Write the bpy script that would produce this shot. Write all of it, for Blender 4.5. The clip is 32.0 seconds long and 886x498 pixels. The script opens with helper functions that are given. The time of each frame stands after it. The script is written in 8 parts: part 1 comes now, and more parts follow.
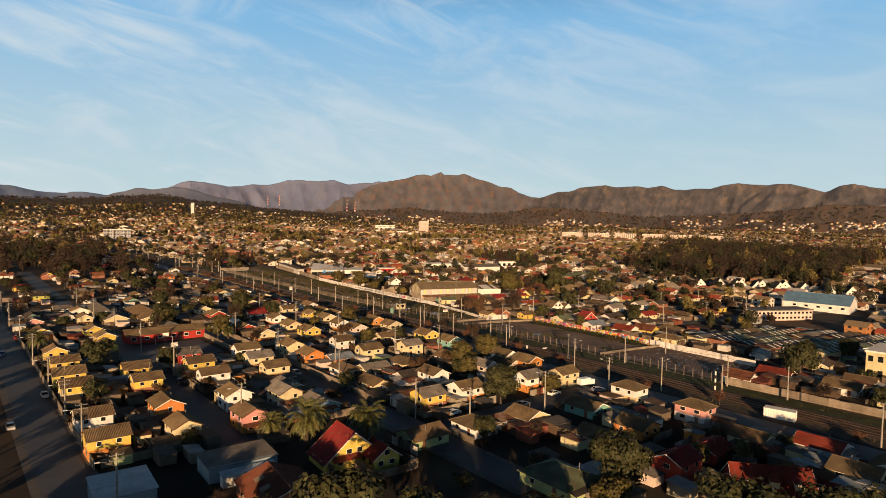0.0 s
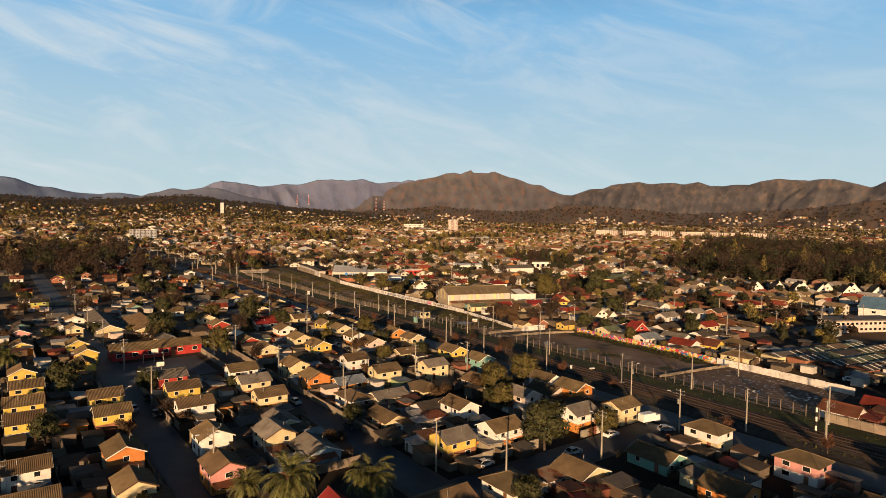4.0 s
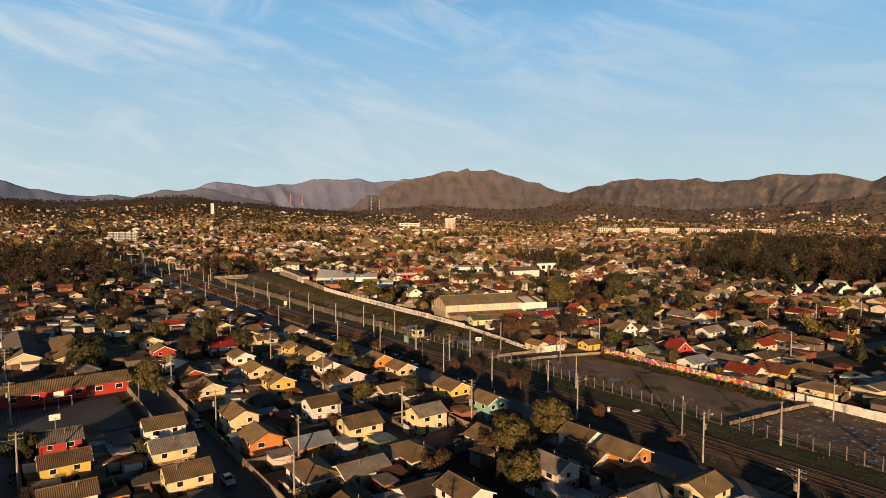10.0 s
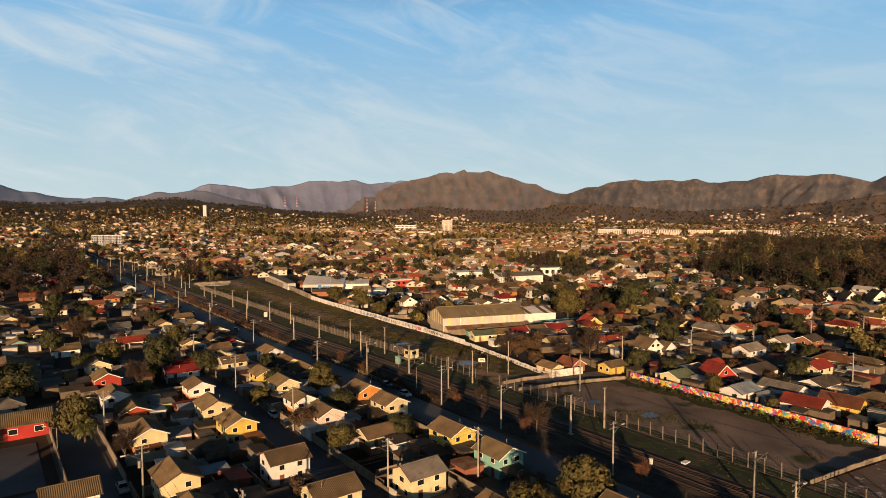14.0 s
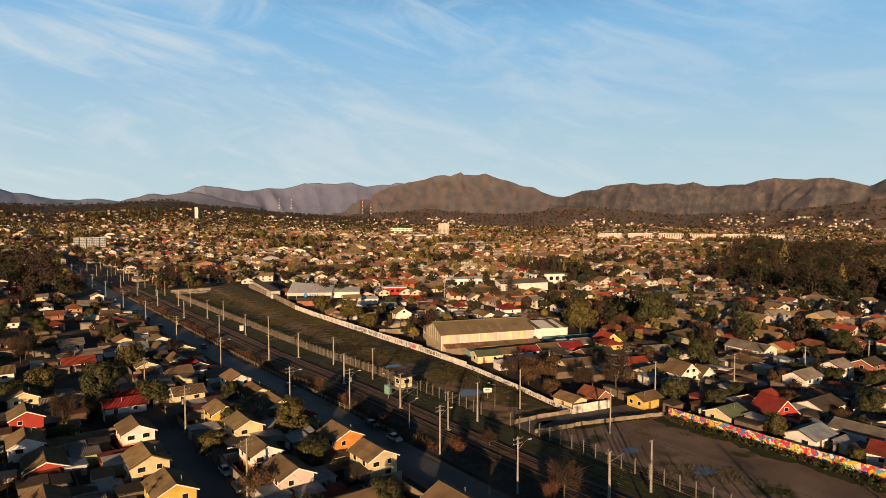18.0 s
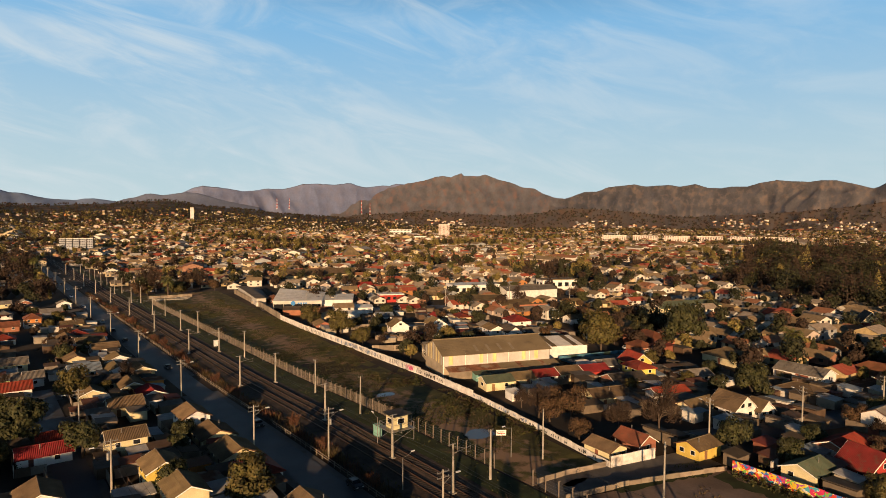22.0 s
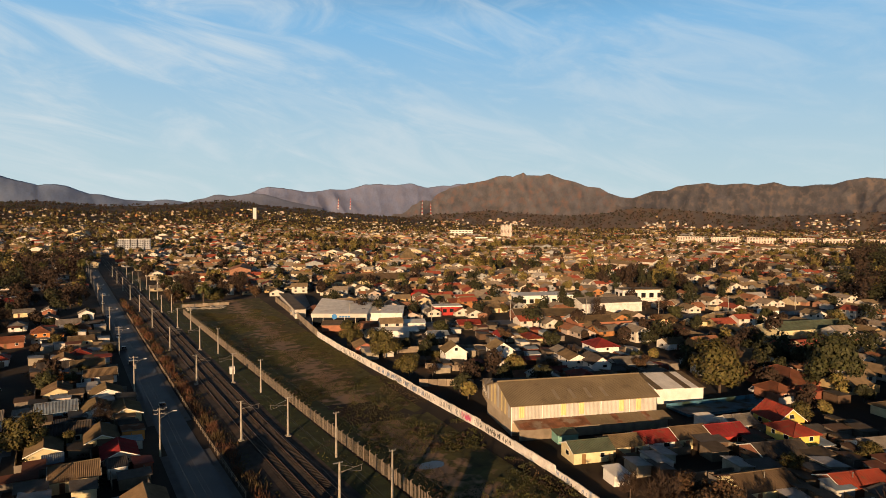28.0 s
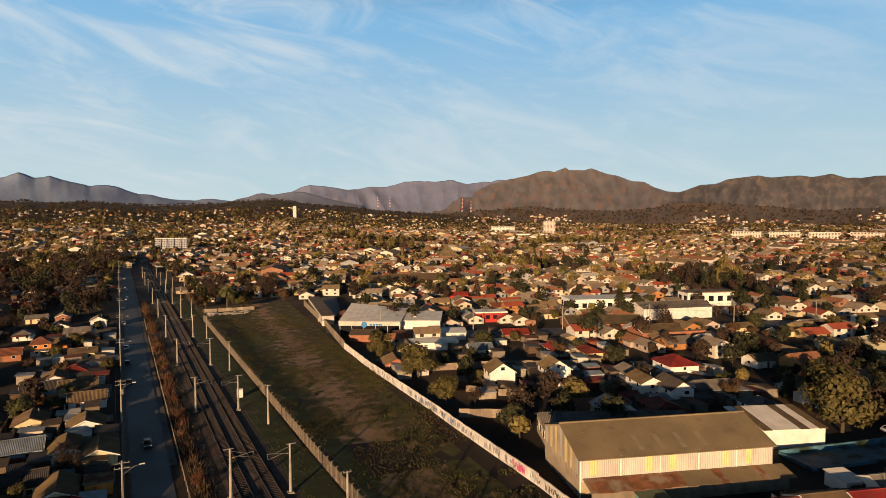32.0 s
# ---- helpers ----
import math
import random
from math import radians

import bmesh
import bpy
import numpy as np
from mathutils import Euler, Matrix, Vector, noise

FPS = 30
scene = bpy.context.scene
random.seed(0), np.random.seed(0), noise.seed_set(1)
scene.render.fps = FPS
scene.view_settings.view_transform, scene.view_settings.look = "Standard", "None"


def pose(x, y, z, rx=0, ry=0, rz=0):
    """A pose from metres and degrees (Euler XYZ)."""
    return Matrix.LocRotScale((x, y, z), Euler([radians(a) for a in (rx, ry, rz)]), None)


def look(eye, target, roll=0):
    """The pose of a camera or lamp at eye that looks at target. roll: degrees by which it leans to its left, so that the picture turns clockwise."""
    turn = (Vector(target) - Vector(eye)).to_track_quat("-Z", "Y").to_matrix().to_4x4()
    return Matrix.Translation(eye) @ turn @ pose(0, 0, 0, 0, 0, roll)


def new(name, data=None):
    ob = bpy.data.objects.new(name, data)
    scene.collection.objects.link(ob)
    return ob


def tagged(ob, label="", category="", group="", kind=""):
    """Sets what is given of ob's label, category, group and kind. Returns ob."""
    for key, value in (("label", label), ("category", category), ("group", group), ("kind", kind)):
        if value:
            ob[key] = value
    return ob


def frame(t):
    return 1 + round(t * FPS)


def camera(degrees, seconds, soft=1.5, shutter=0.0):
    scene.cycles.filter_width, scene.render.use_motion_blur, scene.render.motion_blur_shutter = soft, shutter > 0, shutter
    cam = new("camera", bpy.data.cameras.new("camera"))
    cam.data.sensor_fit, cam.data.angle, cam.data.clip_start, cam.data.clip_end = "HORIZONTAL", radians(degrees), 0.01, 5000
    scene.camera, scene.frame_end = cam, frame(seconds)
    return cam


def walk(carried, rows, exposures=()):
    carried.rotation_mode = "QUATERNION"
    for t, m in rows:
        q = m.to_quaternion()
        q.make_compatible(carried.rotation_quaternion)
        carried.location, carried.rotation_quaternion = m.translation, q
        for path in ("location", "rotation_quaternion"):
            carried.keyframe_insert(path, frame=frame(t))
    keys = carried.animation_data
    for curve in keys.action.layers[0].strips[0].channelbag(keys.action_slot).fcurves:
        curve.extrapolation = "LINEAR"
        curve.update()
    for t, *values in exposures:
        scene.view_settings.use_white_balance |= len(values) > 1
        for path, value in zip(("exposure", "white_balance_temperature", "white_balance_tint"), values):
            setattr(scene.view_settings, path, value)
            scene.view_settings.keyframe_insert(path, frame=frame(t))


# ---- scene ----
cam = camera(71.11, 32.0, soft=0.85)
PATH = [
    (0, (-165.411, -217.383, 54.337), (-102.676, -139.701, 48.875), 1.010),
    (1, (-159.583, -210.579, 54.277), (-99.001, -131.208, 48.786), 1.023),
    (2, (-153.816, -203.717, 54.189), (-93.207, -124.369, 48.678), 0.826),
    (3, (-148.167, -196.838, 54.061), (-88.154, -117.045, 48.450), 0.845),
    (3.5, (-145.408, -193.418, 54.007), (-86.384, -112.905, 48.208), 0.778),
    (5.5, (-134.715, -179.747, 53.596), (-75.840, -99.113, 47.952), 0.486),
    (6, (-132.107, -176.303, 53.543), (-73.188, -95.702, 47.891), 0.380),
    (7, (-127.001, -169.394, 53.387), (-67.998, -88.860, 47.650), 0.329),
    (8, (-121.922, -162.515, 53.212), (-62.917, -81.993, 47.323), 0.217),
    (9, (-116.879, -155.653, 53.047), (-57.801, -75.193, 47.055), 0.090),
    (10, (-111.864, -148.798, 52.929), (-52.633, -68.446, 46.993), 0.070),
    (11, (-106.851, -141.938, 52.828), (-47.513, -61.655, 47.027), 0.032),
    (12, (-101.813, -135.084, 52.719), (-42.366, -54.879, 46.969), -0.107),
    (13, (-96.846, -128.295, 52.608), (-37.260, -48.187, 46.929), -0.025),
    (14, (-91.941, -121.517, 52.501), (-32.288, -41.456, 46.859), -0.067),
    (14.5, (-89.486, -118.105, 52.465), (-29.741, -38.104, 46.959), -0.071),
    (16.5, (-79.615, -104.346, 52.204), (-19.664, -24.481, 46.943), -0.004),
    (17, (-77.172, -100.921, 52.169), (-17.163, -21.104, 46.871), 0.061),
    (18, (-72.332, -94.135, 52.089), (-12.187, -14.411, 46.918), 0.106),
    (19, (-67.533, -87.413, 52.009), (-7.382, -7.693, 46.858), 0.137),
    (20, (-62.698, -80.644, 51.964), (-2.556, -0.914, 46.874), 0.175),
    (21, (-57.800, -73.809, 51.942), (2.357, 5.918, 46.958), 0.223),
    (22, (-52.825, -66.886, 51.947), (7.359, 12.821, 46.979), 0.304),
    (23, (-47.726, -59.871, 52.014), (12.466, 19.828, 47.023), 0.347),
    (24, (-42.583, -52.708, 52.125), (17.793, 26.860, 47.256), 0.266),
    (25, (-37.495, -45.555, 52.209), (21.776, 34.840, 47.362), 0.278),
    (25.5, (-34.995, -42.021, 52.210), (20.225, 41.211, 47.387), 0.495),
    (27.5, (-25.322, -28.045, 52.009), (26.767, 57.176, 47.106), 0.405),
    (28, (-23.023, -24.515, 51.962), (28.990, 60.748, 46.983), 0.283),
    (29, (-18.627, -17.376, 51.780), (29.456, 70.148, 46.542), 0.360),
    (30, (-14.366, -10.025, 51.609), (33.663, 77.522, 46.243), 0.099),
    (31, (-10.133, -2.460, 51.505), (37.415, 85.346, 46.082), -0.003),
    (32, (-5.890, 5.210, 51.447), (40.434, 93.662, 45.942), -0.232),
]
walk(cam, [(t, look(eye, target, roll)) for t, eye, target, roll in PATH], exposures=[(0.0, 0.78), (32.0, 0.78)])

# ---------- sky and sun ----------
SUN_AZ, SUN_EL = math.atan2(-0.68, -0.73), radians(8.5)
world = bpy.data.worlds.new("sky")
scene.world = world
world.use_nodes = True
wn, wl = world.node_tree.nodes, world.node_tree.links
wn.clear()
w_out = wn.new("ShaderNodeOutputWorld")
w_bg = wn.new("ShaderNodeBackground")
w_sky = wn.new("ShaderNodeTexSky")
w_sky.sky_type = "NISHITA"
w_sky.sun_disc = False
w_sky.sun_elevation = SUN_EL
w_sky.sun_rotation = SUN_AZ
w_sky.altitude = 150
w_sky.air_density, w_sky.dust_density, w_sky.ozone_density = 1.0, 0.3, 2.5
w_bg.inputs["Strength"].default_value = 0.064
w_co = wn.new("ShaderNodeTexCoord")
# thin streaks of high cloud, stretched along one wind direction
w_map = wn.new("ShaderNodeMapping")
w_map.inputs["Scale"].default_value = (2.2, 2.6, 10.0)
w_n1 = wn.new("ShaderNodeTexNoise")
w_n1.inputs["Scale"].default_value = 1.5
w_n1.inputs["Detail"].default_value = 7
w_n1.inputs["Roughness"].default_value = 0.58
w_n1.inputs["Distortion"].default_value = 0.9
w_r1 = wn.new("ShaderNodeMapRange")
w_r1.interpolation_type = "SMOOTHSTEP"
w_r1.inputs["From Min"].default_value, w_r1.inputs["From Max"].default_value = 0.42, 0.74
w_r1.inputs["To Max"].default_value = 0.6
# a softer veil of broken high cloud
w_map2 = wn.new("ShaderNodeMapping")
w_map2.inputs["Scale"].default_value = (3.4, 3.9, 9.0)
w_map2.inputs["Location"].default_value = (1.7, 0.4, 0.3)
w_n2 = wn.new("ShaderNodeTexNoise")
w_n2.inputs["Scale"].default_value = 1.9
w_n2.inputs["Detail"].default_value = 8
w_n2.inputs["Roughness"].default_value = 0.6
w_n2.inputs["Distortion"].default_value = 0.5
w_r2 = wn.new("ShaderNodeMapRange")
w_r2.interpolation_type = "SMOOTHSTEP"
w_r2.inputs["From Min"].default_value, w_r2.inputs["From Max"].default_value = 0.46, 0.78
w_r2.inputs["To Max"].default_value = 0.5
w_veil = wn.new("ShaderNodeMath")
w_veil.operation = "MAXIMUM"
wl.new(w_co.outputs["Generated"], w_map2.inputs["Vector"])
wl.new(w_map2.outputs["Vector"], w_n2.inputs["Vector"])
wl.new(w_n2.outputs["Fac"], w_r2.inputs["Value"])
wl.new(w_r1.outputs["Result"], w_veil.inputs[0])
wl.new(w_r2.outputs["Result"], w_veil.inputs[1])
w_mix = wn.new("ShaderNodeMixRGB")
w_mix.inputs["Color2"].default_value = (6.2, 6.8, 7.1, 1)
w_tilt = wn.new("ShaderNodeVectorRotate")
w_tilt.inputs["Axis"].default_value = (0.6, 0.8, 0.0)
w_tilt.inputs["Angle"].default_value = radians(-15)
wl.new(w_co.outputs["Generated"], w_tilt.inputs["Vector"])
wl.new(w_tilt.outputs["Vector"], w_map.inputs["Vector"])
wl.new(w_map.outputs["Vector"], w_n1.inputs["Vector"])
wl.new(w_n1.outputs["Fac"], w_r1.inputs["Value"])
# the lower sky: pale haze at the horizon, clear blue above it
w_sep = wn.new("ShaderNodeSeparateXYZ")
wl.new(w_co.outputs["Generated"], w_sep.inputs["Vector"])


def by_height(low, high):
    r = wn.new("ShaderNodeMapRange")
    r.interpolation_type = "SMOOTHSTEP"
    r.inputs["From Min"].default_value, r.inputs["From Max"].default_value = high, low
    wl.new(w_sep.outputs["Z"], r.inputs["Value"])
    return r.outputs["Result"]


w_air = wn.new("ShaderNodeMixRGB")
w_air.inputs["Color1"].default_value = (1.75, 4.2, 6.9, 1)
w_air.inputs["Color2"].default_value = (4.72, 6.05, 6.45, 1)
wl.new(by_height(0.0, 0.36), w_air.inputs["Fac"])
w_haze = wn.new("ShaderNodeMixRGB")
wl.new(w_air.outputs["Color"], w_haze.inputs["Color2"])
# above the haze the unseen sky is dimmed to hold back fill light
w_dim = wn.new("ShaderNodeMixRGB")
w_dim.blend_type = "MULTIPLY"
w_dim.inputs["Fac"].default_value = 1.0
w_dim.inputs["Color2"].default_value = (0.034, 0.068, 0.122, 1)
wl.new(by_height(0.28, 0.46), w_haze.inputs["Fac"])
# the streaks thin out towards the zenith
w_thin = wn.new("ShaderNodeMath")
w_thin.operation = "MULTIPLY"
wl.new(w_veil.outputs["Value"], w_thin.inputs[0])
w_side = wn.new("ShaderNodeVectorMath")
w_side.operation = "DOT_PRODUCT"
w_side.inputs[1].default_value = (-0.8, 0.6, 0.15)
wl.new(w_co.outputs["Generated"], w_side.inputs[0])
w_more = wn.new("ShaderNodeMapRange")
w_more.inputs["From Min"].default_value, w_more.inputs["From Max"].default_value = -0.5, 0.55
w_more.inputs["To Min"].default_value, w_more.inputs["To Max"].default_value = 0.45, 1.25
wl.new(w_side.outputs["Value"], w_more.inputs["Value"])
w_both = wn.new("ShaderNodeMath")
w_both.operation = "MULTIPLY"
wl.new(w_more.outputs["Result"], w_both.inputs[0])
wl.new(by_height(0.34, 0.50), w_both.inputs[1])
wl.new(w_both.outputs["Value"], w_thin.inputs[1])
wl.new(w_thin.outputs["Value"], w_mix.inputs["Fac"])
wl.new(w_sky.outputs["Color"], w_dim.inputs["Color1"])
wl.new(w_dim.outputs["Color"], w_haze.inputs["Color1"])
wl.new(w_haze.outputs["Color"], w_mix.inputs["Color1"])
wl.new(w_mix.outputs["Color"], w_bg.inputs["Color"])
wl.new(w_bg.outputs["Background"], w_out.inputs["Surface"])

sun = new("sun", bpy.data.lights.new("sun", "SUN"))
sun.data.energy = 5.0
sun.data.angle = radians(0.6)
sun.data.color = (1.0, 0.63, 0.33)
sun.matrix_world = look((0, 0, 0), (-math.sin(SUN_AZ) * math.cos(SUN_EL), -math.cos(SUN_AZ) * math.cos(SUN_EL), -math.sin(SUN_EL)))


# ---------- materials ----------
def lin(c):
    return (c[0], c[1], c[2], 1.0)


def material(name, base, dark=0.7, light=1.15, scale=1.5, fine=14.0, rough=0.85, metal=0.0, bump=0.0, vary=0.0, hue=0.0, island=False, stain=None):
    """A painted or weathered surface: stains at a large scale, grain at a small one, a shift per object or per island."""
    m = bpy.data.materials.new(name)
    m.use_nodes = True
    n, l = m.node_tree.nodes, m.node_tree.links
    b = n["Principled BSDF"]
    b.inputs["Roughness"].default_value = rough
    b.inputs["Metallic"].default_value = metal
    b.inputs["Specular IOR Level"].default_value = 0.3
    g = n.new("ShaderNodeNewGeometry")
    n1, n2 = n.new("ShaderNodeTexNoise"), n.new("ShaderNodeTexNoise")
    n1.inputs["Scale"].default_value, n1.inputs["Detail"].default_value = scale, 4
    n2.inputs["Scale"].default_value, n2.inputs["Detail"].default_value = fine, 2
    l.new(g.outputs["Position"], n1.inputs["Vector"])
    l.new(g.outputs["Position"], n2.inputs["Vector"])
    ramp = n.new("ShaderNodeMapRange")
    ramp.inputs["From Min"].default_value, ramp.inputs["From Max"].default_value = 0.3, 0.7
    ramp.inputs["To Min"].default_value, ramp.inputs["To Max"].default_value = dark, light
    l.new(n1.outputs["Fac"], ramp.inputs["Value"])
    r2 = n.new("ShaderNodeMapRange")
    r2.inputs["To Min"].default_value, r2.inputs["To Max"].default_value = 0.78, 1.22
    l.new(n2.outputs["Fac"], r2.inputs["Value"])
    mul = n.new("ShaderNodeMath")
    mul.operation = "MULTIPLY"
    l.new(ramp.outputs["Result"], mul.inputs[0])
    l.new(r2.outputs["Result"], mul.inputs[1])
    hsv = n.new("ShaderNodeHueSaturation")
    hsv.inputs["Color"].default_value = lin(base)
    l.new(mul.outputs["Value"], hsv.inputs["Value"])
    if vary or hue:
        if island:
            src = g.outputs["Random Per Island"]
        else:
            src = n.new("ShaderNodeObjectInfo").outputs["Random"]
        rv = n.new("ShaderNodeMapRange")
        rv.inputs["To Min"].default_value, rv.inputs["To Max"].default_value = 1 - vary, 1 + vary
        l.new(src, rv.inputs["Value"])
        m2 = n.new("ShaderNodeMath")
        m2.operation = "MULTIPLY"
        l.new(mul.outputs["Value"], m2.inputs[0])
        l.new(rv.outputs["Result"], m2.inputs[1])
        l.new(m2.outputs["Value"], hsv.inputs["Value"])
        if hue:
            rh = n.new("ShaderNodeMapRange")
            rh.inputs["To Min"].default_value, rh.inputs["To Max"].default_value = 0.5 - hue, 0.5 + hue
            fr = n.new("ShaderNodeMath")
            fr.operation = "FRACT"
            k = n.new("ShaderNodeMath")
            k.operation = "MULTIPLY"
            k.inputs[1].default_value = 7.31
            l.new(src, k.inputs[0])
            l.new(k.outputs[0], fr.inputs[0])
            l.new(fr.outputs[0], rh.inputs["Value"])
            l.new(rh.outputs["Result"], hsv.inputs["Hue"])
    out = hsv.outputs["Color"]
    if stain:
        n3 = n.new("ShaderNodeTexNoise")
        n3.inputs["Scale"].default_value, n3.inputs["Detail"].default_value = stain[1], 6
        l.new(g.outputs["Position"], n3.inputs["Vector"])
        r3 = n.new("ShaderNodeMapRange")
        r3.inputs["From Min"].default_value, r3.inputs["From Max"].default_value = stain[2], stain[3]
        l.new(n3.outputs["Fac"], r3.inputs["Value"])
        mix = n.new("ShaderNodeMixRGB")
        mix.inputs["Color2"].default_value = lin(stain[0])
        l.new(r3.outputs["Result"], mix.inputs["Fac"])
        l.new(out, mix.inputs["Color1"])
        out = mix.outputs["Color"]
    l.new(out, b.inputs["Base Color"])
    if bump:
        bp = n.new("ShaderNodeBump")
        bp.inputs["Strength"].default_value = bump
        bp.inputs["Distance"].default_value = 0.05
        l.new(n2.outputs["Fac"], bp.inputs["Height"])
        l.new(bp.outputs["Normal"], b.inputs["Normal"])
    return m


def ramp_material(name, stops, rough=0.9, scale=0.6, spread=0.25):
    """Each loose piece takes one colour of the ramp by its own random number, with stains over it."""
    m = material(name, (0.656, 0.656, 0.656), 1 - spread, 1 + spread * 0.5, scale, 6.0, rough)
    n, l = m.node_tree.nodes, m.node_tree.links
    cr = n.new("ShaderNodeValToRGB")
    cr.color_ramp.interpolation = "CONSTANT"
    while len(cr.color_ramp.elements) < len(stops):
        cr.color_ramp.elements.new(0.5)
    for e, (p, c) in zip(cr.color_ramp.elements, stops):
        e.position, e.color = p, lin(c)
    g = [k for k in n if k.type == "NEW_GEOMETRY"][0]
    h = [k for k in n if k.type == "HUE_SAT"][0]
    l.new(g.outputs["Random Per Island"], cr.inputs["Fac"])
    l.new(cr.outputs["Color"], h.inputs["Color"])
    return m


WALL = {k: material("plaster_" + k, c, 0.8, 1.08, 0.5, 9.0, 0.9, vary=0.08, hue=0.006) for k, c in dict(
    yellow=(0.543, 0.405, 0.087), white=(0.648, 0.631, 0.599), cream=(0.543, 0.474, 0.285), orange=(0.486, 0.194, 0.049), teal=(0.178, 0.356, 0.307),
    pink=(0.535, 0.267, 0.243), pinkwhite=(0.535, 0.437, 0.388), red=(0.340, 0.040, 0.029), green=(0.292, 0.356, 0.178), blue=(0.226, 0.307, 0.373),
    grey=(0.292, 0.307, 0.332), brick=(0.275, 0.113, 0.069), lime=(0.405, 0.421, 0.098)).items()}
ROOF = {k: material("roof_" + k, c, 0.62, 1.2, 0.35, 7.0, 0.8, bump=0.2, vary=0.22, hue=0.01, stain=((0.10, 0.065, 0.04), 0.9, 0.55, 0.8)) for k, c in dict(
    tan=(0.129, 0.092, 0.052), zinc=(0.155, 0.141, 0.127), red=(0.190, 0.024, 0.017), dark=(0.046, 0.040, 0.037), clay=(0.148, 0.055, 0.029),
    blue=(0.141, 0.176, 0.218), green=(0.084, 0.106, 0.071)).items()}
M_TRIM = material("white_trim", (0.72, 0.69, 0.62), 0.85, 1.05, 1.0, 8.0, 0.7, vary=0.1)
M_WOODTRIM = material("brown_trim", (0.098, 0.049, 0.029), 0.8, 1.1, 1.0, 8.0, 0.7)
M_DOOR = material("painted_door", (0.164, 0.074, 0.041), 0.8, 1.1, 1.0, 8.0, 0.6, vary=0.4, hue=0.03)
M_CONC = material("concrete", (0.295, 0.271, 0.230), 0.7, 1.1, 0.8, 12.0, 0.95, bump=0.2, vary=0.08)
M_WALLP = material("plastered_block_wall", (0.221, 0.180, 0.135), 0.7, 1.1, 0.6, 8.0, 0.95, vary=0.25, hue=0.01)
M_WHITEWALL = material("whitewashed_panel", (0.62, 0.59, 0.55), 0.72, 1.1, 0.7, 7.0, 0.95, vary=0.10, stain=((0.30, 0.26, 0.22), 0.5, 0.58, 0.75))
M_STEEL = material("galvanised_steel", (0.246, 0.238, 0.221), 0.7, 1.15, 2.0, 20.0, 0.55, 0.6)
# the blue cast of open sky light is put into this base colour
M_ASPHALT = material("asphalt", (0.062, 0.067, 0.082), 0.8, 1.2, 0.12, 5.0, 0.7, bump=0.2, stain=((0.064, 0.061, 0.062), 0.25, 0.55, 0.8))
M_PAVE = material("pavement_concrete", (0.105, 0.10, 0.10), 0.75, 1.15, 0.3, 5.0, 0.95, stain=((0.066, 0.057, 0.041), 0.3, 0.55, 0.75))
M_BALLAST = material("ballast", (0.036, 0.028, 0.024), 0.6, 1.5, 0.5, 9.0, 1.0, bump=0.6, stain=((0.085, 0.054, 0.038), 0.09, 0.52, 0.70))
M_DIRT = material("dry_soil", (0.190, 0.136, 0.106), 0.6, 1.25, 0.08, 2.5, 1.0, bump=0.35, stain=((0.033, 0.039, 0.013), 0.085, 0.56, 0.64))
M_LOTB = material("broken_paving", (0.139, 0.098, 0.078), 0.6, 1.2, 0.1, 2.5, 1.0, bump=0.4, stain=((0.344, 0.336, 0.328), 0.55, 0.60, 0.66))


def field_material():
    """Dark grass with bare soil breaking through, most of it along a worn line down the field."""
    m = material("weedy_field", (0.066, 0.060, 0.015), 0.45, 1.5, 0.3, 3.0, 1.0, bump=0.5, stain=((0.250, 0.160, 0.098), 0.26, 0.47, 0.60))
    n, l = m.node_tree.nodes, m.node_tree.links
    g = [k for k in n if k.type == "NEW_GEOMETRY"][0]
    mix = [k for k in n if k.type == "MIX_RGB"][0]
    cut = mix.inputs["Fac"].links[0].from_node
    noise_out = cut.inputs["Value"].links[0].from_socket
    line = n.new("ShaderNodeVectorMath")
    line.operation = "DOT_PRODUCT"
    line.inputs[1].default_value = (1.0, -0.078, 0.0)
    l.new(g.outputs["Position"], line.inputs[0])
    off = n.new("ShaderNodeMath")
    off.operation = "SUBTRACT"
    off.inputs[1].default_value = 34.6
    l.new(line.outputs["Value"], off.inputs[0])
    far = n.new("ShaderNodeMath")
    far.operation = "ABSOLUTE"
    l.new(off.outputs[0], far.inputs[0])
    worn = n.new("ShaderNodeMapRange")
    worn.inputs["From Min"].default_value, worn.inputs["From Max"].default_value = 0.0, 11.0
    worn.inputs["To Min"].default_value, worn.inputs["To Max"].default_value = 0.13, -0.13
    l.new(far.outputs[0], worn.inputs["Value"])
    both = n.new("ShaderNodeMath")
    l.new(noise_out, both.inputs[0])
    l.new(worn.outputs["Result"], both.inputs[1])
    l.new(both.outputs[0], cut.inputs["Value"])
    return m


M_FIELD = field_material()
# darker copy of the grass, with the shade of the verges in its colour
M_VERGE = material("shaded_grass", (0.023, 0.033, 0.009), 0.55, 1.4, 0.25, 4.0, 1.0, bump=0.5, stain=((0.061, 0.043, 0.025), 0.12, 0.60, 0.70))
M_GRASS = material("grass_leaf", (0.056, 0.056, 0.013), 0.6, 1.3, 0.2, 4.0, 0.9, vary=0.25, hue=0.015, island=True)
M_WEED = material("dry_weed_leaf", (0.070, 0.048, 0.021), 0.6, 1.3, 0.2, 4.0, 0.9, vary=0.3, hue=0.015, island=True)
# soil kept near black: shade between the houses is put into its base
M_YARD = material("shade_darkened_soil", (0.025, 0.018, 0.013), 0.55, 1.4, 0.045, 1.2, 1.0, bump=0.3, stain=((0.094, 0.056, 0.030), 0.014, 0.52, 0.66))
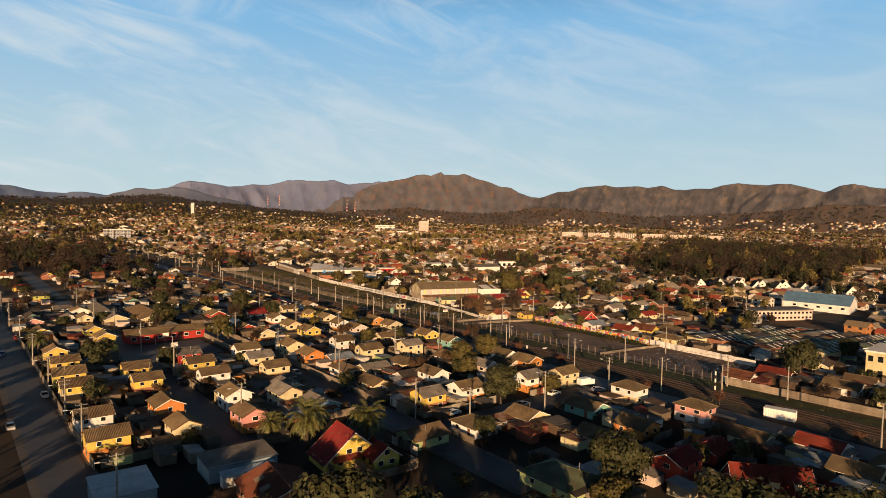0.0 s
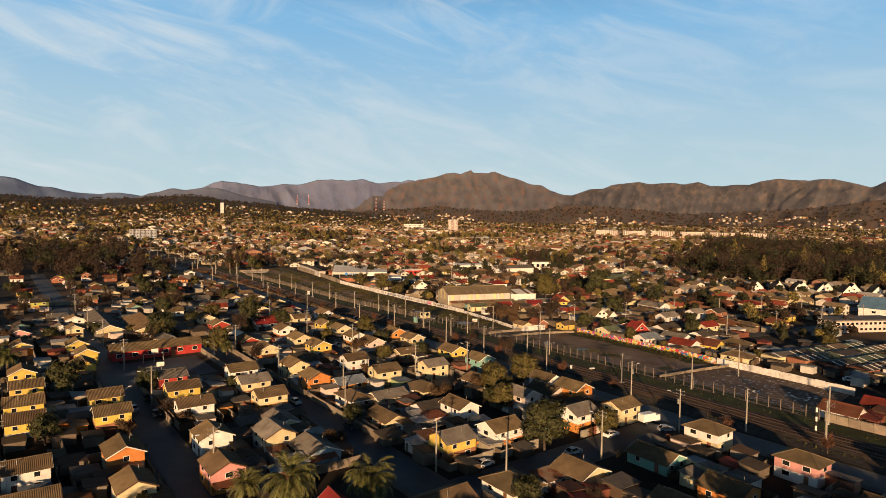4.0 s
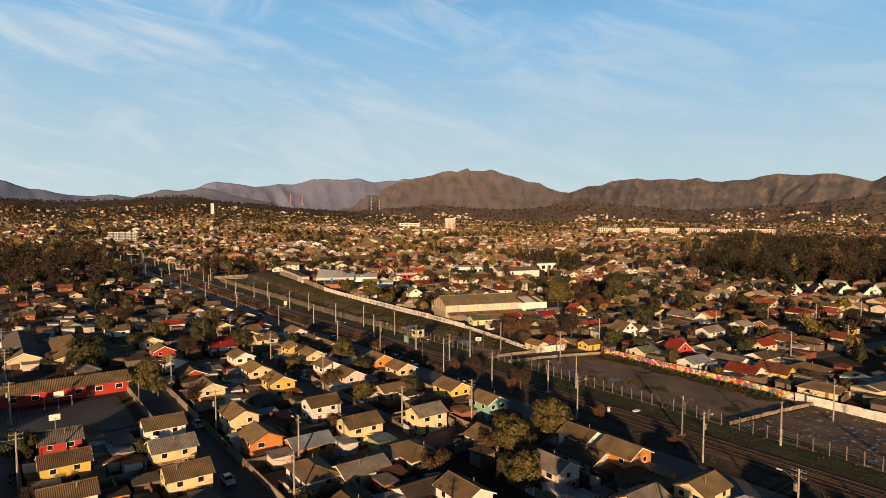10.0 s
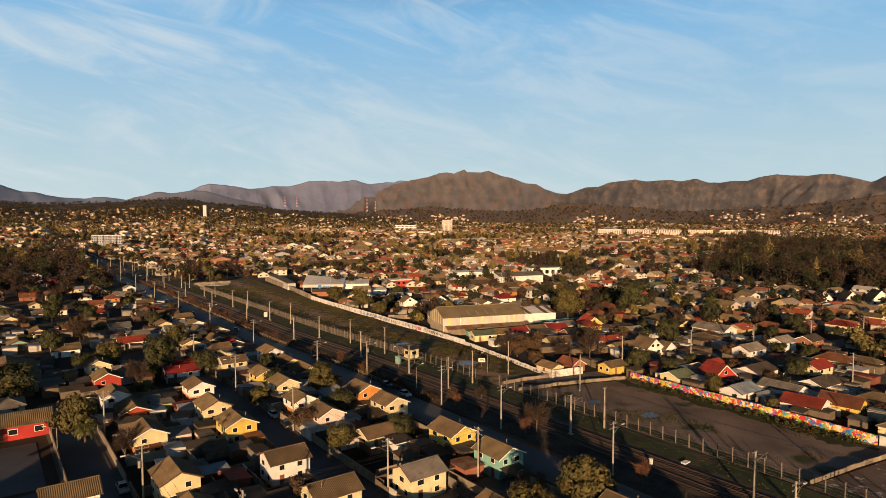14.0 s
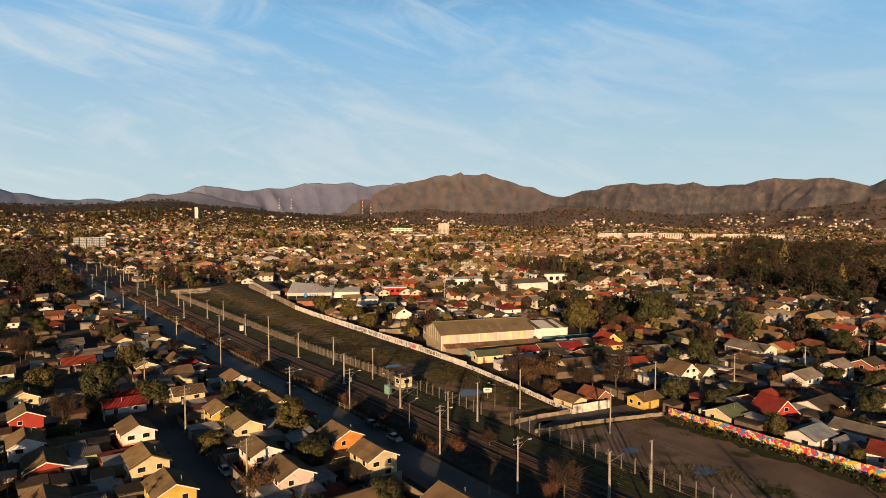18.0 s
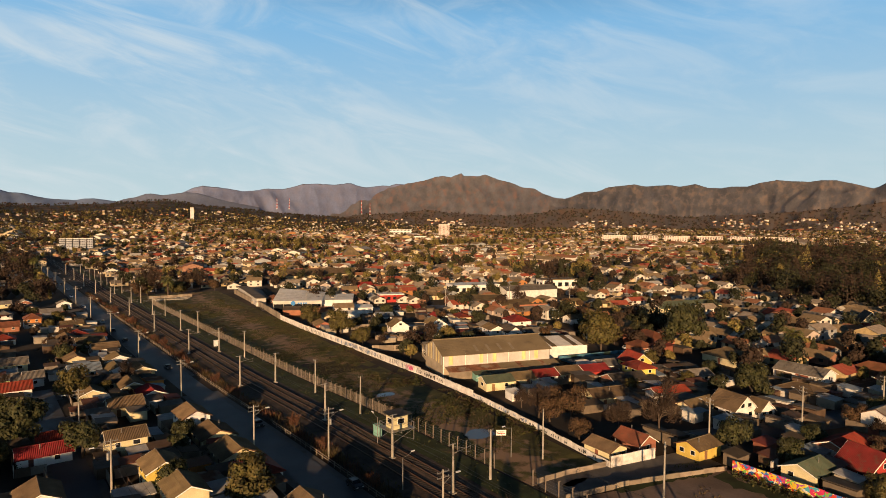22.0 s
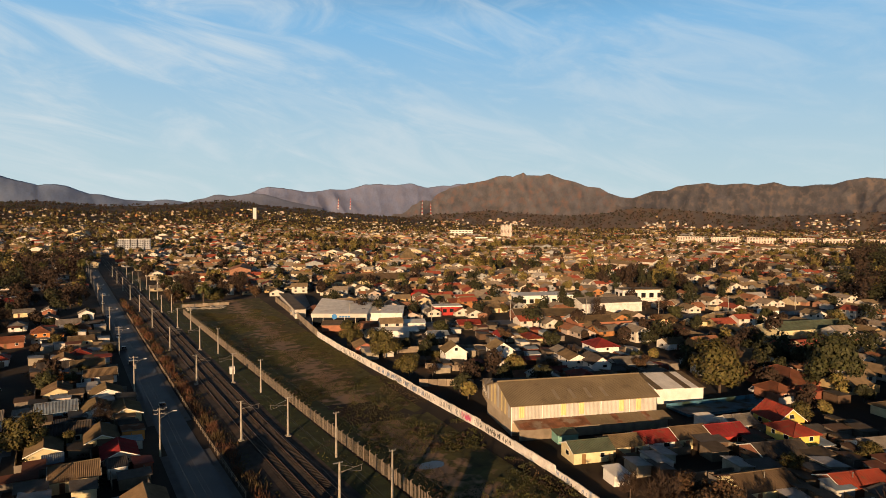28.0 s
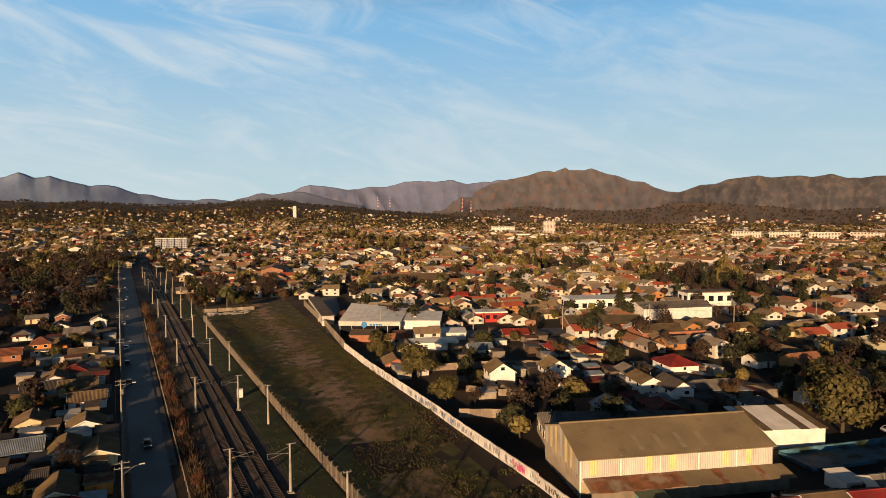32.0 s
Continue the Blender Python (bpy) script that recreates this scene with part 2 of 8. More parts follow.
M_SLEEPER = material("sleeper", (0.050, 0.040, 0.033), 0.7, 1.2, 2.0, 9.0, 0.95, vary=0.2)
M_RAIL = material("rail_steel", (0.123, 0.074, 0.049), 0.8, 1.2, 2.0, 9.0, 0.5, 0.6)
M_RUBBER = material("tyre_rubber", (0.016, 0.016, 0.016), rough=0.9)
M_WIRE = material("wire", (0.025, 0.025, 0.025), rough=0.6)
M_INSUL = material("insulator", (0.205, 0.164, 0.131), rough=0.4)
M_BARK = material("bark", (0.070, 0.051, 0.037), 0.6, 1.3, 1.5, 9.0, 0.95, bump=0.4)
M_LEAF = material("evergreen_leaf", (0.033, 0.034, 0.010), 0.55, 1.4, 0.6, 4.0, 0.75, vary=0.4, hue=0.02, island=True)
M_LEAF2 = material("olive_leaf", (0.062, 0.051, 0.013), 0.55, 1.4, 0.6, 4.0, 0.75, vary=0.4, hue=0.02, island=True)
M_CONIFER = material("conifer_needles", (0.022, 0.023, 0.008), 0.6, 1.3, 0.6, 4.0, 0.8, vary=0.35, hue=0.015, island=True)
M_TWIG = material("bare_twig", (0.034, 0.021, 0.014), 0.6, 1.3, 1.0, 6.0, 0.9, vary=0.22, hue=0.012, island=True)
M_PALM = material("palm_frond", (0.095, 0.095, 0.028), 0.6, 1.3, 1.0, 6.0, 0.6, vary=0.35, hue=0.02, island=True)
M_DRYLEAF = material("dry_brown_leaf", (0.062, 0.036, 0.018), 0.6, 1.3, 1.0, 6.0, 0.9, vary=0.35, hue=0.015, island=True)
M_REDTWIG = material("russet_shrub_leaf", (0.086, 0.038, 0.021), 0.6, 1.3, 1.0, 6.0, 0.9, vary=0.4, hue=0.015, island=True)


def glass_material(name, base, rough):
    m = bpy.data.materials.new(name)
    m.use_nodes = True
    b = m.node_tree.nodes["Principled BSDF"]
    b.inputs["Base Color"].default_value = lin(base)
    b.inputs["Roughness"].default_value = rough
    b.inputs["Specular IOR Level"].default_value = 0.6
    return m


M_GLASS = glass_material("window_glass", (0.012, 0.014, 0.017), 0.08)
M_WATER = glass_material("puddle_water", (0.045, 0.04, 0.034), 0.28)
M_POOL = material("pool_paint", (0.055, 0.15, 0.22), 0.7, 1.2, 0.4, 4.0, 0.7, stain=((0.02, 0.035, 0.022), 0.25, 0.5, 0.65))
M_FENCE = material("weathered_concrete_slat", (0.164, 0.135, 0.107), 0.7, 1.15, 0.8, 12.0, 0.95, vary=0.2, island=True)
M_PLOT = ramp_material("plot_fences", [(0, (0.131, 0.102, 0.074)), (0.4, (0.090, 0.057, 0.037)), (0.58, (0.180, 0.156, 0.131)), (0.72, (0.262, 0.230, 0.180)), (0.82, (0.476, 0.451, 0.410)), (0.93, (0.180, 0.061, 0.037))])
M_SIGNBLUE = material("sign_blue", (0.02, 0.16, 0.42), rough=0.6)
M_SIGNRED = material("sign_red", (0.45, 0.03, 0.03), rough=0.6)
M_SHEET = material("corrugated_cladding", (0.43, 0.41, 0.37), 0.8, 1.08, 0.35, 6.0, 0.6, vary=0.05)
M_SHEETY = material("yellowed_translucent_sheet", (0.60, 0.48, 0.22), 0.85, 1.1, 0.6, 6.0, 0.5)
M_BEIGE = material("beige_render", (0.34, 0.275, 0.195), 0.75, 1.1, 0.4, 6.0, 0.95)
M_WHROOF = material("aged_fibre_cement_roof", (0.175, 0.135, 0.082), 0.75, 1.15, 0.15, 6.0, 0.9, bump=0.2, stain=((0.098, 0.074, 0.049), 0.4, 0.55, 0.8))
M_RUST = material("rusty_sheet", (0.164, 0.070, 0.037), 0.6, 1.3, 0.5, 6.0, 0.85, vary=0.2, stain=((0.213, 0.164, 0.123), 0.35, 0.48, 0.6))
M_WHITEROOF = material("white_sheet_roof", (0.68, 0.66, 0.62), 0.8, 1.08, 0.3, 5.0, 0.6)
M_CARS = {k: material("car_" + k, c, 0.95, 1.05, 1.0, 5.0, 0.3) for k, c in dict(white=(0.7, 0.7, 0.7), dark=(0.025, 0.027, 0.032), silver=(0.35, 0.36, 0.38), red=(0.30, 0.03, 0.03), blue=(0.05, 0.10, 0.22)).items()}
M_ROOFLIGHT = material("aged_roof_light", (0.205, 0.168, 0.123), 0.8, 1.1, 0.5, 6.0, 0.6)
M_BLUEROOF = material("blue_sheet_roof", (0.107, 0.197, 0.295), 0.75, 1.15, 0.3, 5.0, 0.6, bump=0.2)
# blue tin; the bright reflection of the sky is put into its colour
M_SKYLITBLUE = material("sky_lit_blue_sheet", (0.36, 0.43, 0.50), 0.75, 1.12, 0.4, 6.0, 0.5, bump=0.2, stain=((0.22, 0.18, 0.15), 0.5, 0.6, 0.8))
M_LAMP = glass_material("lamp_glass", (0.5, 0.5, 0.48), 0.3)


def mural_material():
    """Broad patches of bright paint with wavy outlines."""
    m = material("mural_paint", (0.8, 0.8, 0.8), 0.85, 1.05, 1.0, 8.0, 0.8)
    n, l = m.node_tree.nodes, m.node_tree.links
    g = [k for k in n if k.type == "NEW_GEOMETRY"][0]
    h = [k for k in n if k.type == "HUE_SAT"][0]
    nz = n.new("ShaderNodeTexNoise")
    nz.inputs["Scale"].default_value = 0.7
    add = n.new("ShaderNodeMixRGB")
    add.blend_type = "ADD"
    add.inputs["Fac"].default_value = 1.0
    vo = n.new("ShaderNodeTexVoronoi")
    vo.inputs["Scale"].default_value = 1.35
    sep = n.new("ShaderNodeSeparateColor")
    cr = n.new("ShaderNodeValToRGB")
    cr.color_ramp.interpolation = "CONSTANT"
    cols = [(0, (0.58, 0.38, 0.03)), (0.15, (0.46, 0.03, 0.10)), (0.27, (0.04, 0.14, 0.40)), (0.37, (0.55, 0.17, 0.03)), (0.45, (0.62, 0.58, 0.50)), (0.62, (0.16, 0.34, 0.07)), (0.70, (0.50, 0.05, 0.03)), (0.80, (0.06, 0.28, 0.36)), (0.87, (0.60, 0.50, 0.10)), (0.95, (0.28, 0.06, 0.26))]
    while len(cr.color_ramp.elements) < len(cols):
        cr.color_ramp.elements.new(0.5)
    for e, (p, c) in zip(cr.color_ramp.elements, cols):
        e.position, e.color = p, lin(c)
    l.new(g.outputs["Position"], nz.inputs["Vector"])
    l.new(g.outputs["Position"], add.inputs["Color1"])
    big = n.new("ShaderNodeVectorMath")
    big.operation = "SCALE"
    big.inputs["Scale"].default_value = 3.2
    l.new(nz.outputs["Color"], big.inputs[0])
    l.new(big.outputs["Vector"], add.inputs["Color2"])
    l.new(add.outputs["Color"], vo.inputs["Vector"])
    l.new(vo.outputs["Color"], sep.inputs["Color"])
    l.new(sep.outputs["Red"], cr.inputs["Fac"])
    l.new(cr.outputs["Color"], h.inputs["Color"])
    return m


M_MURAL = mural_material()
M_GRAF = {k: material("graffiti_" + k, c, 0.8, 1.1, 1.0, 8.0, 0.8) for k, c in dict(pink=(0.55, 0.10, 0.22), grey=(0.22, 0.22, 0.23), blue=(0.16, 0.22, 0.35), black=(0.05, 0.05, 0.05)).items()}
M_FARWALL = ramp_material("far_walls", [(0, (0.54, 0.50, 0.44)), (0.38, (0.46, 0.38, 0.25)), (0.56, (0.36, 0.27, 0.14)), (0.66, (0.27, 0.14, 0.09)), (0.78, (0.40, 0.33, 0.28)), (0.88, (0.26, 0.27, 0.27)), (0.97, (0.35, 0.16, 0.06))])
# brighter than the near roofs: the glow of distant haze is in the colours
M_HAZEROOF = ramp_material("haze_lit_far_roofs", [(0, (0.213, 0.155, 0.091)), (0.42, (0.267, 0.218, 0.170)), (0.62, (0.287, 0.066, 0.039)), (0.74, (0.267, 0.122, 0.066)), (0.88, (0.363, 0.341, 0.320)), (0.93, (0.150, 0.127, 0.107))])
M_YARDROOF = ramp_material("yard_roofs", [(0, (0.066, 0.050, 0.034)), (0.36, (0.090, 0.080, 0.072)), (0.56, (0.11, 0.042, 0.026)), (0.64, (0.085, 0.052, 0.034)), (0.72, (0.34, 0.335, 0.335)), (0.84, (0.20, 0.25, 0.30)), (0.94, (0.15, 0.028, 0.02))])
# olive leaf in a sunlit gold tone; the light is put into the colour
M_LITOLIVE = material("sunlit_far_olive_leaf", (0.132, 0.104, 0.030), 0.6, 1.3, 0.6, 4.0, 0.8, vary=0.35, hue=0.02, island=True)
M_FAROPEN = material("far_openings", (0.025, 0.025, 0.026), rough=0.4)


# ---------- mesh building ----------
class Geo:
    """Collects corners and faces of one mesh."""

    def __init__(self):
        self.v, self.f, self.m = [], [], []

    def face(self, pts, mi=0):
        k = len(self.v)
        self.v += [tuple(p) for p in pts]
        self.f.append(tuple(range(k, k + len(pts))))
        self.m.append(mi)

    def box(self, x0, x1, y0, y1, z0, z1, mi=0, mat=None):
        k = len(self.v)
        pts = [(x, y, z) for z in (z0, z1) for x, y in ((x0, y0), (x1, y0), (x1, y1), (x0, y1))]
        if mat:
            pts = [tuple(mat @ Vector(p)) for p in pts]
        self.v += pts
        for q in ((3, 2, 1, 0), (4, 5, 6, 7), (0, 1, 5, 4), (1, 2, 6, 5), (2, 3, 7, 6), (3, 0, 4, 7)):
            self.f.append(tuple(k + i for i in q))
            self.m.append(mi)

    def tube(self, a, b, ra, rb, n=8, mi=0):
        a, b = Vector(a), Vector(b)
        d = (b - a).normalized()
        u = d.orthogonal().normalized()
        w = d.cross(u)
        k = len(self.v)
        for c, r in ((a, ra), (b, rb)):
            for i in range(n):
                t = 2 * math.pi * i / n
                self.v.append(tuple(c + r * (math.cos(t) * u + math.sin(t) * w)))
        for i in range(n):
            j = (i + 1) % n
            self.f.append((k + i, k + j, k + n + j, k + n + i))
            self.m.append(mi)
        self.f += [tuple(k + i for i in reversed(range(n))), tuple(k + n + i for i in range(n))]
        self.m += [mi, mi]

    def slab(self, quad, thick, mi=0):
        """A plate: four corners of its top, and a thickness downwards."""
        k = len(self.v)
        self.v += [tuple(p) for p in quad] + [(p[0], p[1], p[2] - thick) for p in quad]
        for q in ((0, 1, 2, 3), (7, 6, 5, 4), (0, 4, 5, 1), (1, 5, 6, 2), (2, 6, 7, 3), (3, 7, 4, 0)):
            self.f.append(tuple(k + i for i in q))
            self.m.append(mi)

    def mesh(self, name, mats):
        me = bpy.data.meshes.new(name)
        me.from_pydata(self.v, [], self.f)
        for m in mats:
            me.materials.append(m)
        if len(mats) > 1:
            me.polygons.foreach_set("material_index", self.m)
        me.update()
        return me


MESHES = {}


def shared(key, build, mats):
    if key not in MESHES:
        g = Geo()
        build(g)
        MESHES[key] = g.mesh(str(key[0]), mats)
    return MESHES[key]


# The plan is drawn in units of 1.25 m; settle() lays it out in metres at the end.
UNIT = 1.25
IN_METRES = set()


def thing(name, m, label, category, group="", kind=""):
    ob = new(name)
    ob.empty_display_size = 0.3
    ob.matrix_basis = m
    return tagged(ob, label, category, group, kind)


def part(name, data, parent, m=None, label=""):
    ob = new(name, data)
    ob.parent = parent
    if m is not None:
        ob.matrix_basis = m
    return tagged(ob, label)


def solid(name, g, mats, label, category, group="", kind="", m=None):
    ob = new(name, g.mesh(name, mats))
    if m is not None:
        ob.matrix_basis = m
    return tagged(ob, label, category, group, kind)


def step(a, b, v):
    u = min(1.0, max(0.0, (v - a) / (b - a)))
    return u * u * (3 - 2 * u)


# ---------- the lie of the land ----------
HILL = ((-60.0, 40), (-25.0, 101), (-7.7, 84), (-6.3, 90), (-5.6, 83), (-4.1, 83), (-2.1, 88), (0.4, 79), (2.1, 75), (4.0, 74), (4.6, 80), (6.1, 79), (8.1, 82), (8.9, 87), (10.6, 94), (12.4, 99), (13.8, 93), (14.7, 82), (17.1, 77), (19.6, 68), (21.5, 56), (25.1, 48), (29.9, 35), (35.2, 23), (43.9, 12), (58.4, 14), (90.0, 14), (130.0, 10))


def hill_top(az):
    for (a, ha), (b, hb) in zip(HILL, HILL[1:]):
        if a <= az <= b:
            return ha + (hb - ha) * step(a, b, az)
    return 10.0


def ground_z(x, y):
    r = math.hypot(x, y)
    z = 1.1 * (1 - step(40, 110, y))
    if r > 480:
        az = math.degrees(math.atan2(x, y))
        f = 0.36 * step(480, 1750, r) + 0.64 * step(1600, 2350, r)
        z = z * (1 - f) + hill_top(az) * f
        z += step(900, 2000, r) * hill_top(az) * 0.12 * noise.noise(Vector((x / 330, y / 330, 0)))
    return z


def build_ground():
    g = Geo()
    radii = [0, 30, 60, 90, 120, 150, 180, 220, 260, 300, 350, 400, 460, 520] + [520 * 1.055 ** i for i in range(1, 37)]
    na = 180
    for r in radii:
        for i in range(na):
            a = 2 * math.pi * i / na
            x, y = r * math.sin(a), r * math.cos(a)
            g.v.append((x, y, ground_z(x, y)))
    for k in range(len(radii) - 1):
        for i in range(na):
            j = (i + 1) % na
            g.f.append((k * na + i, (k + 1) * na + i, (k + 1) * na + j, k * na + j))
            g.m.append(0)
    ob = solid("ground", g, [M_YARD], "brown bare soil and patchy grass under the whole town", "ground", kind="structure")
    for p in ob.data.polygons:
        p.use_smooth = True


build_ground()


def strip(name, pts, width, lift, mat, label, category, kind="structure"):
    """A ribbon laid on the land along a line of points."""
    g = Geo()
    line = []
    for (ax, ay), (bx, by) in zip(pts, pts[1:]):
        n = max(1, int(math.hypot(bx - ax, by - ay) / 12))
        line += [(ax + (bx - ax) * i / n, ay + (by - ay) * i / n) for i in range(n)]
    line.append(pts[-1])
    for i, (x, y) in enumerate(line):
        a, b = line[max(0, i - 1)], line[min(len(line) - 1, i + 1)]
        d = Vector((b[0] - a[0], b[1] - a[1])).normalized()
        for s in (-0.5, 0.5):
            px, py = x + d.y * s * width * -1, y + d.x * s * width
            g.v.append((px, py, ground_z(px, py) + lift))
    for i in range(len(line) - 1):
        g.f.append((2 * i + 1, 2 * i, 2 * i + 2, 2 * i + 3))
        g.m.append(0)
    return solid(name, g, [mat], label, category, kind=kind)


def patch(name, corners, lift, mat, label, category, n=10):
    """A four-cornered piece of ground laid on the land."""
    g = Geo()
    a, b, c, d = [Vector(p) for p in corners]
    for i in range(n + 1):
        for j in range(n + 1):
            p = (a * (1 - i / n) + b * i / n) * (1 - j / n) + (d * (1 - i / n) + c * i / n) * j / n
            g.v.append((p.x, p.y, ground_z(p.x, p.y) + lift))
    for i in range(n):
        for j in range(n):
            k = i * (n + 1) + j
            g.f.append((k, k + n + 1, k + n + 2, k + 1))
            g.m.append(0)
    return solid(name, g, [mat], label, category, kind="structure")


# streets of the estate and the road beside the railway
LAID = []


def street(name, pts, width, label):
    LAID.append(name)
    up = 0.005 * len(LAID)
    strip(name + "_verge", pts, width + 2.4, 0.04 + up, M_PAVE, "grey concrete pavement beside the street", "pavement")
    strip(name, pts, width, 0.12 + up, M_ASPHALT, label, "road")


street("road_rail", [(-1.2, -240), (-1.2, 545)], 5.8, "dark asphalt road running beside the railway")
street("road_west", [(-118.4, -240), (-118.4, 420)], 7.0, "wide dark asphalt street with parked cars")
street("road_lane", [(-90.5, -70), (-90.5, 330)], 5.5, "narrow asphalt street between terraced gardens")
street("road_middle", [(-61, -110), (-61, 60)], 6.0, "asphalt street between rows of yellow houses")
street("road_close", [(-31, -30), (-31, 120)], 5.0, "narrow estate street with parked cars")
street("road_cross", [(-61, -80), (-7, -80)], 6.0, "asphalt cross street with a white parked car")
street("road_cross_b", [(-61, -29.5), (-7, -29.5)], 5.0, "asphalt cross street in shadow")
street("road_cross_c", [(-119, 6), (-61, 6)], 5.0, "asphalt cross street by the sports court")
street("road_far", [(70, 200), (180, 160), (330, 110)], 9.0, "town street with shops")
street("road_far_b", [(62, 212), (88, 305)], 5.0, "avenue that runs towards the town centre")
street("road_east", [(80, -34), (190, -60)], 6.0, "side street among bungalows")
street("road_east_b", [(62, 8), (160, -22), (300, -60)], 6.0, "street of bungalows")
strip("road_lane_crossing", [(24.5, 8.6), (34, 7.2), (56, 2.2)], 7.0, 0.10, M_PAVE, "worn concrete lane crossing the field", "road")
strip("rail_bed", [(12.6, -260), (12.6, 700)], 17.5, 0.08, M_BALLAST, "dark brown ballast under the railway tracks", "railway")
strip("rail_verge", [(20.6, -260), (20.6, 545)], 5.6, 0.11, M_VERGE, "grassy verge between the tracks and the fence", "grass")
patch("field", [(24, 11.5), (39, 9), (66, 300), (24, 300)], 0.06, M_FIELD, "open field of weeds and bare soil beside the railway", "field", 24)
patch("field_east", [(24, 5.5), (54, -3), (52, -60), (24, -56)], 0.06, M_DIRT, "bare brown earth lot with patches of grass", "field", 16)


def ragged_strip(name, a, b, width, lift, mat, label, seed):
    """A band of growth with an uneven edge on both sides."""
    g = Geo()
    d = Vector((b[0] - a[0], b[1] - a[1]))
    side = Vector((-d.y, d.x)).normalized()
    n = int(d.length / 0.7)
    for i in range(n + 1):
        c = Vector(a) + d * i / n
        for s in (-1, 1):
            w = width * (0.5 + 0.75 * noise.noise(Vector((i * 0.11, s * 9.0, seed))) + 0.3 * noise.noise(Vector((i * 0.6, s * 5.0, seed))))
            p = c + side * s * max(0.1, w)
            g.v.append((p.x, p.y, ground_z(p.x, p.y) + lift))
    for i in range(n):
        g.f.append((2 * i + 1, 2 * i, 2 * i + 2, 2 * i + 3))
        g.m.append(0)
    solid(name, g, [mat], label, "grass", kind="structure")


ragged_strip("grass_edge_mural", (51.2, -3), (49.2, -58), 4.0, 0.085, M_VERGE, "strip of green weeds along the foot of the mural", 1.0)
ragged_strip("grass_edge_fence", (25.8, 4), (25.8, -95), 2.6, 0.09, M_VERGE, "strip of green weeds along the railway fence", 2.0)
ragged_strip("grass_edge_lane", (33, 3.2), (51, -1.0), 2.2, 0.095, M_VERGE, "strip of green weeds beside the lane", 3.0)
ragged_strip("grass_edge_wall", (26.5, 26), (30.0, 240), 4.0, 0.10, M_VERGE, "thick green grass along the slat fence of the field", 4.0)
patch("lot", [(24, -57), (51.5, -61.5), (50, -92), (24, -96)], 0.06, M_LOTB, "abandoned lot of broken concrete and puddles", "field", 10)
patch("court", [(-89, 11), (-67, 11), (-67, 34), (-89, 34)], 0.06, M_ASPHALT, "dark grey sports court", "sports court", 4)


# ---------- railway ----------
def rails():
    track = thing("railway_track", pose(0, 0, 0), "twin railway tracks with steel rails on sleepers", "railway")
    for x in (10.7, 14.6):
        g = Geo()
        for s in (-0.84, 0.84):
            y = -200.0
            while y < 700:
                a, b = ground_z(x, y), ground_z(x, y + 10)
                g.face([(x + s - 0.04, y, a + 0.42), (x + s + 0.04, y, a + 0.42), (x + s + 0.04, y + 10, b + 0.42), (x + s - 0.04, y + 10, b + 0.42)])
                g.face([(x + s - 0.04, y, a + 0.25), (x + s - 0.04, y, a + 0.42), (x + s - 0.04, y + 10, b + 0.42), (x + s - 0.04, y + 10, b + 0.25)])
                g.face([(x + s + 0.04, y, a + 0.42), (x + s + 0.04, y, a + 0.25), (x + s + 0.04, y + 10, b + 0.25), (x + s + 0.04, y + 10, b + 0.42)])
                y += 10
        part("rail", g.mesh("rail", [M_RAIL]), track)
        g = Geo()
        y = -200.0
        while y < 700:
            a, b = ground_z(x, y), ground_z(x, y + 10)
            for s in (-1, 1):
                e = [(x + s * 1.5, y, a + 0.28), (x + s * 1.5, y + 10, b + 0.28), (x + s * 2.3, y + 10, b + 0.08), (x + s * 2.3, y, a + 0.08)]
                g.face(e if s < 0 else e[::-1])
            g.face([(x - 1.5, y, a + 0.28), (x + 1.5, y, a + 0.28), (x + 1.5, y + 10, b + 0.28), (x - 1.5, y + 10, b + 0.28)])
            y += 10
        part("ballast_bed", g.mesh("ballast_bed", [M_BALLAST]), track)
        g = Geo()
        y = -150.0
        while y < 330:
            z = ground_z(x, y)
            g.box(x - 1.3, x + 1.3, y - 0.12, y + 0.12, z + 0.22, z + 0.33)
            y += 0.65
        tagged(part("sleeper_bed", g.mesh("sleeper_bed", [M_SLEEPER]), track), kind="stuff")


rails()


def wire(name, pts, r=0.02):
    cu = bpy.data.curves.new(name, "CURVE")
    cu.dimensions, cu.bevel_depth, cu.bevel_resolution = "3D", r, 0
    sp = cu.splines.new("POLY")
    sp.points.add(len(pts) - 1)
    for q, p in zip(sp.points, pts):
        q.co = (*p, 1)
    cu.materials.append(M_WIRE)
    return cu


def sag(a, b, drop, n=6):
    a, b = Vector(a), Vector(b)
    return [tuple(a.lerp(b, i / n) - Vector((0, 0, 4 * drop * (i / n) * (1 - i / n)))) for i in range(n + 1)]


def mast_shaft(g):
    for z0, z1, a, b in ((0, 3, 0.24, 0.20), (3, 7.6, 0.20, 0.13)):
        g.tube((0, 0, z0), (0, 0, z1), a, b, 8)
    g.box(-0.45, 0.45, -0.45, 0.45, -0.2, 0.35)


def mast_arm(g):
    g.tube((0, 0, 6.1), (3.4, 0, 6.6), 0.04, 0.04, 6)
    g.tube((0, 0, 7.2), (2.3, 0, 6.45), 0.03, 0.03, 6)
    g.tube((1.2, 0, 6.25), (3.2, 0, 5.7), 0.03, 0.03, 6)
    g.tube((3.2, 0, 5.7), (3.3, 0, 6.6), 0.025, 0.025, 6)


def mast_head(g):
    g.box(-0.9, 0.5, -0.06, 0.06, 7.45, 7.58)


def insulators(g):
    g.tube((0.3, 0, 6.14), (0.7, 0, 6.2), 0.1, 0.08, 8)


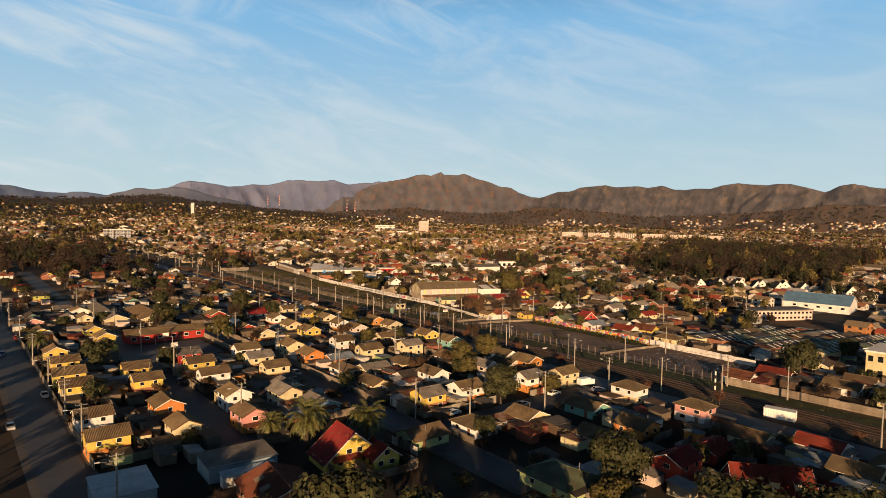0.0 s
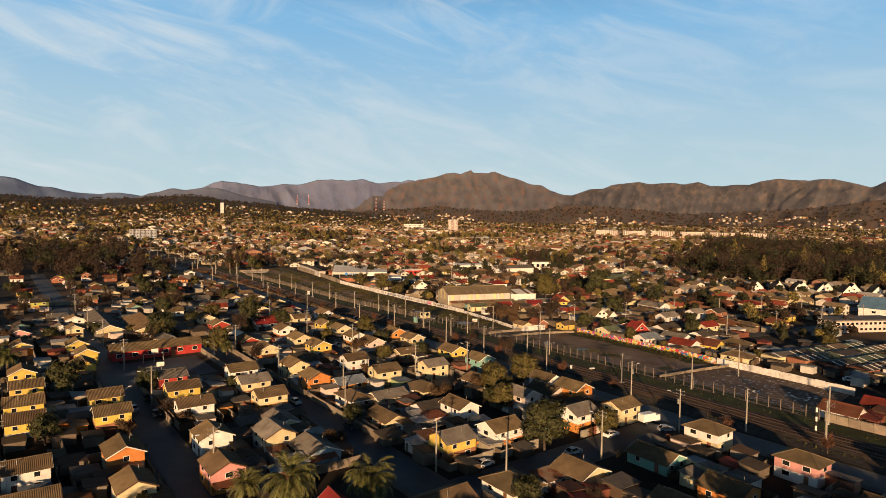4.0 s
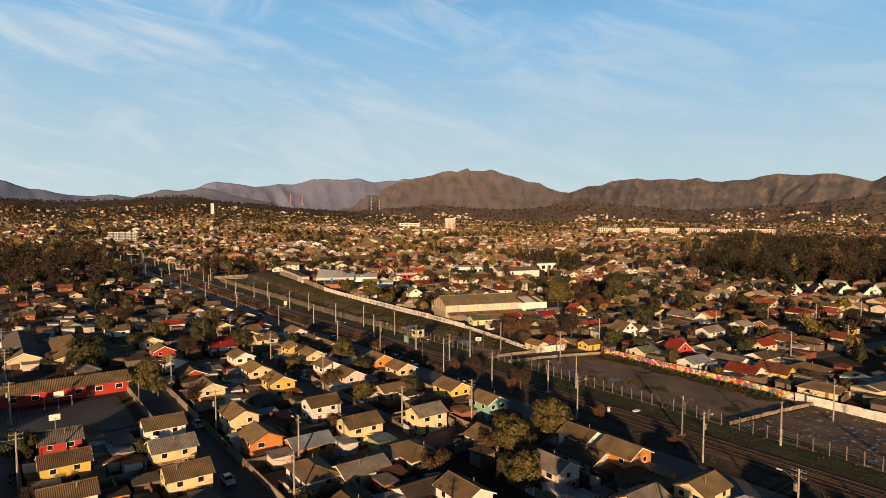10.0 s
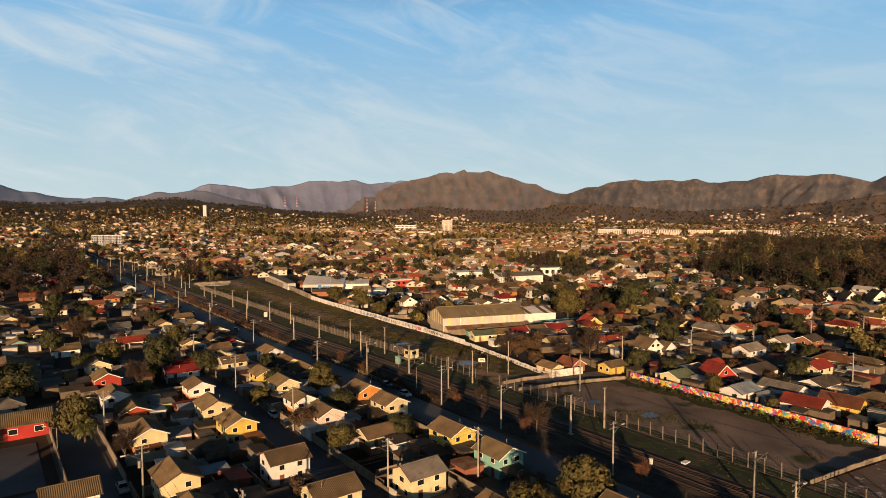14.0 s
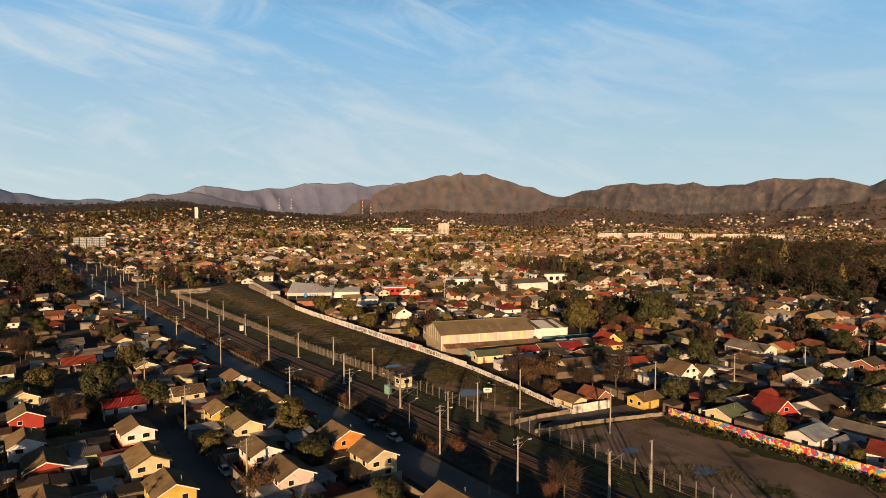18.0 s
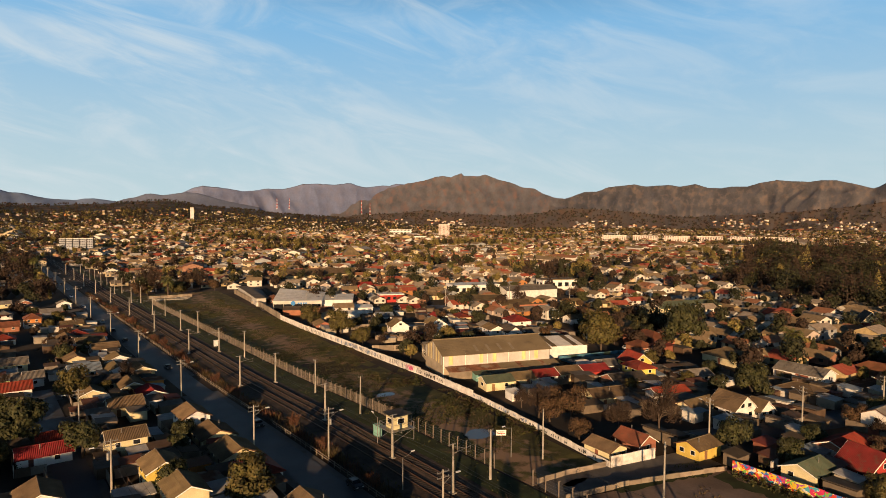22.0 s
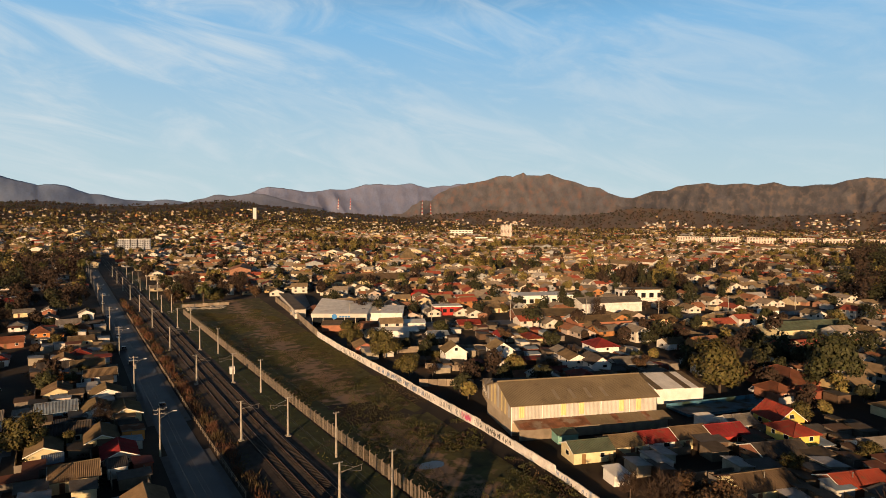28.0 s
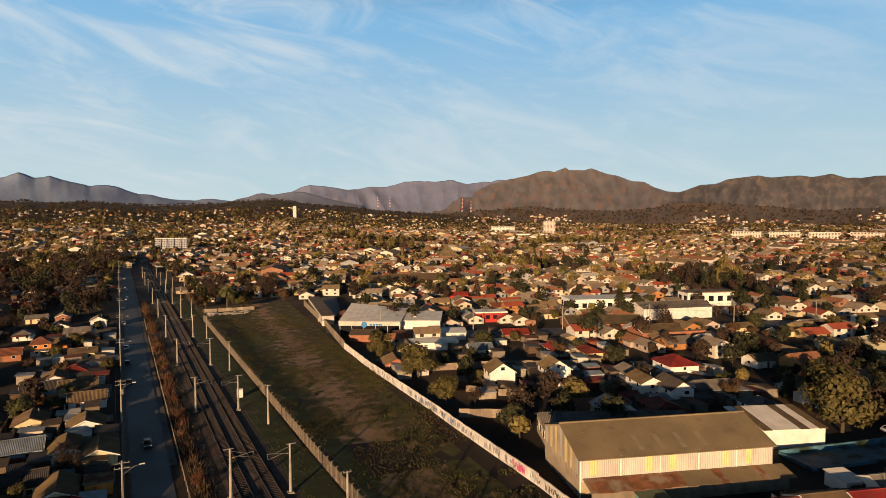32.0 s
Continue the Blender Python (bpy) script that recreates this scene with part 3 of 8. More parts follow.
def catenary_mast(x, y, side):
    t = thing("catenary_mast", pose(x, y, ground_z(x, y), 0, 0, 0 if side > 0 else 180), "pale concrete railway mast with steel cantilever arms", "railway mast", "masts along the railway")
    part("shaft", shared(("mast_shaft",), mast_shaft, [M_CONC]), t)
    part("arm", shared(("mast_arm",), mast_arm, [M_STEEL]), t, None, "thin steel cantilever arm")
    part("crossarm", shared(("mast_head",), mast_head, [M_STEEL]), t)
    part("insulator", shared(("insulators",), insulators, [M_INSUL]), t)


LEFT_MASTS = [96 + 45.4 * k for k in range(9)]
RIGHT_MASTS = [93.8 + 44.7 * k for k in range(9)]
for y in LEFT_MASTS:
    catenary_mast(8.6, y, 1)
for y in RIGHT_MASTS:
    catenary_mast(16.7, y, -1)
for y in (-102, -55, -21, 16.5, 33, 58):
    catenary_mast(12.65, y, 1 if y != 33 else -1)


def feeder_shaft(g):
    g.tube((0, 0, 0), (0, 0, 4), 0.22, 0.17, 8)
    g.tube((0, 0, 4), (0, 0, 8.0), 0.17, 0.11, 8)


def feeder_top(g):
    g.box(-0.55, 0.55, -0.05, 0.05, 7.75, 7.88)
    for x in (-0.45, 0.45):
        g.tube((x, 0, 7.88), (x, 0, 8.1), 0.05, 0.04, 6)


FEEDERS = [-113, -98.5, -68, -22.5, 17, 57.5] + [78.8 + 47.8 * k for k in range(8)]
for y in FEEDERS:
    x = 20.4 if y > -60 else 22.4
    t = thing("feeder_pole", pose(x, y, ground_z(x, y)), "tall bare concrete feeder pole beside the fence", "pole", "feeder poles along the railway")
    part("shaft", shared(("feeder_shaft",), feeder_shaft, [M_CONC]), t)
    part("crossarm", shared(("feeder_top",), feeder_top, [M_STEEL]), t)
for x, h in ((10.7, 5.75), (10.7, 6.7), (14.6, 5.75), (14.6, 6.7)):
    ys = [-140] + [-102, -55, -21, 16.5, 58] + LEFT_MASTS
    pts = []
    for a, b in zip(ys, ys[1:]):
        pts += sag((x, a, ground_z(x, a) + h), (x, b, ground_z(x, b) + h), 0.0 if h < 6 else 0.7)
    tagged(new("contact_wire", wire("contact_wire", pts, 0.02)), "thin dark contact wire over the tracks", "cable", "wires over the railway")
pts = []
for a, b in zip(FEEDERS, FEEDERS[1:]):
    pts += sag((20.4, a, ground_z(20, a) + 8.0), (20.4, b, ground_z(20, b) + 8.0), 0.6)
tagged(new("feeder_cable", wire("feeder_cable", pts, 0.025)), "slack cable between the feeder poles", "cable")


# fence of concrete posts and slats beside the field
def fence_post(g):
    g.box(-0.07, 0.07, -0.07, 0.07, 0, 2.5)
    g.box(-0.05, 0.35, -0.04, 0.04, 2.45, 2.52, mat=pose(0, 0, 0) @ Matrix.Translation((0, 0, 0)))


def fence_run(x, y0, y1, gap, slats, label):
    f = thing("railway_fence", pose(x, y0, ground_z(x, y0)), label, "fence")
    n = int((y1 - y0) / gap)
    for i in range(n + 1):
        y = i * gap
        z = ground_z(x, y0 + y) - ground_z(x, y0)
        part("post", shared(("fence_post",), fence_post, [M_FENCE]), f, pose(0, y, z))
    if slats:
        g = Geo()
        y = 0.0
        while y < y1 - y0:
            z = ground_z(x, y0 + y) - ground_z(x, y0)
            if y % gap > 0.2:
                g.box(-0.03, 0.03, y - 0.05, y + 0.05, z + 0.08, z + 2.2)
            y += 0.42
        tagged(part("slats", g.mesh("slats", [M_FENCE]), f), kind="stuff")
    else:
        g = Geo()
        for h in (0.4, 0.9, 1.4, 1.9, 2.3):
            g.tube((0, 0, h), (0, y1 - y0, h), 0.012, 0.012, 4)
        part("strand", g.mesh("strand", [M_STEEL]), f)


fence_run(23.9, 44, 262, 2.4, True, "long fence of pale concrete posts and slats by the tracks")
fence_run(23.9, 20, 44, 2.4, False, "wire fence on pale concrete posts by the field")
fence_run(24.2, -56, 12, 2.6, False, "wire fence on pale cranked posts by the bare lot")
fence_run(24.2, -96, -58, 2.6, False, "wire fence on pale posts along the broken lot")


# ---------- boundary walls ----------
def panel_wall(name, pts, height, mat, label, panel=2.4, thick=0.16, cap=True, group="", skip=None):
    """A wall of plastered panels between posts; each panel is a part."""
    w = thing(name, pose(pts[0][0], pts[0][1], 0), label, "wall", group, "structure")
    k = 0
    for (ax, ay), (bx, by) in zip(pts, pts[1:]):
        d = math.hypot(bx - ax, by - ay)
        n = max(1, round(d / panel))
        a = math.degrees(math.atan2(by - ay, bx - ax))
        step_len = d / n

        def build(g, L=step_len):
            g.box(0.02, L - 0.02, -thick / 2, thick / 2, -0.2, height)

        for i in range(n):
            x, y = ax + (bx - ax) * i / n, ay + (by - ay) * i / n
            z = ground_z(x, y)
            m = pose(x - pts[0][0], y - pts[0][1], z, 0, 0, a)
            j = (k * 7919 + 13) % 23
            if j != 5 or skip is None:
                part("panel", shared(("panel", round(step_len, 2), height, thick, mat.name, cap), build, [mat]), w, m @ pose(0, 0, -0.05 * (j % 3)))
            k += 1
    return w


panel_wall("wall_white_low", [(39.2, 9.0), (43.4, 31), (47.0, 53)], 1.15, M_WHITEWALL, "low whitewashed panel wall with faded marks beside the field")
panel_wall("wall_white_mid", [(47.0, 53.1), (50.0, 78)], 1.65, M_WHITEWALL, "whitewashed panel wall with a pink marking beside the field")
panel_wall("wall_white", [(50.0, 78.1), (52.6, 119), (54.0, 160), (56.0, 186)], 2.0, M_WHITEWALL, "long whitewashed panel wall marked with graffiti, beside the field")
panel_wall("wall_store", [(56.0, 186.1), (62, 225), (69.5, 283)], 2.6, M_WALLP, "faded plastered wall with old graffiti below the store")
panel_wall("wall_corner", [(39.3, 8.9), (48.6, 7.0)], 2.0, M_WHITEWALL, "whitewashed wall turning the corner by a lane")
panel_wall("wall_lane_a", [(25.2, 11.6), (31, 11.2), (38.9, 9.6)], 1.0, M_WALLP, "low pale wall along the lane")
panel_wall("wall_lane_b", [(24.6, 5.4), (36, 3.0), (53.6, -2.9)], 0.9, M_WALLP, "low pale wall between the lane and the bare lot")
panel_wall("wall_mural", [(54.0, -3.6), (53.6, -20), (52.9, -42), (52.0, -57)], 1.9, M_MURAL, "wall covered by a bright painted mural of abstract shapes", 2.6)
panel_wall("wall_plain", [(52.2, -57.2), (51.5, -75), (50.2, -93)], 1.9, M_WHITEWALL, "plain whitewashed wall beyond the mural")
panel_wall("wall_divider", [(25.5, -57), (38, -58.6), (52, -61)], 0.8, M_WALLP, "low pale wall dividing the two lots")
panel_wall("wall_track", [(24.4, -97), (25.6, -125), (26.5, -160)], 1.9, M_WALLP, "beige precast wall behind the tracks", 2.2)
panel_wall("wall_garden_north", [(67.5, 149), (82.5, 144.5), (104, 134)], 1.9, M_WALLP, "pale garden wall behind the trees")
panel_wall("wall_garden_mid", [(55.5, 112.5), (67.3, 106)], 1.9, M_WALLP, "pale garden wall beside the shed")
panel_wall("wall_garden_terrace", [(63.5, 40.2), (79.9, 36.1)], 1.5, M_WALLP, "pale garden wall below the terrace")
panel_wall("wall_garden_house", [(66, 128), (71.5, 121), (79, 118.3)], 1.6, M_WALLP, "pale garden wall round a white house")
panel_wall("wall_far_left", [(26, 283), (47, 281)], 1.6, M_WALLP, "low painted wall at the far end of the field")
panel_wall("wall_far_park", [(-80, 168), (-98, 172), (-112, 172)], 2.0, M_WALLP, "pale wall beside a wooded park")


def graffiti():
    """Loose letter-like strokes of paint on the white wall."""
    rng = random.Random(5)
    runs = (((51.6, 103), (52.9, 130), 24, "blue"), ((48.4, 65), (50.0, 78), 16, "black"), ((50.0, 78), (52.6, 119), 34, "grey"), ((50.2, 82), (51.1, 92), 26, "pink"), ((43.4, 31), (47.0, 53), 14, "blue"), ((52.6, 119), (54.0, 160), 20, "grey"), ((39.2, 9.0), (43.4, 31), 14, "black"))
    for (ax, ay), (bx, by), n, tone in runs:
        g = Geo()
        tall = 1.0 if ay < 53 else 1.5 if ay < 78 else 1.9
        a = math.degrees(math.atan2(by - ay, bx - ax))
        for i in range(n):
            f = rng.random()
            x, y = ax + (bx - ax) * f, ay + (by - ay) * f
            m = pose(x, y, ground_z(x, y), 0, 0, a)
            for k in range(3):
                u, z, tilt = rng.uniform(-0.7, 0.7), tall * rng.uniform(0.35, 0.72), rng.uniform(-35, 35)
                g.box(-0.07, 0.07, -0.012, 0.012, -0.24 * tall, 0.24 * tall, mat=m @ pose(u, 0.12, z) @ pose(0, 0, 0, 0, tilt, 0))
        solid("graffiti", g, [M_GRAF[tone]], tone + " spray-painted strokes on the white wall", "graffiti", "graffiti on the wall", "stuff")


graffiti()


# ---------- distant mountains ----------
def mountain_material(name, low, rock, patch, relief=0.4, spread=0.12):
    """Scrub with bare rock and soil in broken patches; distant ranges pass haze-tinted tones."""
    m = material(name, low, 1 - spread, 1 + spread, 0.009, 0.06, 1.0, stain=(rock, patch, 0.38 + 0.4 * spread, 0.86 - 0.5 * spread))
    n, l = m.node_tree.nodes, m.node_tree.links
    nz, bp = n.new("ShaderNodeTexNoise"), n.new("ShaderNodeBump")
    nz.inputs["Scale"].default_value, nz.inputs["Detail"].default_value, nz.inputs["Roughness"].default_value = 0.006, 8, 0.62
    bp.inputs["Strength"].default_value, bp.inputs["Distance"].default_value = relief, 60
    # patches follow the bearing and the height on the slope, not its run
    way, far = n.new("ShaderNodeVectorMath"), n.new("ShaderNodeVectorMath")
    way.operation, far.operation = "NORMALIZE", "SCALE"
    far.inputs["Scale"].default_value = 8000.0
    l.new([k for k in n if k.type == "NEW_GEOMETRY"][0].outputs["Position"], way.inputs[0])
    l.new(way.outputs["Vector"], far.inputs[0])
    for k in [k for k in n if k.type == "TEX_NOISE"]:
        l.new(far.outputs["Vector"], k.inputs["Vector"])
    l.new(nz.outputs["Fac"], bp.inputs["Height"])
    l.new(bp.outputs["Normal"], n["Principled BSDF"].inputs["Normal"])
    return m


def bearing_height(profile, az):
    for (a, ha), (b, hb) in zip(profile, profile[1:]):
        if a <= az <= b:
            t = (az - a) / (b - a)
            return ha + (hb - ha) * t
    return 0.0


BROAD = {}


def broad_height(profile, az):
    """The same skyline rounded off, for the slopes below it."""
    key = (profile[0], profile[-1], round(az, 3))
    if key not in BROAD:
        lo, hi = profile[0][0], profile[-1][0]
        BROAD[key] = sum(bearing_height(profile, min(hi, max(lo, az + d))) for d in (-3.6, -2.4, -1.2, 0.0, 1.2, 2.4, 3.6)) / 7
    return BROAD[key]


def slope_noise(az, r, seed, wide, long):
    """Sharp spurs that run down from a crest, bent by a slow warp."""
    warp = noise.noise(Vector((az / 5, r / 700, seed + 3)))
    u, v = az / wide + 0.3 * warp, r / long + 0.15 * warp
    n1 = 1 - abs(noise.noise(Vector((u, v, seed)))) * 2
    n2 = 1 - abs(noise.noise(Vector((u * 2.3, v * 1.9, seed + 5)))) * 2
    n3 = 1 - abs(noise.noise(Vector((u * 5.1, v * 3.8, seed + 9)))) * 2
    return n1 * 0.66 + n2 * 0.30 + n3 * 0.05 - 0.33


def mountain_z(profile, near, crest, far, rough, seed, az, r, wide=3.6, long=1200):
    top = bearing_height(profile, az)
    c = (crest - near) / (far - near)
    f = (r - near) / (far - near)
    if f <= c:
        s = max(0.0, f / c)
        top = 0.96 * broad_height(profile, az) * (1 - s ** 7) + top * s ** 7
        z = top * (0.80 * s + 0.20 * s * s) + 0.95 * rough * min(1.0, 3.2 * s) * min(1.0, (1 - s) * 3.4) * slope_noise(az, r, seed, wide, long)
    else:
        s = max(0.0, 1 - (f - c) / (1 - c) * 0.8)
        z = top * s
    return z + top * 0.010 * noise.noise(Vector((az * 2.3, seed, 0))) * s ** 8


def mountain(name, profile, near, crest, far, rough, mat, label, seed, fine=10, nr=80):
    """A ridge of folded slopes: heights of its skyline by bearing (degrees) at the distance of the crest."""
    g = Geo()
    a0, a1 = profile[0][0], profile[-1][0]
    na = int((a1 - a0) * fine)
    for i in range(na + 1):
        az = a0 + (a1 - a0) * i / na
        for k in range(nr + 1):
            r = near + (far - near) * k / nr
            g.v.append((r * math.sin(radians(az)), r * math.cos(radians(az)), mountain_z(profile, near, crest, far, rough, seed, az, r) if k else -30.0))
    for i in range(na):
        for k in range(nr):
            a = i * (nr + 1) + k
            g.f.append((a, a + 1, a + nr + 2, a + nr + 1))
            g.m.append(0)
    ob = solid(name, g, [mat], label, "mountain", kind="structure")
    ob.data.polygons.foreach_set("use_smooth", [True] * len(ob.data.polygons))


# distance haze is put into these base colours, slightly in the first two
M_PEAK = mountain_material("scrub_hillside", (0.155, 0.148, 0.158), (0.240, 0.152, 0.128), 0.014, 0.03, 0.28)
M_EASTHILL = mountain_material("dry_scrub_slope", (0.128, 0.120, 0.126), (0.235, 0.18, 0.15), 0.018, 0.04, 0.30)
# the next three are blue only by the haze painted into them
M_HAZERANGE = mountain_material("haze_tinted_range", (0.175, 0.21, 0.34), (0.215, 0.22, 0.31), 0.011, 0.08)
M_HAZEHILL = mountain_material("haze_tinted_hills", (0.13, 0.155, 0.235), (0.14, 0.16, 0.225), 0.011, 0.08)
M_HAZEFAR = mountain_material("haze_tinted_far_range", (0.16, 0.22, 0.36), (0.19, 0.24, 0.36), 0.010, 0.05)
M_FOOT = mountain_material("wooded_foothill", (0.105, 0.086, 0.076), (0.15, 0.085, 0.05), 0.012, 0.25)
mountain("mountain_snow", [(-29.8, 164), (-19.6, 188), (-11.5, 192), (-7.6, 236), (-6.9, 257), (-6.7, 264), (-6.2, 253), (-5.7, 237), (-5.1, 241), (-4.7, 251), (-4.0, 233), (-2.8, 214), (-2.0, 201), (-1.0, 208), (-0.1, 201), (0.8, 177), (1.5, 161), (2.4, 159), (3.2, 144), (4.1, 133), (5.9, 127), (6.4, 136), (7.2, 138), (8.3, 129), (9.8, 112)], 2900, 3760, 3950, 12, M_HAZEFAR, "pale blue mountain range in the far distance", 3.0, 7, 50)
mountain("mountain_range", [(13.2, 158), (14.1, 184), (14.8, 207), (15.5, 218), (16.9, 210), (18.1, 199), (18.8, 190), (19.8, 195), (20.8, 208), (22.3, 207), (23.2, 221), (24.0, 238), (25.3, 243), (26.9, 238), (28.4, 249), (29.5, 226), (29.9, 224), (31.3, 237), (32.0, 235), (32.6, 248), (34.2, 242), (36.8, 212)], 2950, 3700, 3900, 30, M_HAZERANGE, "hazy grey and pink mountain range", 11.0)
mountain("mountain_blue", [(7.9, 96), (8.6, 111), (9.3, 128), (10.1, 137), (10.9, 155), (11.4, 158), (12.3, 150), (13.2, 160), (14.2, 167), (15.0, 165), (16.2, 146), (17.0, 132), (18.3, 115), (20.2, 93)], 2750, 3300, 3500, 14, M_HAZEHILL, "low blue-grey hills behind the wooded ridge", 17.0, 7, 50)
mountain("mountain_peak", [(22.3, 37), (24.3, 71), (25.8, 115), (27.4, 139), (29.5, 178), (31.6, 216), (33.7, 251), (35.2, 268), (36.3, 292), (37.1, 299), (37.7, 289), (38.7, 316), (39.0, 299), (40.3, 296), (41.0, 309), (42.1, 278), (43.3, 259), (44.5, 228), (45.5, 224), (46.3, 191), (47.4, 167), (48.5, 160), (50.0, 134), (51.5, 94)], 2500, 3660, 3850, 36, M_PEAK, "broad brown scrub-covered mountain with twin summits", 23.0)
mountain("mountain_east", [(46.9, 119), (47.7, 150), (48.5, 160), (50.0, 195), (51.2, 198), (52.2, 223), (53.0, 228), (54.4, 237), (55.4, 224), (56.6, 229), (57.3, 231), (58.3, 221), (59.5, 235), (60.5, 212), (61.5, 209), (62.4, 217), (63.6, 216), (64.5, 235), (65.8, 248), (66.8, 240), (68.1, 235), (68.9, 242), (69.9, 240), (71.0, 221), (71.9, 203), (72.3, 195), (72.7, 203), (73.3, 228), (74.3, 239), (74.9, 229), (75.9, 214), (80.0, 212), (88.0, 241)], 2350, 3550, 3750, 40, M_EASTHILL, "row of brown rocky hills with scrub", 31.0)
FOOT = [(20.0, 17), (25.1, 28), (29.3, 55), (32.5, 60), (35.8, 74), (37.9, 61), (40.6, 57), (43.3, 52), (46.0, 62), (48.5, 83), (51.1, 79), (53.7, 71), (58.6, 50), (63.1, 59), (67.4, 70), (70.6, 84), (73.8, 105), (78.0, 98), (88.0, 91)]
mountain("foothill", FOOT, 1950, 2380, 2600, 15, M_FOOT, "low dark wooded foothills", 41.0, 12, 50)


def foot_z(x, y):
    az, r = math.degrees(math.atan2(x, y)), math.hypot(x, y)
    return mountain_z(FOOT, 1950, 2380, 2600, 15, 41.0, az, r)


# ---------- houses ----------
def gable_walls(g, w, l, eave, ridge):
    x, y = w / 2, l / 2
    g.box(-x, x, -y, y, -0.6, eave)
    for s in (-1, 1):
        a, b, c = (-x, s * y, eave), (x, s * y, eave), (0, s * y, ridge)
        g.face([a, b, c] if s < 0 else [b, a, c])
    g.face([(-x, -y, eave), (0, -y, ridge), (0, y, ridge), (-x, y, eave)])
    g.face([(x, -y, eave), (x, y, eave), (0, y, ridge), (0, -y, ridge)])


def ribbed_roof(g, w, l, eave, ridge, over=0.45, rib=0.31):
    """Two slopes of corrugated sheet with a real wave, an underside and an edge."""
    slope = (ridge - eave) / (w / 2)
    x, y0, y1 = w / 2 + over, -l / 2 - over, l / 2 + over
    ze = eave - slope * over + 0.08
    zr = ridge + 0.08
    n = max(8, int((y1 - y0) / rib) * 2)
    k = len(g.v)
    for i in range(n + 1):
        y, h = y0 + (y1 - y0) * i / n, 0.038 * (1 if i % 2 else -1)
        g.v += [(-x, y, ze + h), (0, y, zr + h), (x, y, ze + h)]
    for i in range(n):
        a = k + 3 * i
        g.f += [(a, a + 1, a + 4, a + 3), (a + 1, a + 2, a + 5, a + 4)]
        g.m += [0, 0]
    d = 0.11
    g.face([(-x, y0, ze - d), (-x, y1, ze - d), (0, y1, zr - d), (0, y0, zr - d)])
    g.face([(x, y1, ze - d), (x, y0, ze - d), (0, y0, zr - d), (0, y1, zr - d)])
    for s in (-1, 1):
        q = [(s * x, y0, ze - d), (s * x, y1, ze - d), (s * x, y1, ze - 0.02), (s * x, y0, ze - 0.02)]
        g.face(q[::-1] if s < 0 else q)


def hip_roof(g, w, l, eave, ridge, over=0.45):
    x, y = w / 2 + over, l / 2 + over
    r = max(0.2, l / 2 - w / 2 * 0.9)
    z0, z1 = eave - 0.1, ridge
    c = [(-x, -y, z0), (x, -y, z0), (x, y, z0), (-x, y, z0)]
    a, b = (0, -r, z1), (0, r, z1)
    g.face([c[0], c[1], a])
    g.face([c[1], c[2], b, a])
    g.face([c[2], c[3], b])
    g.face([c[3], c[0], a, b])
    low = [(p[0], p[1], p[2] - 0.12) for p in c]
    g.face(low[::-1])
    for i in range(4):
        j = (i + 1) % 4
        g.face([low[i], low[j], c[j], c[i]])


def hip_caps(g, w, l, eave, ridge, over=0.45):
    x, y = w / 2 + over, l / 2 + over
    r = max(0.2, l / 2 - w / 2 * 0.9)
    for s in (-1, 1):
        for u in (-1, 1):
            g.tube((u * x, s * y, eave - 0.08), (0, s * r, ridge + 0.02), 0.09, 0.09, 6)
    g.tube((0, -r, ridge + 0.02), (0, r, ridge + 0.02), 0.1, 0.1, 6)


def bargeboard(g, w, l, eave, ridge, over=0.45):
    """The boards under one gable, as one chevron."""
    slope = (ridge - eave) / (w / 2)
    x, y = w / 2 + over, -l / 2 - over
    ze = eave - slope * over
    k = len(g.v)
    for yy in (y, y + 0.05):
        g.v += [(-x, yy, ze + 0.06), (0, yy, ridge + 0.06), (x, yy, ze + 0.06), (x, yy, ze - 0.16), (0, yy, ridge - 0.16), (-x, yy, ze - 0.16)]
    g.f += [(k, k + 5, k + 4, k + 1), (k + 1, k + 4, k + 3, k + 2), (k + 6, k + 7, k + 10, k + 11), (k + 7, k + 8, k + 9, k + 10), (k, k + 1, k + 7, k + 6), (k + 1, k + 2, k + 8, k + 7), (k + 5, k + 11, k + 10, k + 4), (k + 4, k + 10, k + 9, k + 3), (k, k + 6, k + 11, k + 5), (k + 2, k + 3, k + 9, k + 8)]
    g.m += [0] * 10


def ridge_cap(g, l, ridge):
    g.tube((0, -l / 2 - 0.42, ridge + 0.1), (0, l / 2 + 0.42, ridge + 0.1), 0.1, 0.1, 6)


def window_bars(g, w, h):
    g.box(-w / 2, w / 2, -0.05, 0.02, 0, h)


def window_pane(g, w, h):
    g.box(-w / 2 + 0.08, w / 2 - 0.08, -0.065, -0.045, 0.08, h - 0.08)


def window(parent, m, w=1.3, h=1.1):
    f = part("window", shared(("window_frame", w, h), lambda g: window_bars(g, w, h), [M_TRIM]), parent, m)
    part("pane", shared(("pane", w, h), lambda g: window_pane(g, w, h), [M_GLASS]), f)


def door_leaf(g):
    g.box(-0.45, 0.45, -0.05, 0.02, 0, 2.05)
    g.box(-0.33, -0.05, -0.07, -0.05, 0.2, 0.9)
    g.box(0.05, 0.33, -0.07, -0.05, 0.2, 0.9)
    g.box(-0.33, 0.33, -0.07, -0.05, 1.1, 1.9)


def flue(g):
    g.tube((0, 0, 0), (0, 0, 1.1), 0.08, 0.08, 8)
    g.tube((0, 0, 1.15), (0, 0, 1.3), 0.15, 0.02, 8)


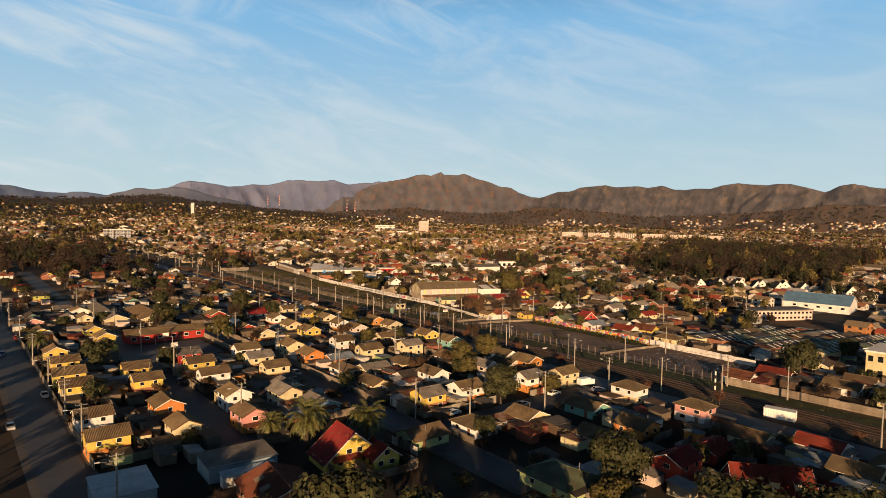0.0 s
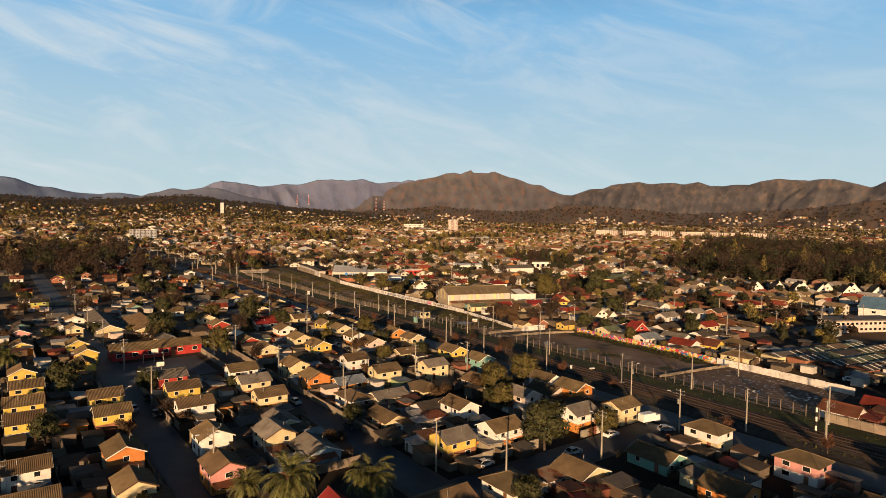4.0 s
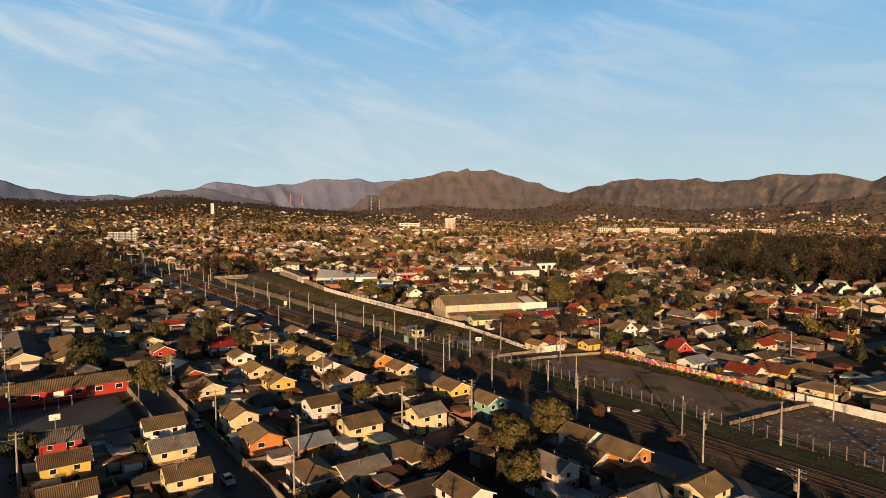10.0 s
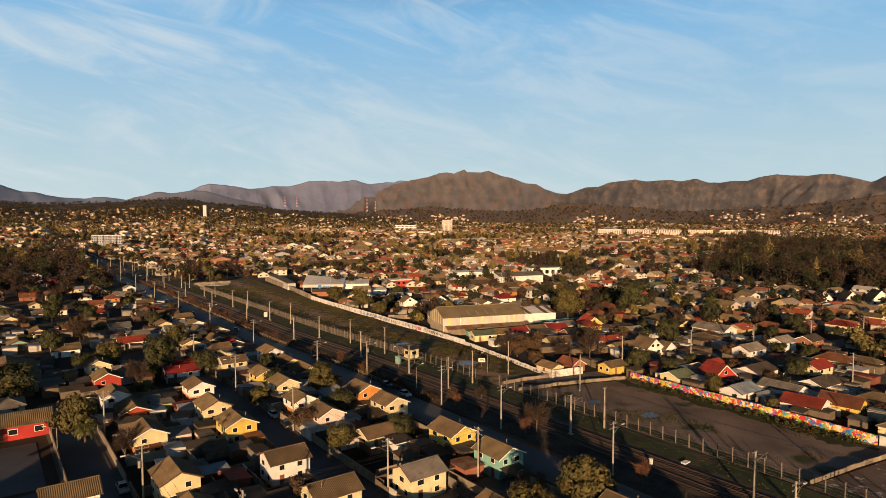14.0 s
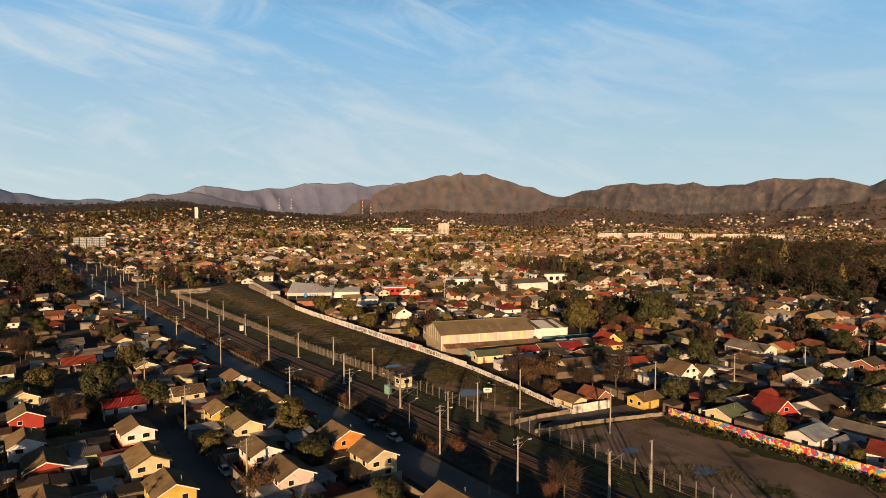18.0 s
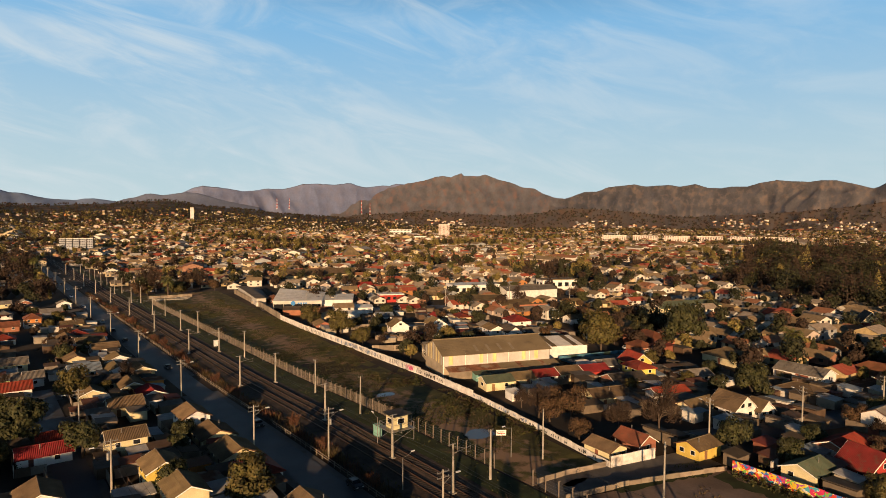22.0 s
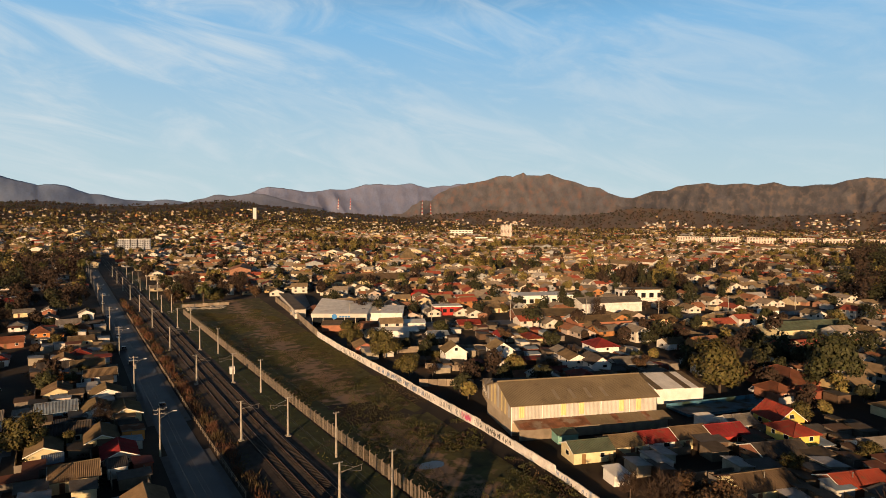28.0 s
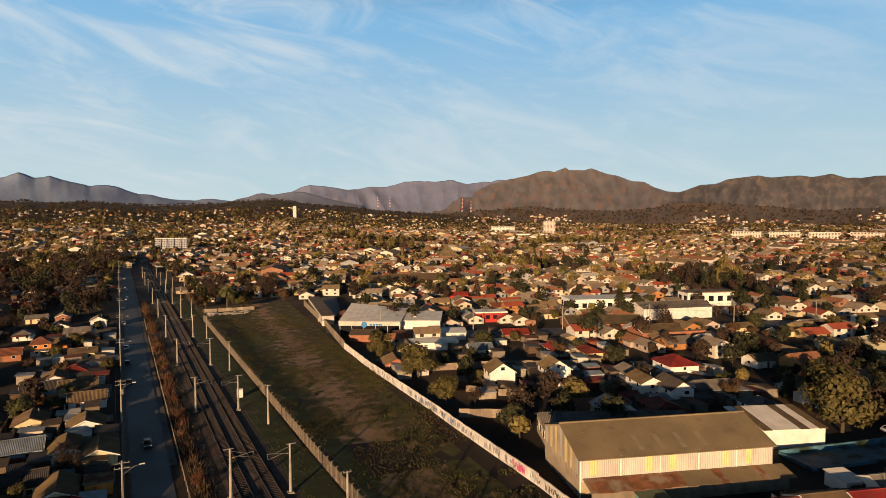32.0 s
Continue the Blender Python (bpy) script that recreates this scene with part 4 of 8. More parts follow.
TONE = dict(yellow="ochre yellow", white="whitewashed", cream="cream", orange="orange", teal="teal green", pink="salmon pink", pinkwhite="pale pink", red="dark red", green="pale green", blue="grey blue", brick="red brick", lime="lime yellow")
COVER = dict(tan="weathered brown corrugated", zinc="grey zinc", red="red sheet", dark="dark", clay="clay tile", blue="blue-grey sheet", green="green sheet")
HOUSES = []


def turn_at(x, y):
    """How the plots east of the railway lie against it, in degrees."""
    if x < 30:
        return 0.0
    if y > 25:
        return -15.0 + 4.0 * math.sin(x * 0.05)
    return 4.0 if y < -40 and x < 80 else -4.0


def house(x, y, axis, storeys, wall, roof, w=None, l=None, turn=None):
    rng = random.Random(int(x * 31 + y * 17))
    HOUSES.append((x, y))
    z = ground_z(x, y)
    east = x > 30
    if w is None:
        w = rng.choice((6.0, 6.3, 6.6)) if storeys == 2 else rng.choice((6.4, 7.0, 7.6))
    if l is None:
        l = rng.choice((7.6, 8.2)) if storeys == 2 else rng.choice((8.0, 8.8, 9.6))
        if east:
            l += rng.choice((0.5, 2.0))
    eave = 4.4 if storeys == 2 else rng.choice((2.4, 2.6))
    ridge = eave + w * (0.24 if storeys == 2 else 0.21)
    if roof == "clay" or (east and axis == "y" and roof == "dark"):
        ridge += 0.5
    a = (turn if turn is not None else turn_at(x, y)) + (-90 if axis == "x" else 0)
    label = f"{TONE[wall]} {'two-storey' if storeys == 2 else 'single-storey'} house with a {COVER[roof]} {'hipped' if axis == 'h' else 'gable'} roof"
    h = thing("house", pose(x, y, z, 0, 0, a), label, "house", "houses of the town")
    IN_METRES.add(h.name)
    if axis == "h":
        part("wall", shared(("wall", w, l, eave, "h", wall), lambda g: g.box(-w / 2, w / 2, -l / 2, l / 2, -0.6, eave), [WALL[wall]]), h)
        r = part("roof", shared(("hip_roof", w, l, eave, roof), lambda g: hip_roof(g, w, l, eave, ridge), [ROOF[roof]]), h)
        part("ridge_cap", shared(("hip_caps", w, l, eave, roof), lambda g: hip_caps(g, w, l, eave, ridge), [ROOF[roof]]), r)
    else:
        part("wall", shared(("wall", w, l, eave, ridge, wall), lambda g: gable_walls(g, w, l, eave, ridge), [WALL[wall]]), h)
        r = part("roof", shared(("ribbed_roof", w, l, eave, ridge, roof), lambda g: ribbed_roof(g, w, l, eave, ridge), [ROOF[roof]]), h)
        part("ridge_cap", shared(("ridge_cap", l, ridge, roof), lambda g: ridge_cap(g, l, ridge), [ROOF[roof]]), r)
        trim = M_TRIM if rng.random() < 0.6 else M_WOODTRIM
        board = shared(("bargeboard", w, l, eave, ridge, trim.name), lambda g: bargeboard(g, w, l, eave, ridge), [trim])
        part("bargeboard", board, h)
        if x < 30:
            part("bargeboard", board, h, pose(0, 0, 0, 0, 0, 180))
    near = x < 30 or x < 115
    if storeys == 2 and x < 30 and rng.random() < 0.5:
        tone = rng.choice(("brick", "cream", "brick", "orange", "white"))
        part("lower_wall", shared(("lower_wall", w, l, tone), lambda g: g.box(-w / 2 - 0.02, w / 2 + 0.02, -l / 2 - 0.02, l / 2 + 0.02, -0.6, 2.2), [WALL[tone]]), h)
    if x < 30 and axis != "x" and rng.random() < 0.3:
        tone = rng.choice(("zinc", "tan", "dark", "clay"))
        part("porch_roof", shared(("porch", w, l, tone), lambda g: g.slab([(-w * 0.5, -l / 2 - 2.1, 2.15), (w * 0.3, -l / 2 - 2.1, 2.15), (w * 0.3, -l / 2 - 0.02, 2.55), (-w * 0.5, -l / 2 - 0.02, 2.55)], 0.06), [ROOF[tone]]), h)
        for u in (-w * 0.48, w * 0.28):
            part("porch_post", shared(("porch_post",), lambda g: g.box(-0.06, 0.06, -0.06, 0.06, -0.3, 2.12), [M_WOODTRIM]), h, pose(u, -l / 2 - 2.0, 0))
    floors = (0.9, 2.9) if storeys == 2 else (1.0,)
    south, west = (0, -l / 2 - 0.003), (-w / 2 - 0.003, 0)
    # the two sides that look back along the valley; turned houses swap them
    sides = [("a", w), ("b", l)] if axis != "x" else [("c", w), ("d", l)]
    for side, span in sides:
        for f, fz in enumerate(floors):
            us = (span * rng.choice((-0.2, 0.0, 0.18)),) if span < 7.5 and rng.random() < 0.75 else (-span * 0.25, span * 0.22)
            if not near:
                us = (0.0,)
            for k, u in enumerate(us):
                big = 1.5 if rng.random() < 0.3 else 1.1
                if side == "a":
                    m = pose(u, -l / 2, fz)
                elif side in ("b", "d"):
                    m = pose(-w / 2, u, fz, 0, 0, -90) if side == "b" else pose(w / 2, u, fz, 0, 0, 90)
                else:
                    m = pose(u, -l / 2, fz)
                if f == 0 and k == 0 and side in ("b", "d"):
                    part("door", shared(("door",), door_leaf, [M_DOOR]), h, m @ pose(0, 0, -fz))
                else:
                    window(h, m, big, 1.05)
    if near and rng.random() < 0.4:
        part("flue_pipe", shared(("flue",), flue, [M_STEEL]), h, pose(w * 0.2, l * rng.uniform(-0.3, 0.3), ridge - 0.7))
    return h


def gabled(x, y, turn, w, l, eave, ridge, wall, roof, label, upper=1, group="houses of the town"):
    """A house in metres with a steep roof, its gable towards the viewer, windows in both sides and in the gable."""
    HOUSES.append((x, y))
    h = thing("house", pose(x, y, ground_z(x, y), 0, 0, turn), label, "house", group)
    IN_METRES.add(h.name)
    part("wall", shared(("wall", w, l, eave, ridge, wall), lambda g: gable_walls(g, w, l, eave, ridge), [WALL[wall]]), h)
    r = part("roof", shared(("ribbed_roof", w, l, eave, ridge, roof), lambda g: ribbed_roof(g, w, l, eave, ridge), [ROOF[roof]]), h)
    part("ridge_cap", shared(("ridge_cap", l, ridge, roof), lambda g: ridge_cap(g, l, ridge), [ROOF[roof]]), r)
    board = shared(("bargeboard", w, l, eave, ridge, "white"), lambda g: bargeboard(g, w, l, eave, ridge), [M_TRIM])
    part("bargeboard", board, h)
    part("bargeboard", board, h, pose(0, 0, 0, 0, 0, 180))
    for u in (-0.24, 0.2):
        window(h, pose(w * u, -l / 2, 0.9), 1.3, 1.1)
        window(h, pose(-w / 2, l * u, 0.9 if eave < 4 else 3.1, 0, 0, -90), 1.3, 1.1)
    for k in range(upper):
        window(h, pose((k - (upper - 1) / 2) * 2.4, -l / 2, max(eave, 2.6) + 0.35), 1.3, 1.1)
    return h


# ---------- sheds, lean-tos and yard walls ----------
def shed(x, y, w, l, h, mat, wall, turn, fall=0.35):
    s = thing("shed", pose(x, y, ground_z(x, y), 0, 0, turn), "low yard shed with a flat sheet-metal roof", "shed", "yard sheds")
    IN_METRES.add(s.name)
    part("wall", shared(("shed_wall", w, l, h, wall), lambda g: g.box(-w / 2, w / 2, -l / 2, l / 2, -0.5, h - 0.25), [WALL[wall]]), s)

    def top(g):
        n = max(6, int(w / 0.3) * 2)
        k = len(g.v)
        for i in range(n + 1):
            xx, d = -w / 2 - 0.25 + (w + 0.5) * i / n, 0.03 * (1 if i % 2 else -1)
            g.v += [(xx, -l / 2 - 0.3, h - fall / 2 + d), (xx, l / 2 + 0.3, h + fall / 2 + d)]
        for i in range(n):
            a = k + 2 * i
            g.f.append((a, a + 2, a + 3, a + 1))
            g.m.append(0)
        g.face([(-w / 2 - 0.25, -l / 2 - 0.3, h - fall / 2 - 0.08), (-w / 2 - 0.25, l / 2 + 0.3, h + fall / 2 - 0.08), (w / 2 + 0.25, l / 2 + 0.3, h + fall / 2 - 0.08), (w / 2 + 0.25, -l / 2 - 0.3, h - fall / 2 - 0.08)])

    part("roof", shared(("shed_roof", w, l, h, mat.name), top, [mat]), s)


def furnish_plots():
    """A lean-to or two and a boundary wall for each plot that has room for them."""
    rng = random.Random(11)
    placed = []

    def free(x, y, r):
        if -7.6 < x < 30 or abs(x + 119) < 6 or abs(x + 90.5) < 4.5 or abs(x + 61) < 5 and y < 60 or abs(x + 31) < 4 or abs(y + 80) < 5 and -61 < x < -5:
            return False
        if -89 < x < -63 and 9 < y < 47 or 22 < x < 57 and y > -100 or 50 < x < 126 and 50 < y < 92:
            return False
        return all(math.hypot(x - a, y - b) > r for a, b in HOUSES) and all(math.hypot(x - a, y - b) > 3.9 for a, b in placed)

    roofs = [ROOF["zinc"], ROOF["tan"], ROOF["zinc"], ROOF["dark"], ROOF["blue"], ROOF["clay"], M_RUST]
    for hx, hy in list(HOUSES):
        for dx, dy in ((0, 5.7), (5.6, 1), (-5.6, 1.5), (1, -5.9), (4.8, 5.2)):
            x, y = hx + dx + rng.uniform(-0.5, 0.5), hy + dy + rng.uniform(-0.6, 0.6)
            if len(placed) < 190 and rng.random() < 0.5 and free(x, y, 4.8):
                placed.append((x, y))
                shed(x, y, rng.choice((3.6, 4.4, 5.0)), rng.choice((3.2, 4.0, 4.6)), rng.choice((2.3, 2.6)), rng.choice(roofs), rng.choice(("cream", "white", "brick", "pinkwhite", "orange", "green")), turn_at(x, y) + rng.choice((0, 90)))
    return placed


# ---------- trees and shrubs ----------
def leaf(g, p, size, rng, mi=0, flat=0.0, out=None, tri=False):
    n = Vector((rng.gauss(0, 1), rng.gauss(0, 1), rng.gauss(0, 1) + flat))
    if out is not None:
        n = n * 0.38 + out
    n.normalize()
    u = n.orthogonal().normalized()
    w = n.cross(u)
    a = rng.uniform(0, 6.28)
    u, w = u * math.cos(a) + w * math.sin(a), w * math.cos(a) - u * math.sin(a)
    s = size * rng.uniform(0.6, 1.3)
    p = Vector(p)
    if tri:
        g.face([p - u * s - w * s * 0.6, p + u * s - w * s * 0.6, p + w * s], mi)
        return
    g.face([p - u * s, p + w * s * 0.55, p + u * s, p - w * s * 0.55], mi)


def limbs(g, height, spread, rng, n=7, trunk=0.22, lean=0.25):
    top = Vector((rng.uniform(-lean, lean), rng.uniform(-lean, lean), height * 0.55))
    g.tube((0, 0, -0.3), top * 0.5, trunk, trunk * 0.75, 7)
    g.tube(top * 0.5, top, trunk * 0.75, trunk * 0.5, 7)
    tips = []
    for i in range(n):
        a = 6.283 * i / n + rng.uniform(-0.4, 0.4)
        s = top * rng.uniform(0.45, 1.0)
        e = Vector((math.cos(a) * spread * rng.uniform(0.5, 0.95), math.sin(a) * spread * rng.uniform(0.5, 0.95), height * rng.uniform(0.42, 0.92)))
        mid = s.lerp(e, 0.5) + Vector((0, 0, 0.3))
        g.tube(s, mid, trunk * 0.4, trunk * 0.25, 5)
        g.tube(mid, e, trunk * 0.25, 0.03, 5)
        tips.append(e)
    return tips


def leafy_tree(key, seed, height, spread, mat, leaves, size):
    rng = random.Random(seed)
    wood, crown = Geo(), Geo()
    tips = limbs(wood, height, spread, rng, 9)
    clumps = tips + [Vector((rng.gauss(0, spread * 0.38), rng.gauss(0, spread * 0.38), height * rng.uniform(0.30, 0.92))) for _ in range(16)]
    for i in range(leaves):
        c = clumps[i % len(clumps)]
        r = spread * 0.42 * rng.uniform(0.25, 1.0) ** 0.5
        d = Vector((rng.gauss(0, 1), rng.gauss(0, 1), rng.gauss(0, 0.8))).normalized() * r
        away = (c + d - Vector((0, 0, height * 0.5))).normalized()
        leaf(crown, c + d, size * 1.15, rng, 0, 0.0, d.normalized() + away * 0.7)
    return wood.mesh("trunk", [M_BARK]), crown.mesh("crown", [mat])


def bare_tree(seed, height, spread, mat, twigs):
    rng = random.Random(seed)
    wood, crown = Geo(), Geo()
    tips = limbs(wood, height, spread, rng, 10, 0.16)
    for i in range(twigs):
        e = tips[i % len(tips)]
        s = Vector((e.x * rng.uniform(0.2, 1), e.y * rng.uniform(0.2, 1), e.z * rng.uniform(0.55, 1.05)))
        d = Vector((rng.gauss(0, 0.5) + e.x * 0.12, rng.gauss(0, 0.5) + e.y * 0.12, rng.uniform(0.3, 1.3))) * rng.uniform(0.5, 1.2)
        p = s + d
        u = d.cross(Vector((rng.gauss(0, 1), rng.gauss(0, 1), 0.2))).normalized() * 0.05
        crown.face([s - u, s + u, p])
    return wood.mesh("trunk", [M_BARK]), crown.mesh("crown", [mat])


def conifer(seed, height, spread):
    rng = random.Random(seed)
    wood, crown = Geo(), Geo()
    wood.tube((0, 0, -0.3), (0, 0, height * 0.97), 0.26, 0.04, 7)
    for k in range(15):
        f = k / 15
        z, r = height * (0.16 + 0.8 * f), spread * (1 - f) ** 0.8 + 0.3
        for i in range(9):
            a = 6.283 * i / 9 + rng.uniform(-0.3, 0.3) + k
            rr = r * rng.uniform(0.7, 1.1)
            wood.tube((0, 0, z), (math.cos(a) * rr, math.sin(a) * rr, z - 0.12 * rr), 0.05, 0.015, 4)
            for j in range(6):
                q = rr * (0.25 + 0.75 * j / 5)
                leaf(crown, (math.cos(a) * q + rng.gauss(0, 0.15), math.sin(a) * q + rng.gauss(0, 0.15), z - 0.12 * q + rng.gauss(0, 0.12)), 0.5, rng, 0, 1.2)
    return wood.mesh("trunk", [M_BARK]), crown.mesh("crown", [M_CONIFER])


def palm(seed, height):
    rng = random.Random(seed)
    wood, crown = Geo(), Geo()
    for k in range(8):
        wood.tube((0, 0, height * k / 8 - (0.3 if k == 0 else 0)), (0, 0, height * (k + 1) / 8), 0.42 - 0.01 * k, 0.36 - 0.01 * k, 9)
    for i in range(84):
        a, el = rng.uniform(0, 6.283), rng.uniform(-0.55, 1.25)
        L = rng.uniform(3.2, 4.2)
        d = Vector((math.cos(a), math.sin(a), 0))
        side = Vector((-d.y, d.x, 0))
        pts = []
        for j in range(7):
            s = j / 6
            ang = el - 1.25 * s * s
            pts.append((pts[-1] if pts else Vector((0, 0, height))) + (d * math.cos(ang) + Vector((0, 0, math.sin(ang)))) * (L / 6 if j else 0))
        for j in range(1, 6):
            wid = 0.7 * math.sin(math.pi * (j + 0.4) / 6.4)
            for s in (-1, 1):
                for q in (0.0, 0.33, 0.66):
                    b = pts[j].lerp(pts[j + 1], q)
                    e = b + side * s * wid + (pts[j + 1] - pts[j]) * 0.7 - Vector((0, 0, 0.22))
                    crown.face([b, b + (pts[j + 1] - pts[j]) * 0.3, e])
            crown.face([pts[j] - side * 0.03, pts[j] + side * 0.03, pts[j + 1] + side * 0.03, pts[j + 1] - side * 0.03])
    return wood.mesh("trunk", [M_BARK]), crown.mesh("crown", [M_PALM])


KINDS = dict(
    broad=[leafy_tree("a", 1, 6.0, 3.0, M_LEAF, 4000, 0.25), leafy_tree("b", 2, 7.5, 3.4, M_LEAF, 4500, 0.26), leafy_tree("c", 3, 5.0, 2.6, M_LEAF, 3300, 0.235)],
    olive=[leafy_tree("d", 4, 5.5, 2.7, M_LEAF2, 3700, 0.235), leafy_tree("e", 5, 6.8, 3.2, M_LEAF2, 4200, 0.25)],
    bare=[bare_tree(6, 7.0, 3.2, M_TWIG, 1300), bare_tree(7, 5.5, 2.6, M_TWIG, 1000), bare_tree(8, 8.5, 3.4, M_TWIG, 1500)],
    russet=[leafy_tree("f", 9, 2.6, 1.5, M_REDTWIG, 1100, 0.10), bare_tree(10, 5.0, 1.8, M_REDTWIG, 600)],
    conifer=[conifer(12, 11.0, 3.2), conifer(13, 14.0, 3.6)],
    palm=[palm(14, 4.6), palm(15, 8.0)],
    brown=[leafy_tree("k", 21, 4.4, 2.3, M_DRYLEAF, 2800, 0.17), leafy_tree("l", 22, 5.6, 2.6, M_DRYLEAF, 3200, 0.18)],
    shrub=[leafy_tree("g", 16, 1.8, 1.2, M_LEAF, 900, 0.12), leafy_tree("h", 17, 2.2, 1.4, M_LEAF2, 1000, 0.12)],
)
TREE_LABEL = dict(broad=("dense dark evergreen garden tree", "tree"), olive=("olive green leafy garden tree", "tree"), bare=("leafless brown winter tree with fine twigs", "tree"), russet=("russet red shrub beside the road", "shrub"),
                  conifer=("dark pointed conifer among low houses", "tree"), palm=("palm with arching fronds on a stout trunk", "palm"), shrub=("low green garden shrub", "shrub"), brown=("dense brown winter tree with dry leaves", "tree"))
TREE_NAME = dict(broad="evergreen_tree", olive="olive_tree", bare="bare_tree", russet="russet_shrub", conifer="conifer", palm="palm_tree", shrub="garden_shrub", brown="brown_tree")
TREES = []


def tree(kind, x, y, size=1.0, which=None):
    rng = random.Random(int(x * 53 + y * 29))
    pick = KINDS[kind][which if which is not None else rng.randrange(len(KINDS[kind]))]
    label, cat = TREE_LABEL[kind]
    t = thing(TREE_NAME[kind], pose(x, y, ground_z(x, y), 0, 0, rng.uniform(0, 360)) @ Matrix.Diagonal((size, size, size * rng.uniform(0.9, 1.1), 1)), label, cat, "trees of the town")
    part("trunk", pick[0], t)
    part("crown", pick[1], t)
    TREES.append((x, y))


# ---------- poles, lamps, cables ----------
def pole_shaft(g):
    g.tube((0, 0, -0.2), (0, 0, 8.6), 0.17, 0.11, 8)


def pole_arms(g):
    for z in (8.2, 7.5):
        g.box(-0.95, 0.95, -0.05, 0.05, z, z + 0.1)
        for x in (-0.85, -0.3, 0.3, 0.85):
            g.tube((x, 0, z + 0.1), (x, 0, z + 0.28), 0.05, 0.035, 6)


def lamp_arm(g):
    g.tube((0, 0, 6.6), (1.3, 0, 7.5), 0.035, 0.03, 6)
    g.tube((1.3, 0, 7.5), (2.3, 0, 7.75), 0.03, 0.03, 6)


def lamp_head(g):
    g.box(2.1, 2.75, -0.12, 0.12, 7.66, 7.8)


def transformer(g):
    g.tube((0.35, 0, 5.6), (0.35, 0, 6.6), 0.26, 0.26, 10)


POLES = []


def street_pole(x, y, turn=0.0, lamp=True, trafo=False):
    z = ground_z(x, y)
    t = thing("street_pole", pose(x, y, z, 0, 0, turn), "grey concrete street pole with crossarms and a lamp" if lamp else "grey concrete power pole with crossarms", "street pole", "street poles")
    part("shaft", shared(("pole_shaft",), pole_shaft, [M_CONC]), t)
    part("crossarm", shared(("pole_arms",), pole_arms, [M_STEEL]), t)
    if lamp:
        a = part("lamp_arm", shared(("lamp_arm",), lamp_arm, [M_STEEL]), t)
        part("lamp_head", shared(("lamp_head",), lamp_head, [M_LAMP]), a)
    if trafo:
        part("transformer", shared(("transformer",), transformer, [M_STEEL]), t)
    POLES.append((x, y, z))


def cables(line, turn):
    """Slack wires from pole to pole."""
    c, s = math.cos(radians(turn)), math.sin(radians(turn))
    for off, h in ((-0.85, 8.45), (0.3, 8.45), (0.85, 8.45), (0.0, 6.3)):
        pts = []
        for (ax, ay), (bx, by) in zip(line, line[1:]):
            pts += sag((ax + c * off, ay + s * off, ground_z(ax, ay) + h), (bx + c * off, by + s * off, ground_z(bx, by) + h), 0.5)
        tagged(new("power_cable", wire("power_cable", pts, 0.014)), "thin black cable slung between street poles", "cable", "overhead cables")


def pole_row(points, turn=0.0, lamp=True, rows=True):
    for i, (x, y) in enumerate(points):
        street_pole(x, y, turn, lamp, i % 4 == 2)
    if rows:
        cables(points, turn)


def globe_lamp(x, y, h, turn):
    t = thing("street_lamp", pose(x, y, ground_z(x, y), 0, 0, turn), "slender grey street lamp with a curved arm", "street lamp", "street lamps")
    part("shaft", shared(("lamp_shaft", h), lambda g: g.tube((0, 0, 0), (0, 0, h), 0.09, 0.05, 8), [M_STEEL]), t)

    def arm(g):
        for i in range(5):
            a, b = i / 5 * 1.4, (i + 1) / 5 * 1.4
            g.tube((1.6 * math.sin(a), 0, h + 0.7 * (1 - math.cos(a))), (1.6 * math.sin(b), 0, h + 0.7 * (1 - math.cos(b))), 0.035, 0.035, 6)

    part("arm", shared(("curved_arm", h), arm, [M_STEEL]), t)
    part("lamp_head", shared(("curved_head", h), lambda g: g.box(1.5, 2.1, -0.1, 0.1, h + 0.52, h + 0.66), [M_LAMP]), t)


# ---------- vehicles ----------
def car_body(g):
    prof = [(-2.1, 0.35), (-2.1, 0.75), (-1.95, 0.92), (-0.95, 1.0), (1.9, 0.98), (2.05, 0.75), (2.05, 0.35)]
    for (a, za), (b, zb) in zip(prof, prof[1:] + prof[:1]):
        g.face([(-0.85, a, za), (-0.85, b, zb), (0.85, b, zb), (0.85, a, za)])
    g.face([(-0.85, y, z) for y, z in prof][::-1])
    g.face([(0.85, y, z) for y, z in prof])
    roof = [(-0.95, 1.0, 0.82), (-0.35, 1.46, 0.66), (1.1, 1.48, 0.66), (1.75, 1.0, 0.8)]
    g.slab([(-0.66, -0.35, 1.49), (0.66, -0.35, 1.49), (0.66, 1.1, 1.5), (-0.66, 1.1, 1.5)], 0.05)
    for s in (-1, 1):
        for (y0, z0, x0), (y1, z1, x1) in ((roof[0], roof[1]), (roof[2], roof[3])):
            g.tube((s * x0, y0, z0), (s * x1, y1, z1), 0.045, 0.045, 5)


def car_glass(g):
    a = [(-0.95, 1.0, 0.80), (-0.35, 1.45, 0.65), (1.1, 1.46, 0.65), (1.75, 1.0, 0.78)]
    g.face([(-p[2], p[0], p[1]) for p in a])
    g.face([(p[2], p[0], p[1]) for p in a][::-1])
    for (y0, z0, x0), (y1, z1, x1) in ((a[0], a[1]), (a[2], a[3])):
        g.face([(-x0, y0, z0), (x0, y0, z0), (x1, y1, z1), (-x1, y1, z1)])


def tyre(g):
    g.tube((-0.1, 0, 0), (0.1, 0, 0), 0.32, 0.32, 12)


def rim(g):
    g.tube((-0.11, 0, 0), (0.11, 0, 0), 0.18, 0.18, 10)


def headlight(g):
    g.box(-0.2, 0.2, -0.03, 0.03, -0.07, 0.07)


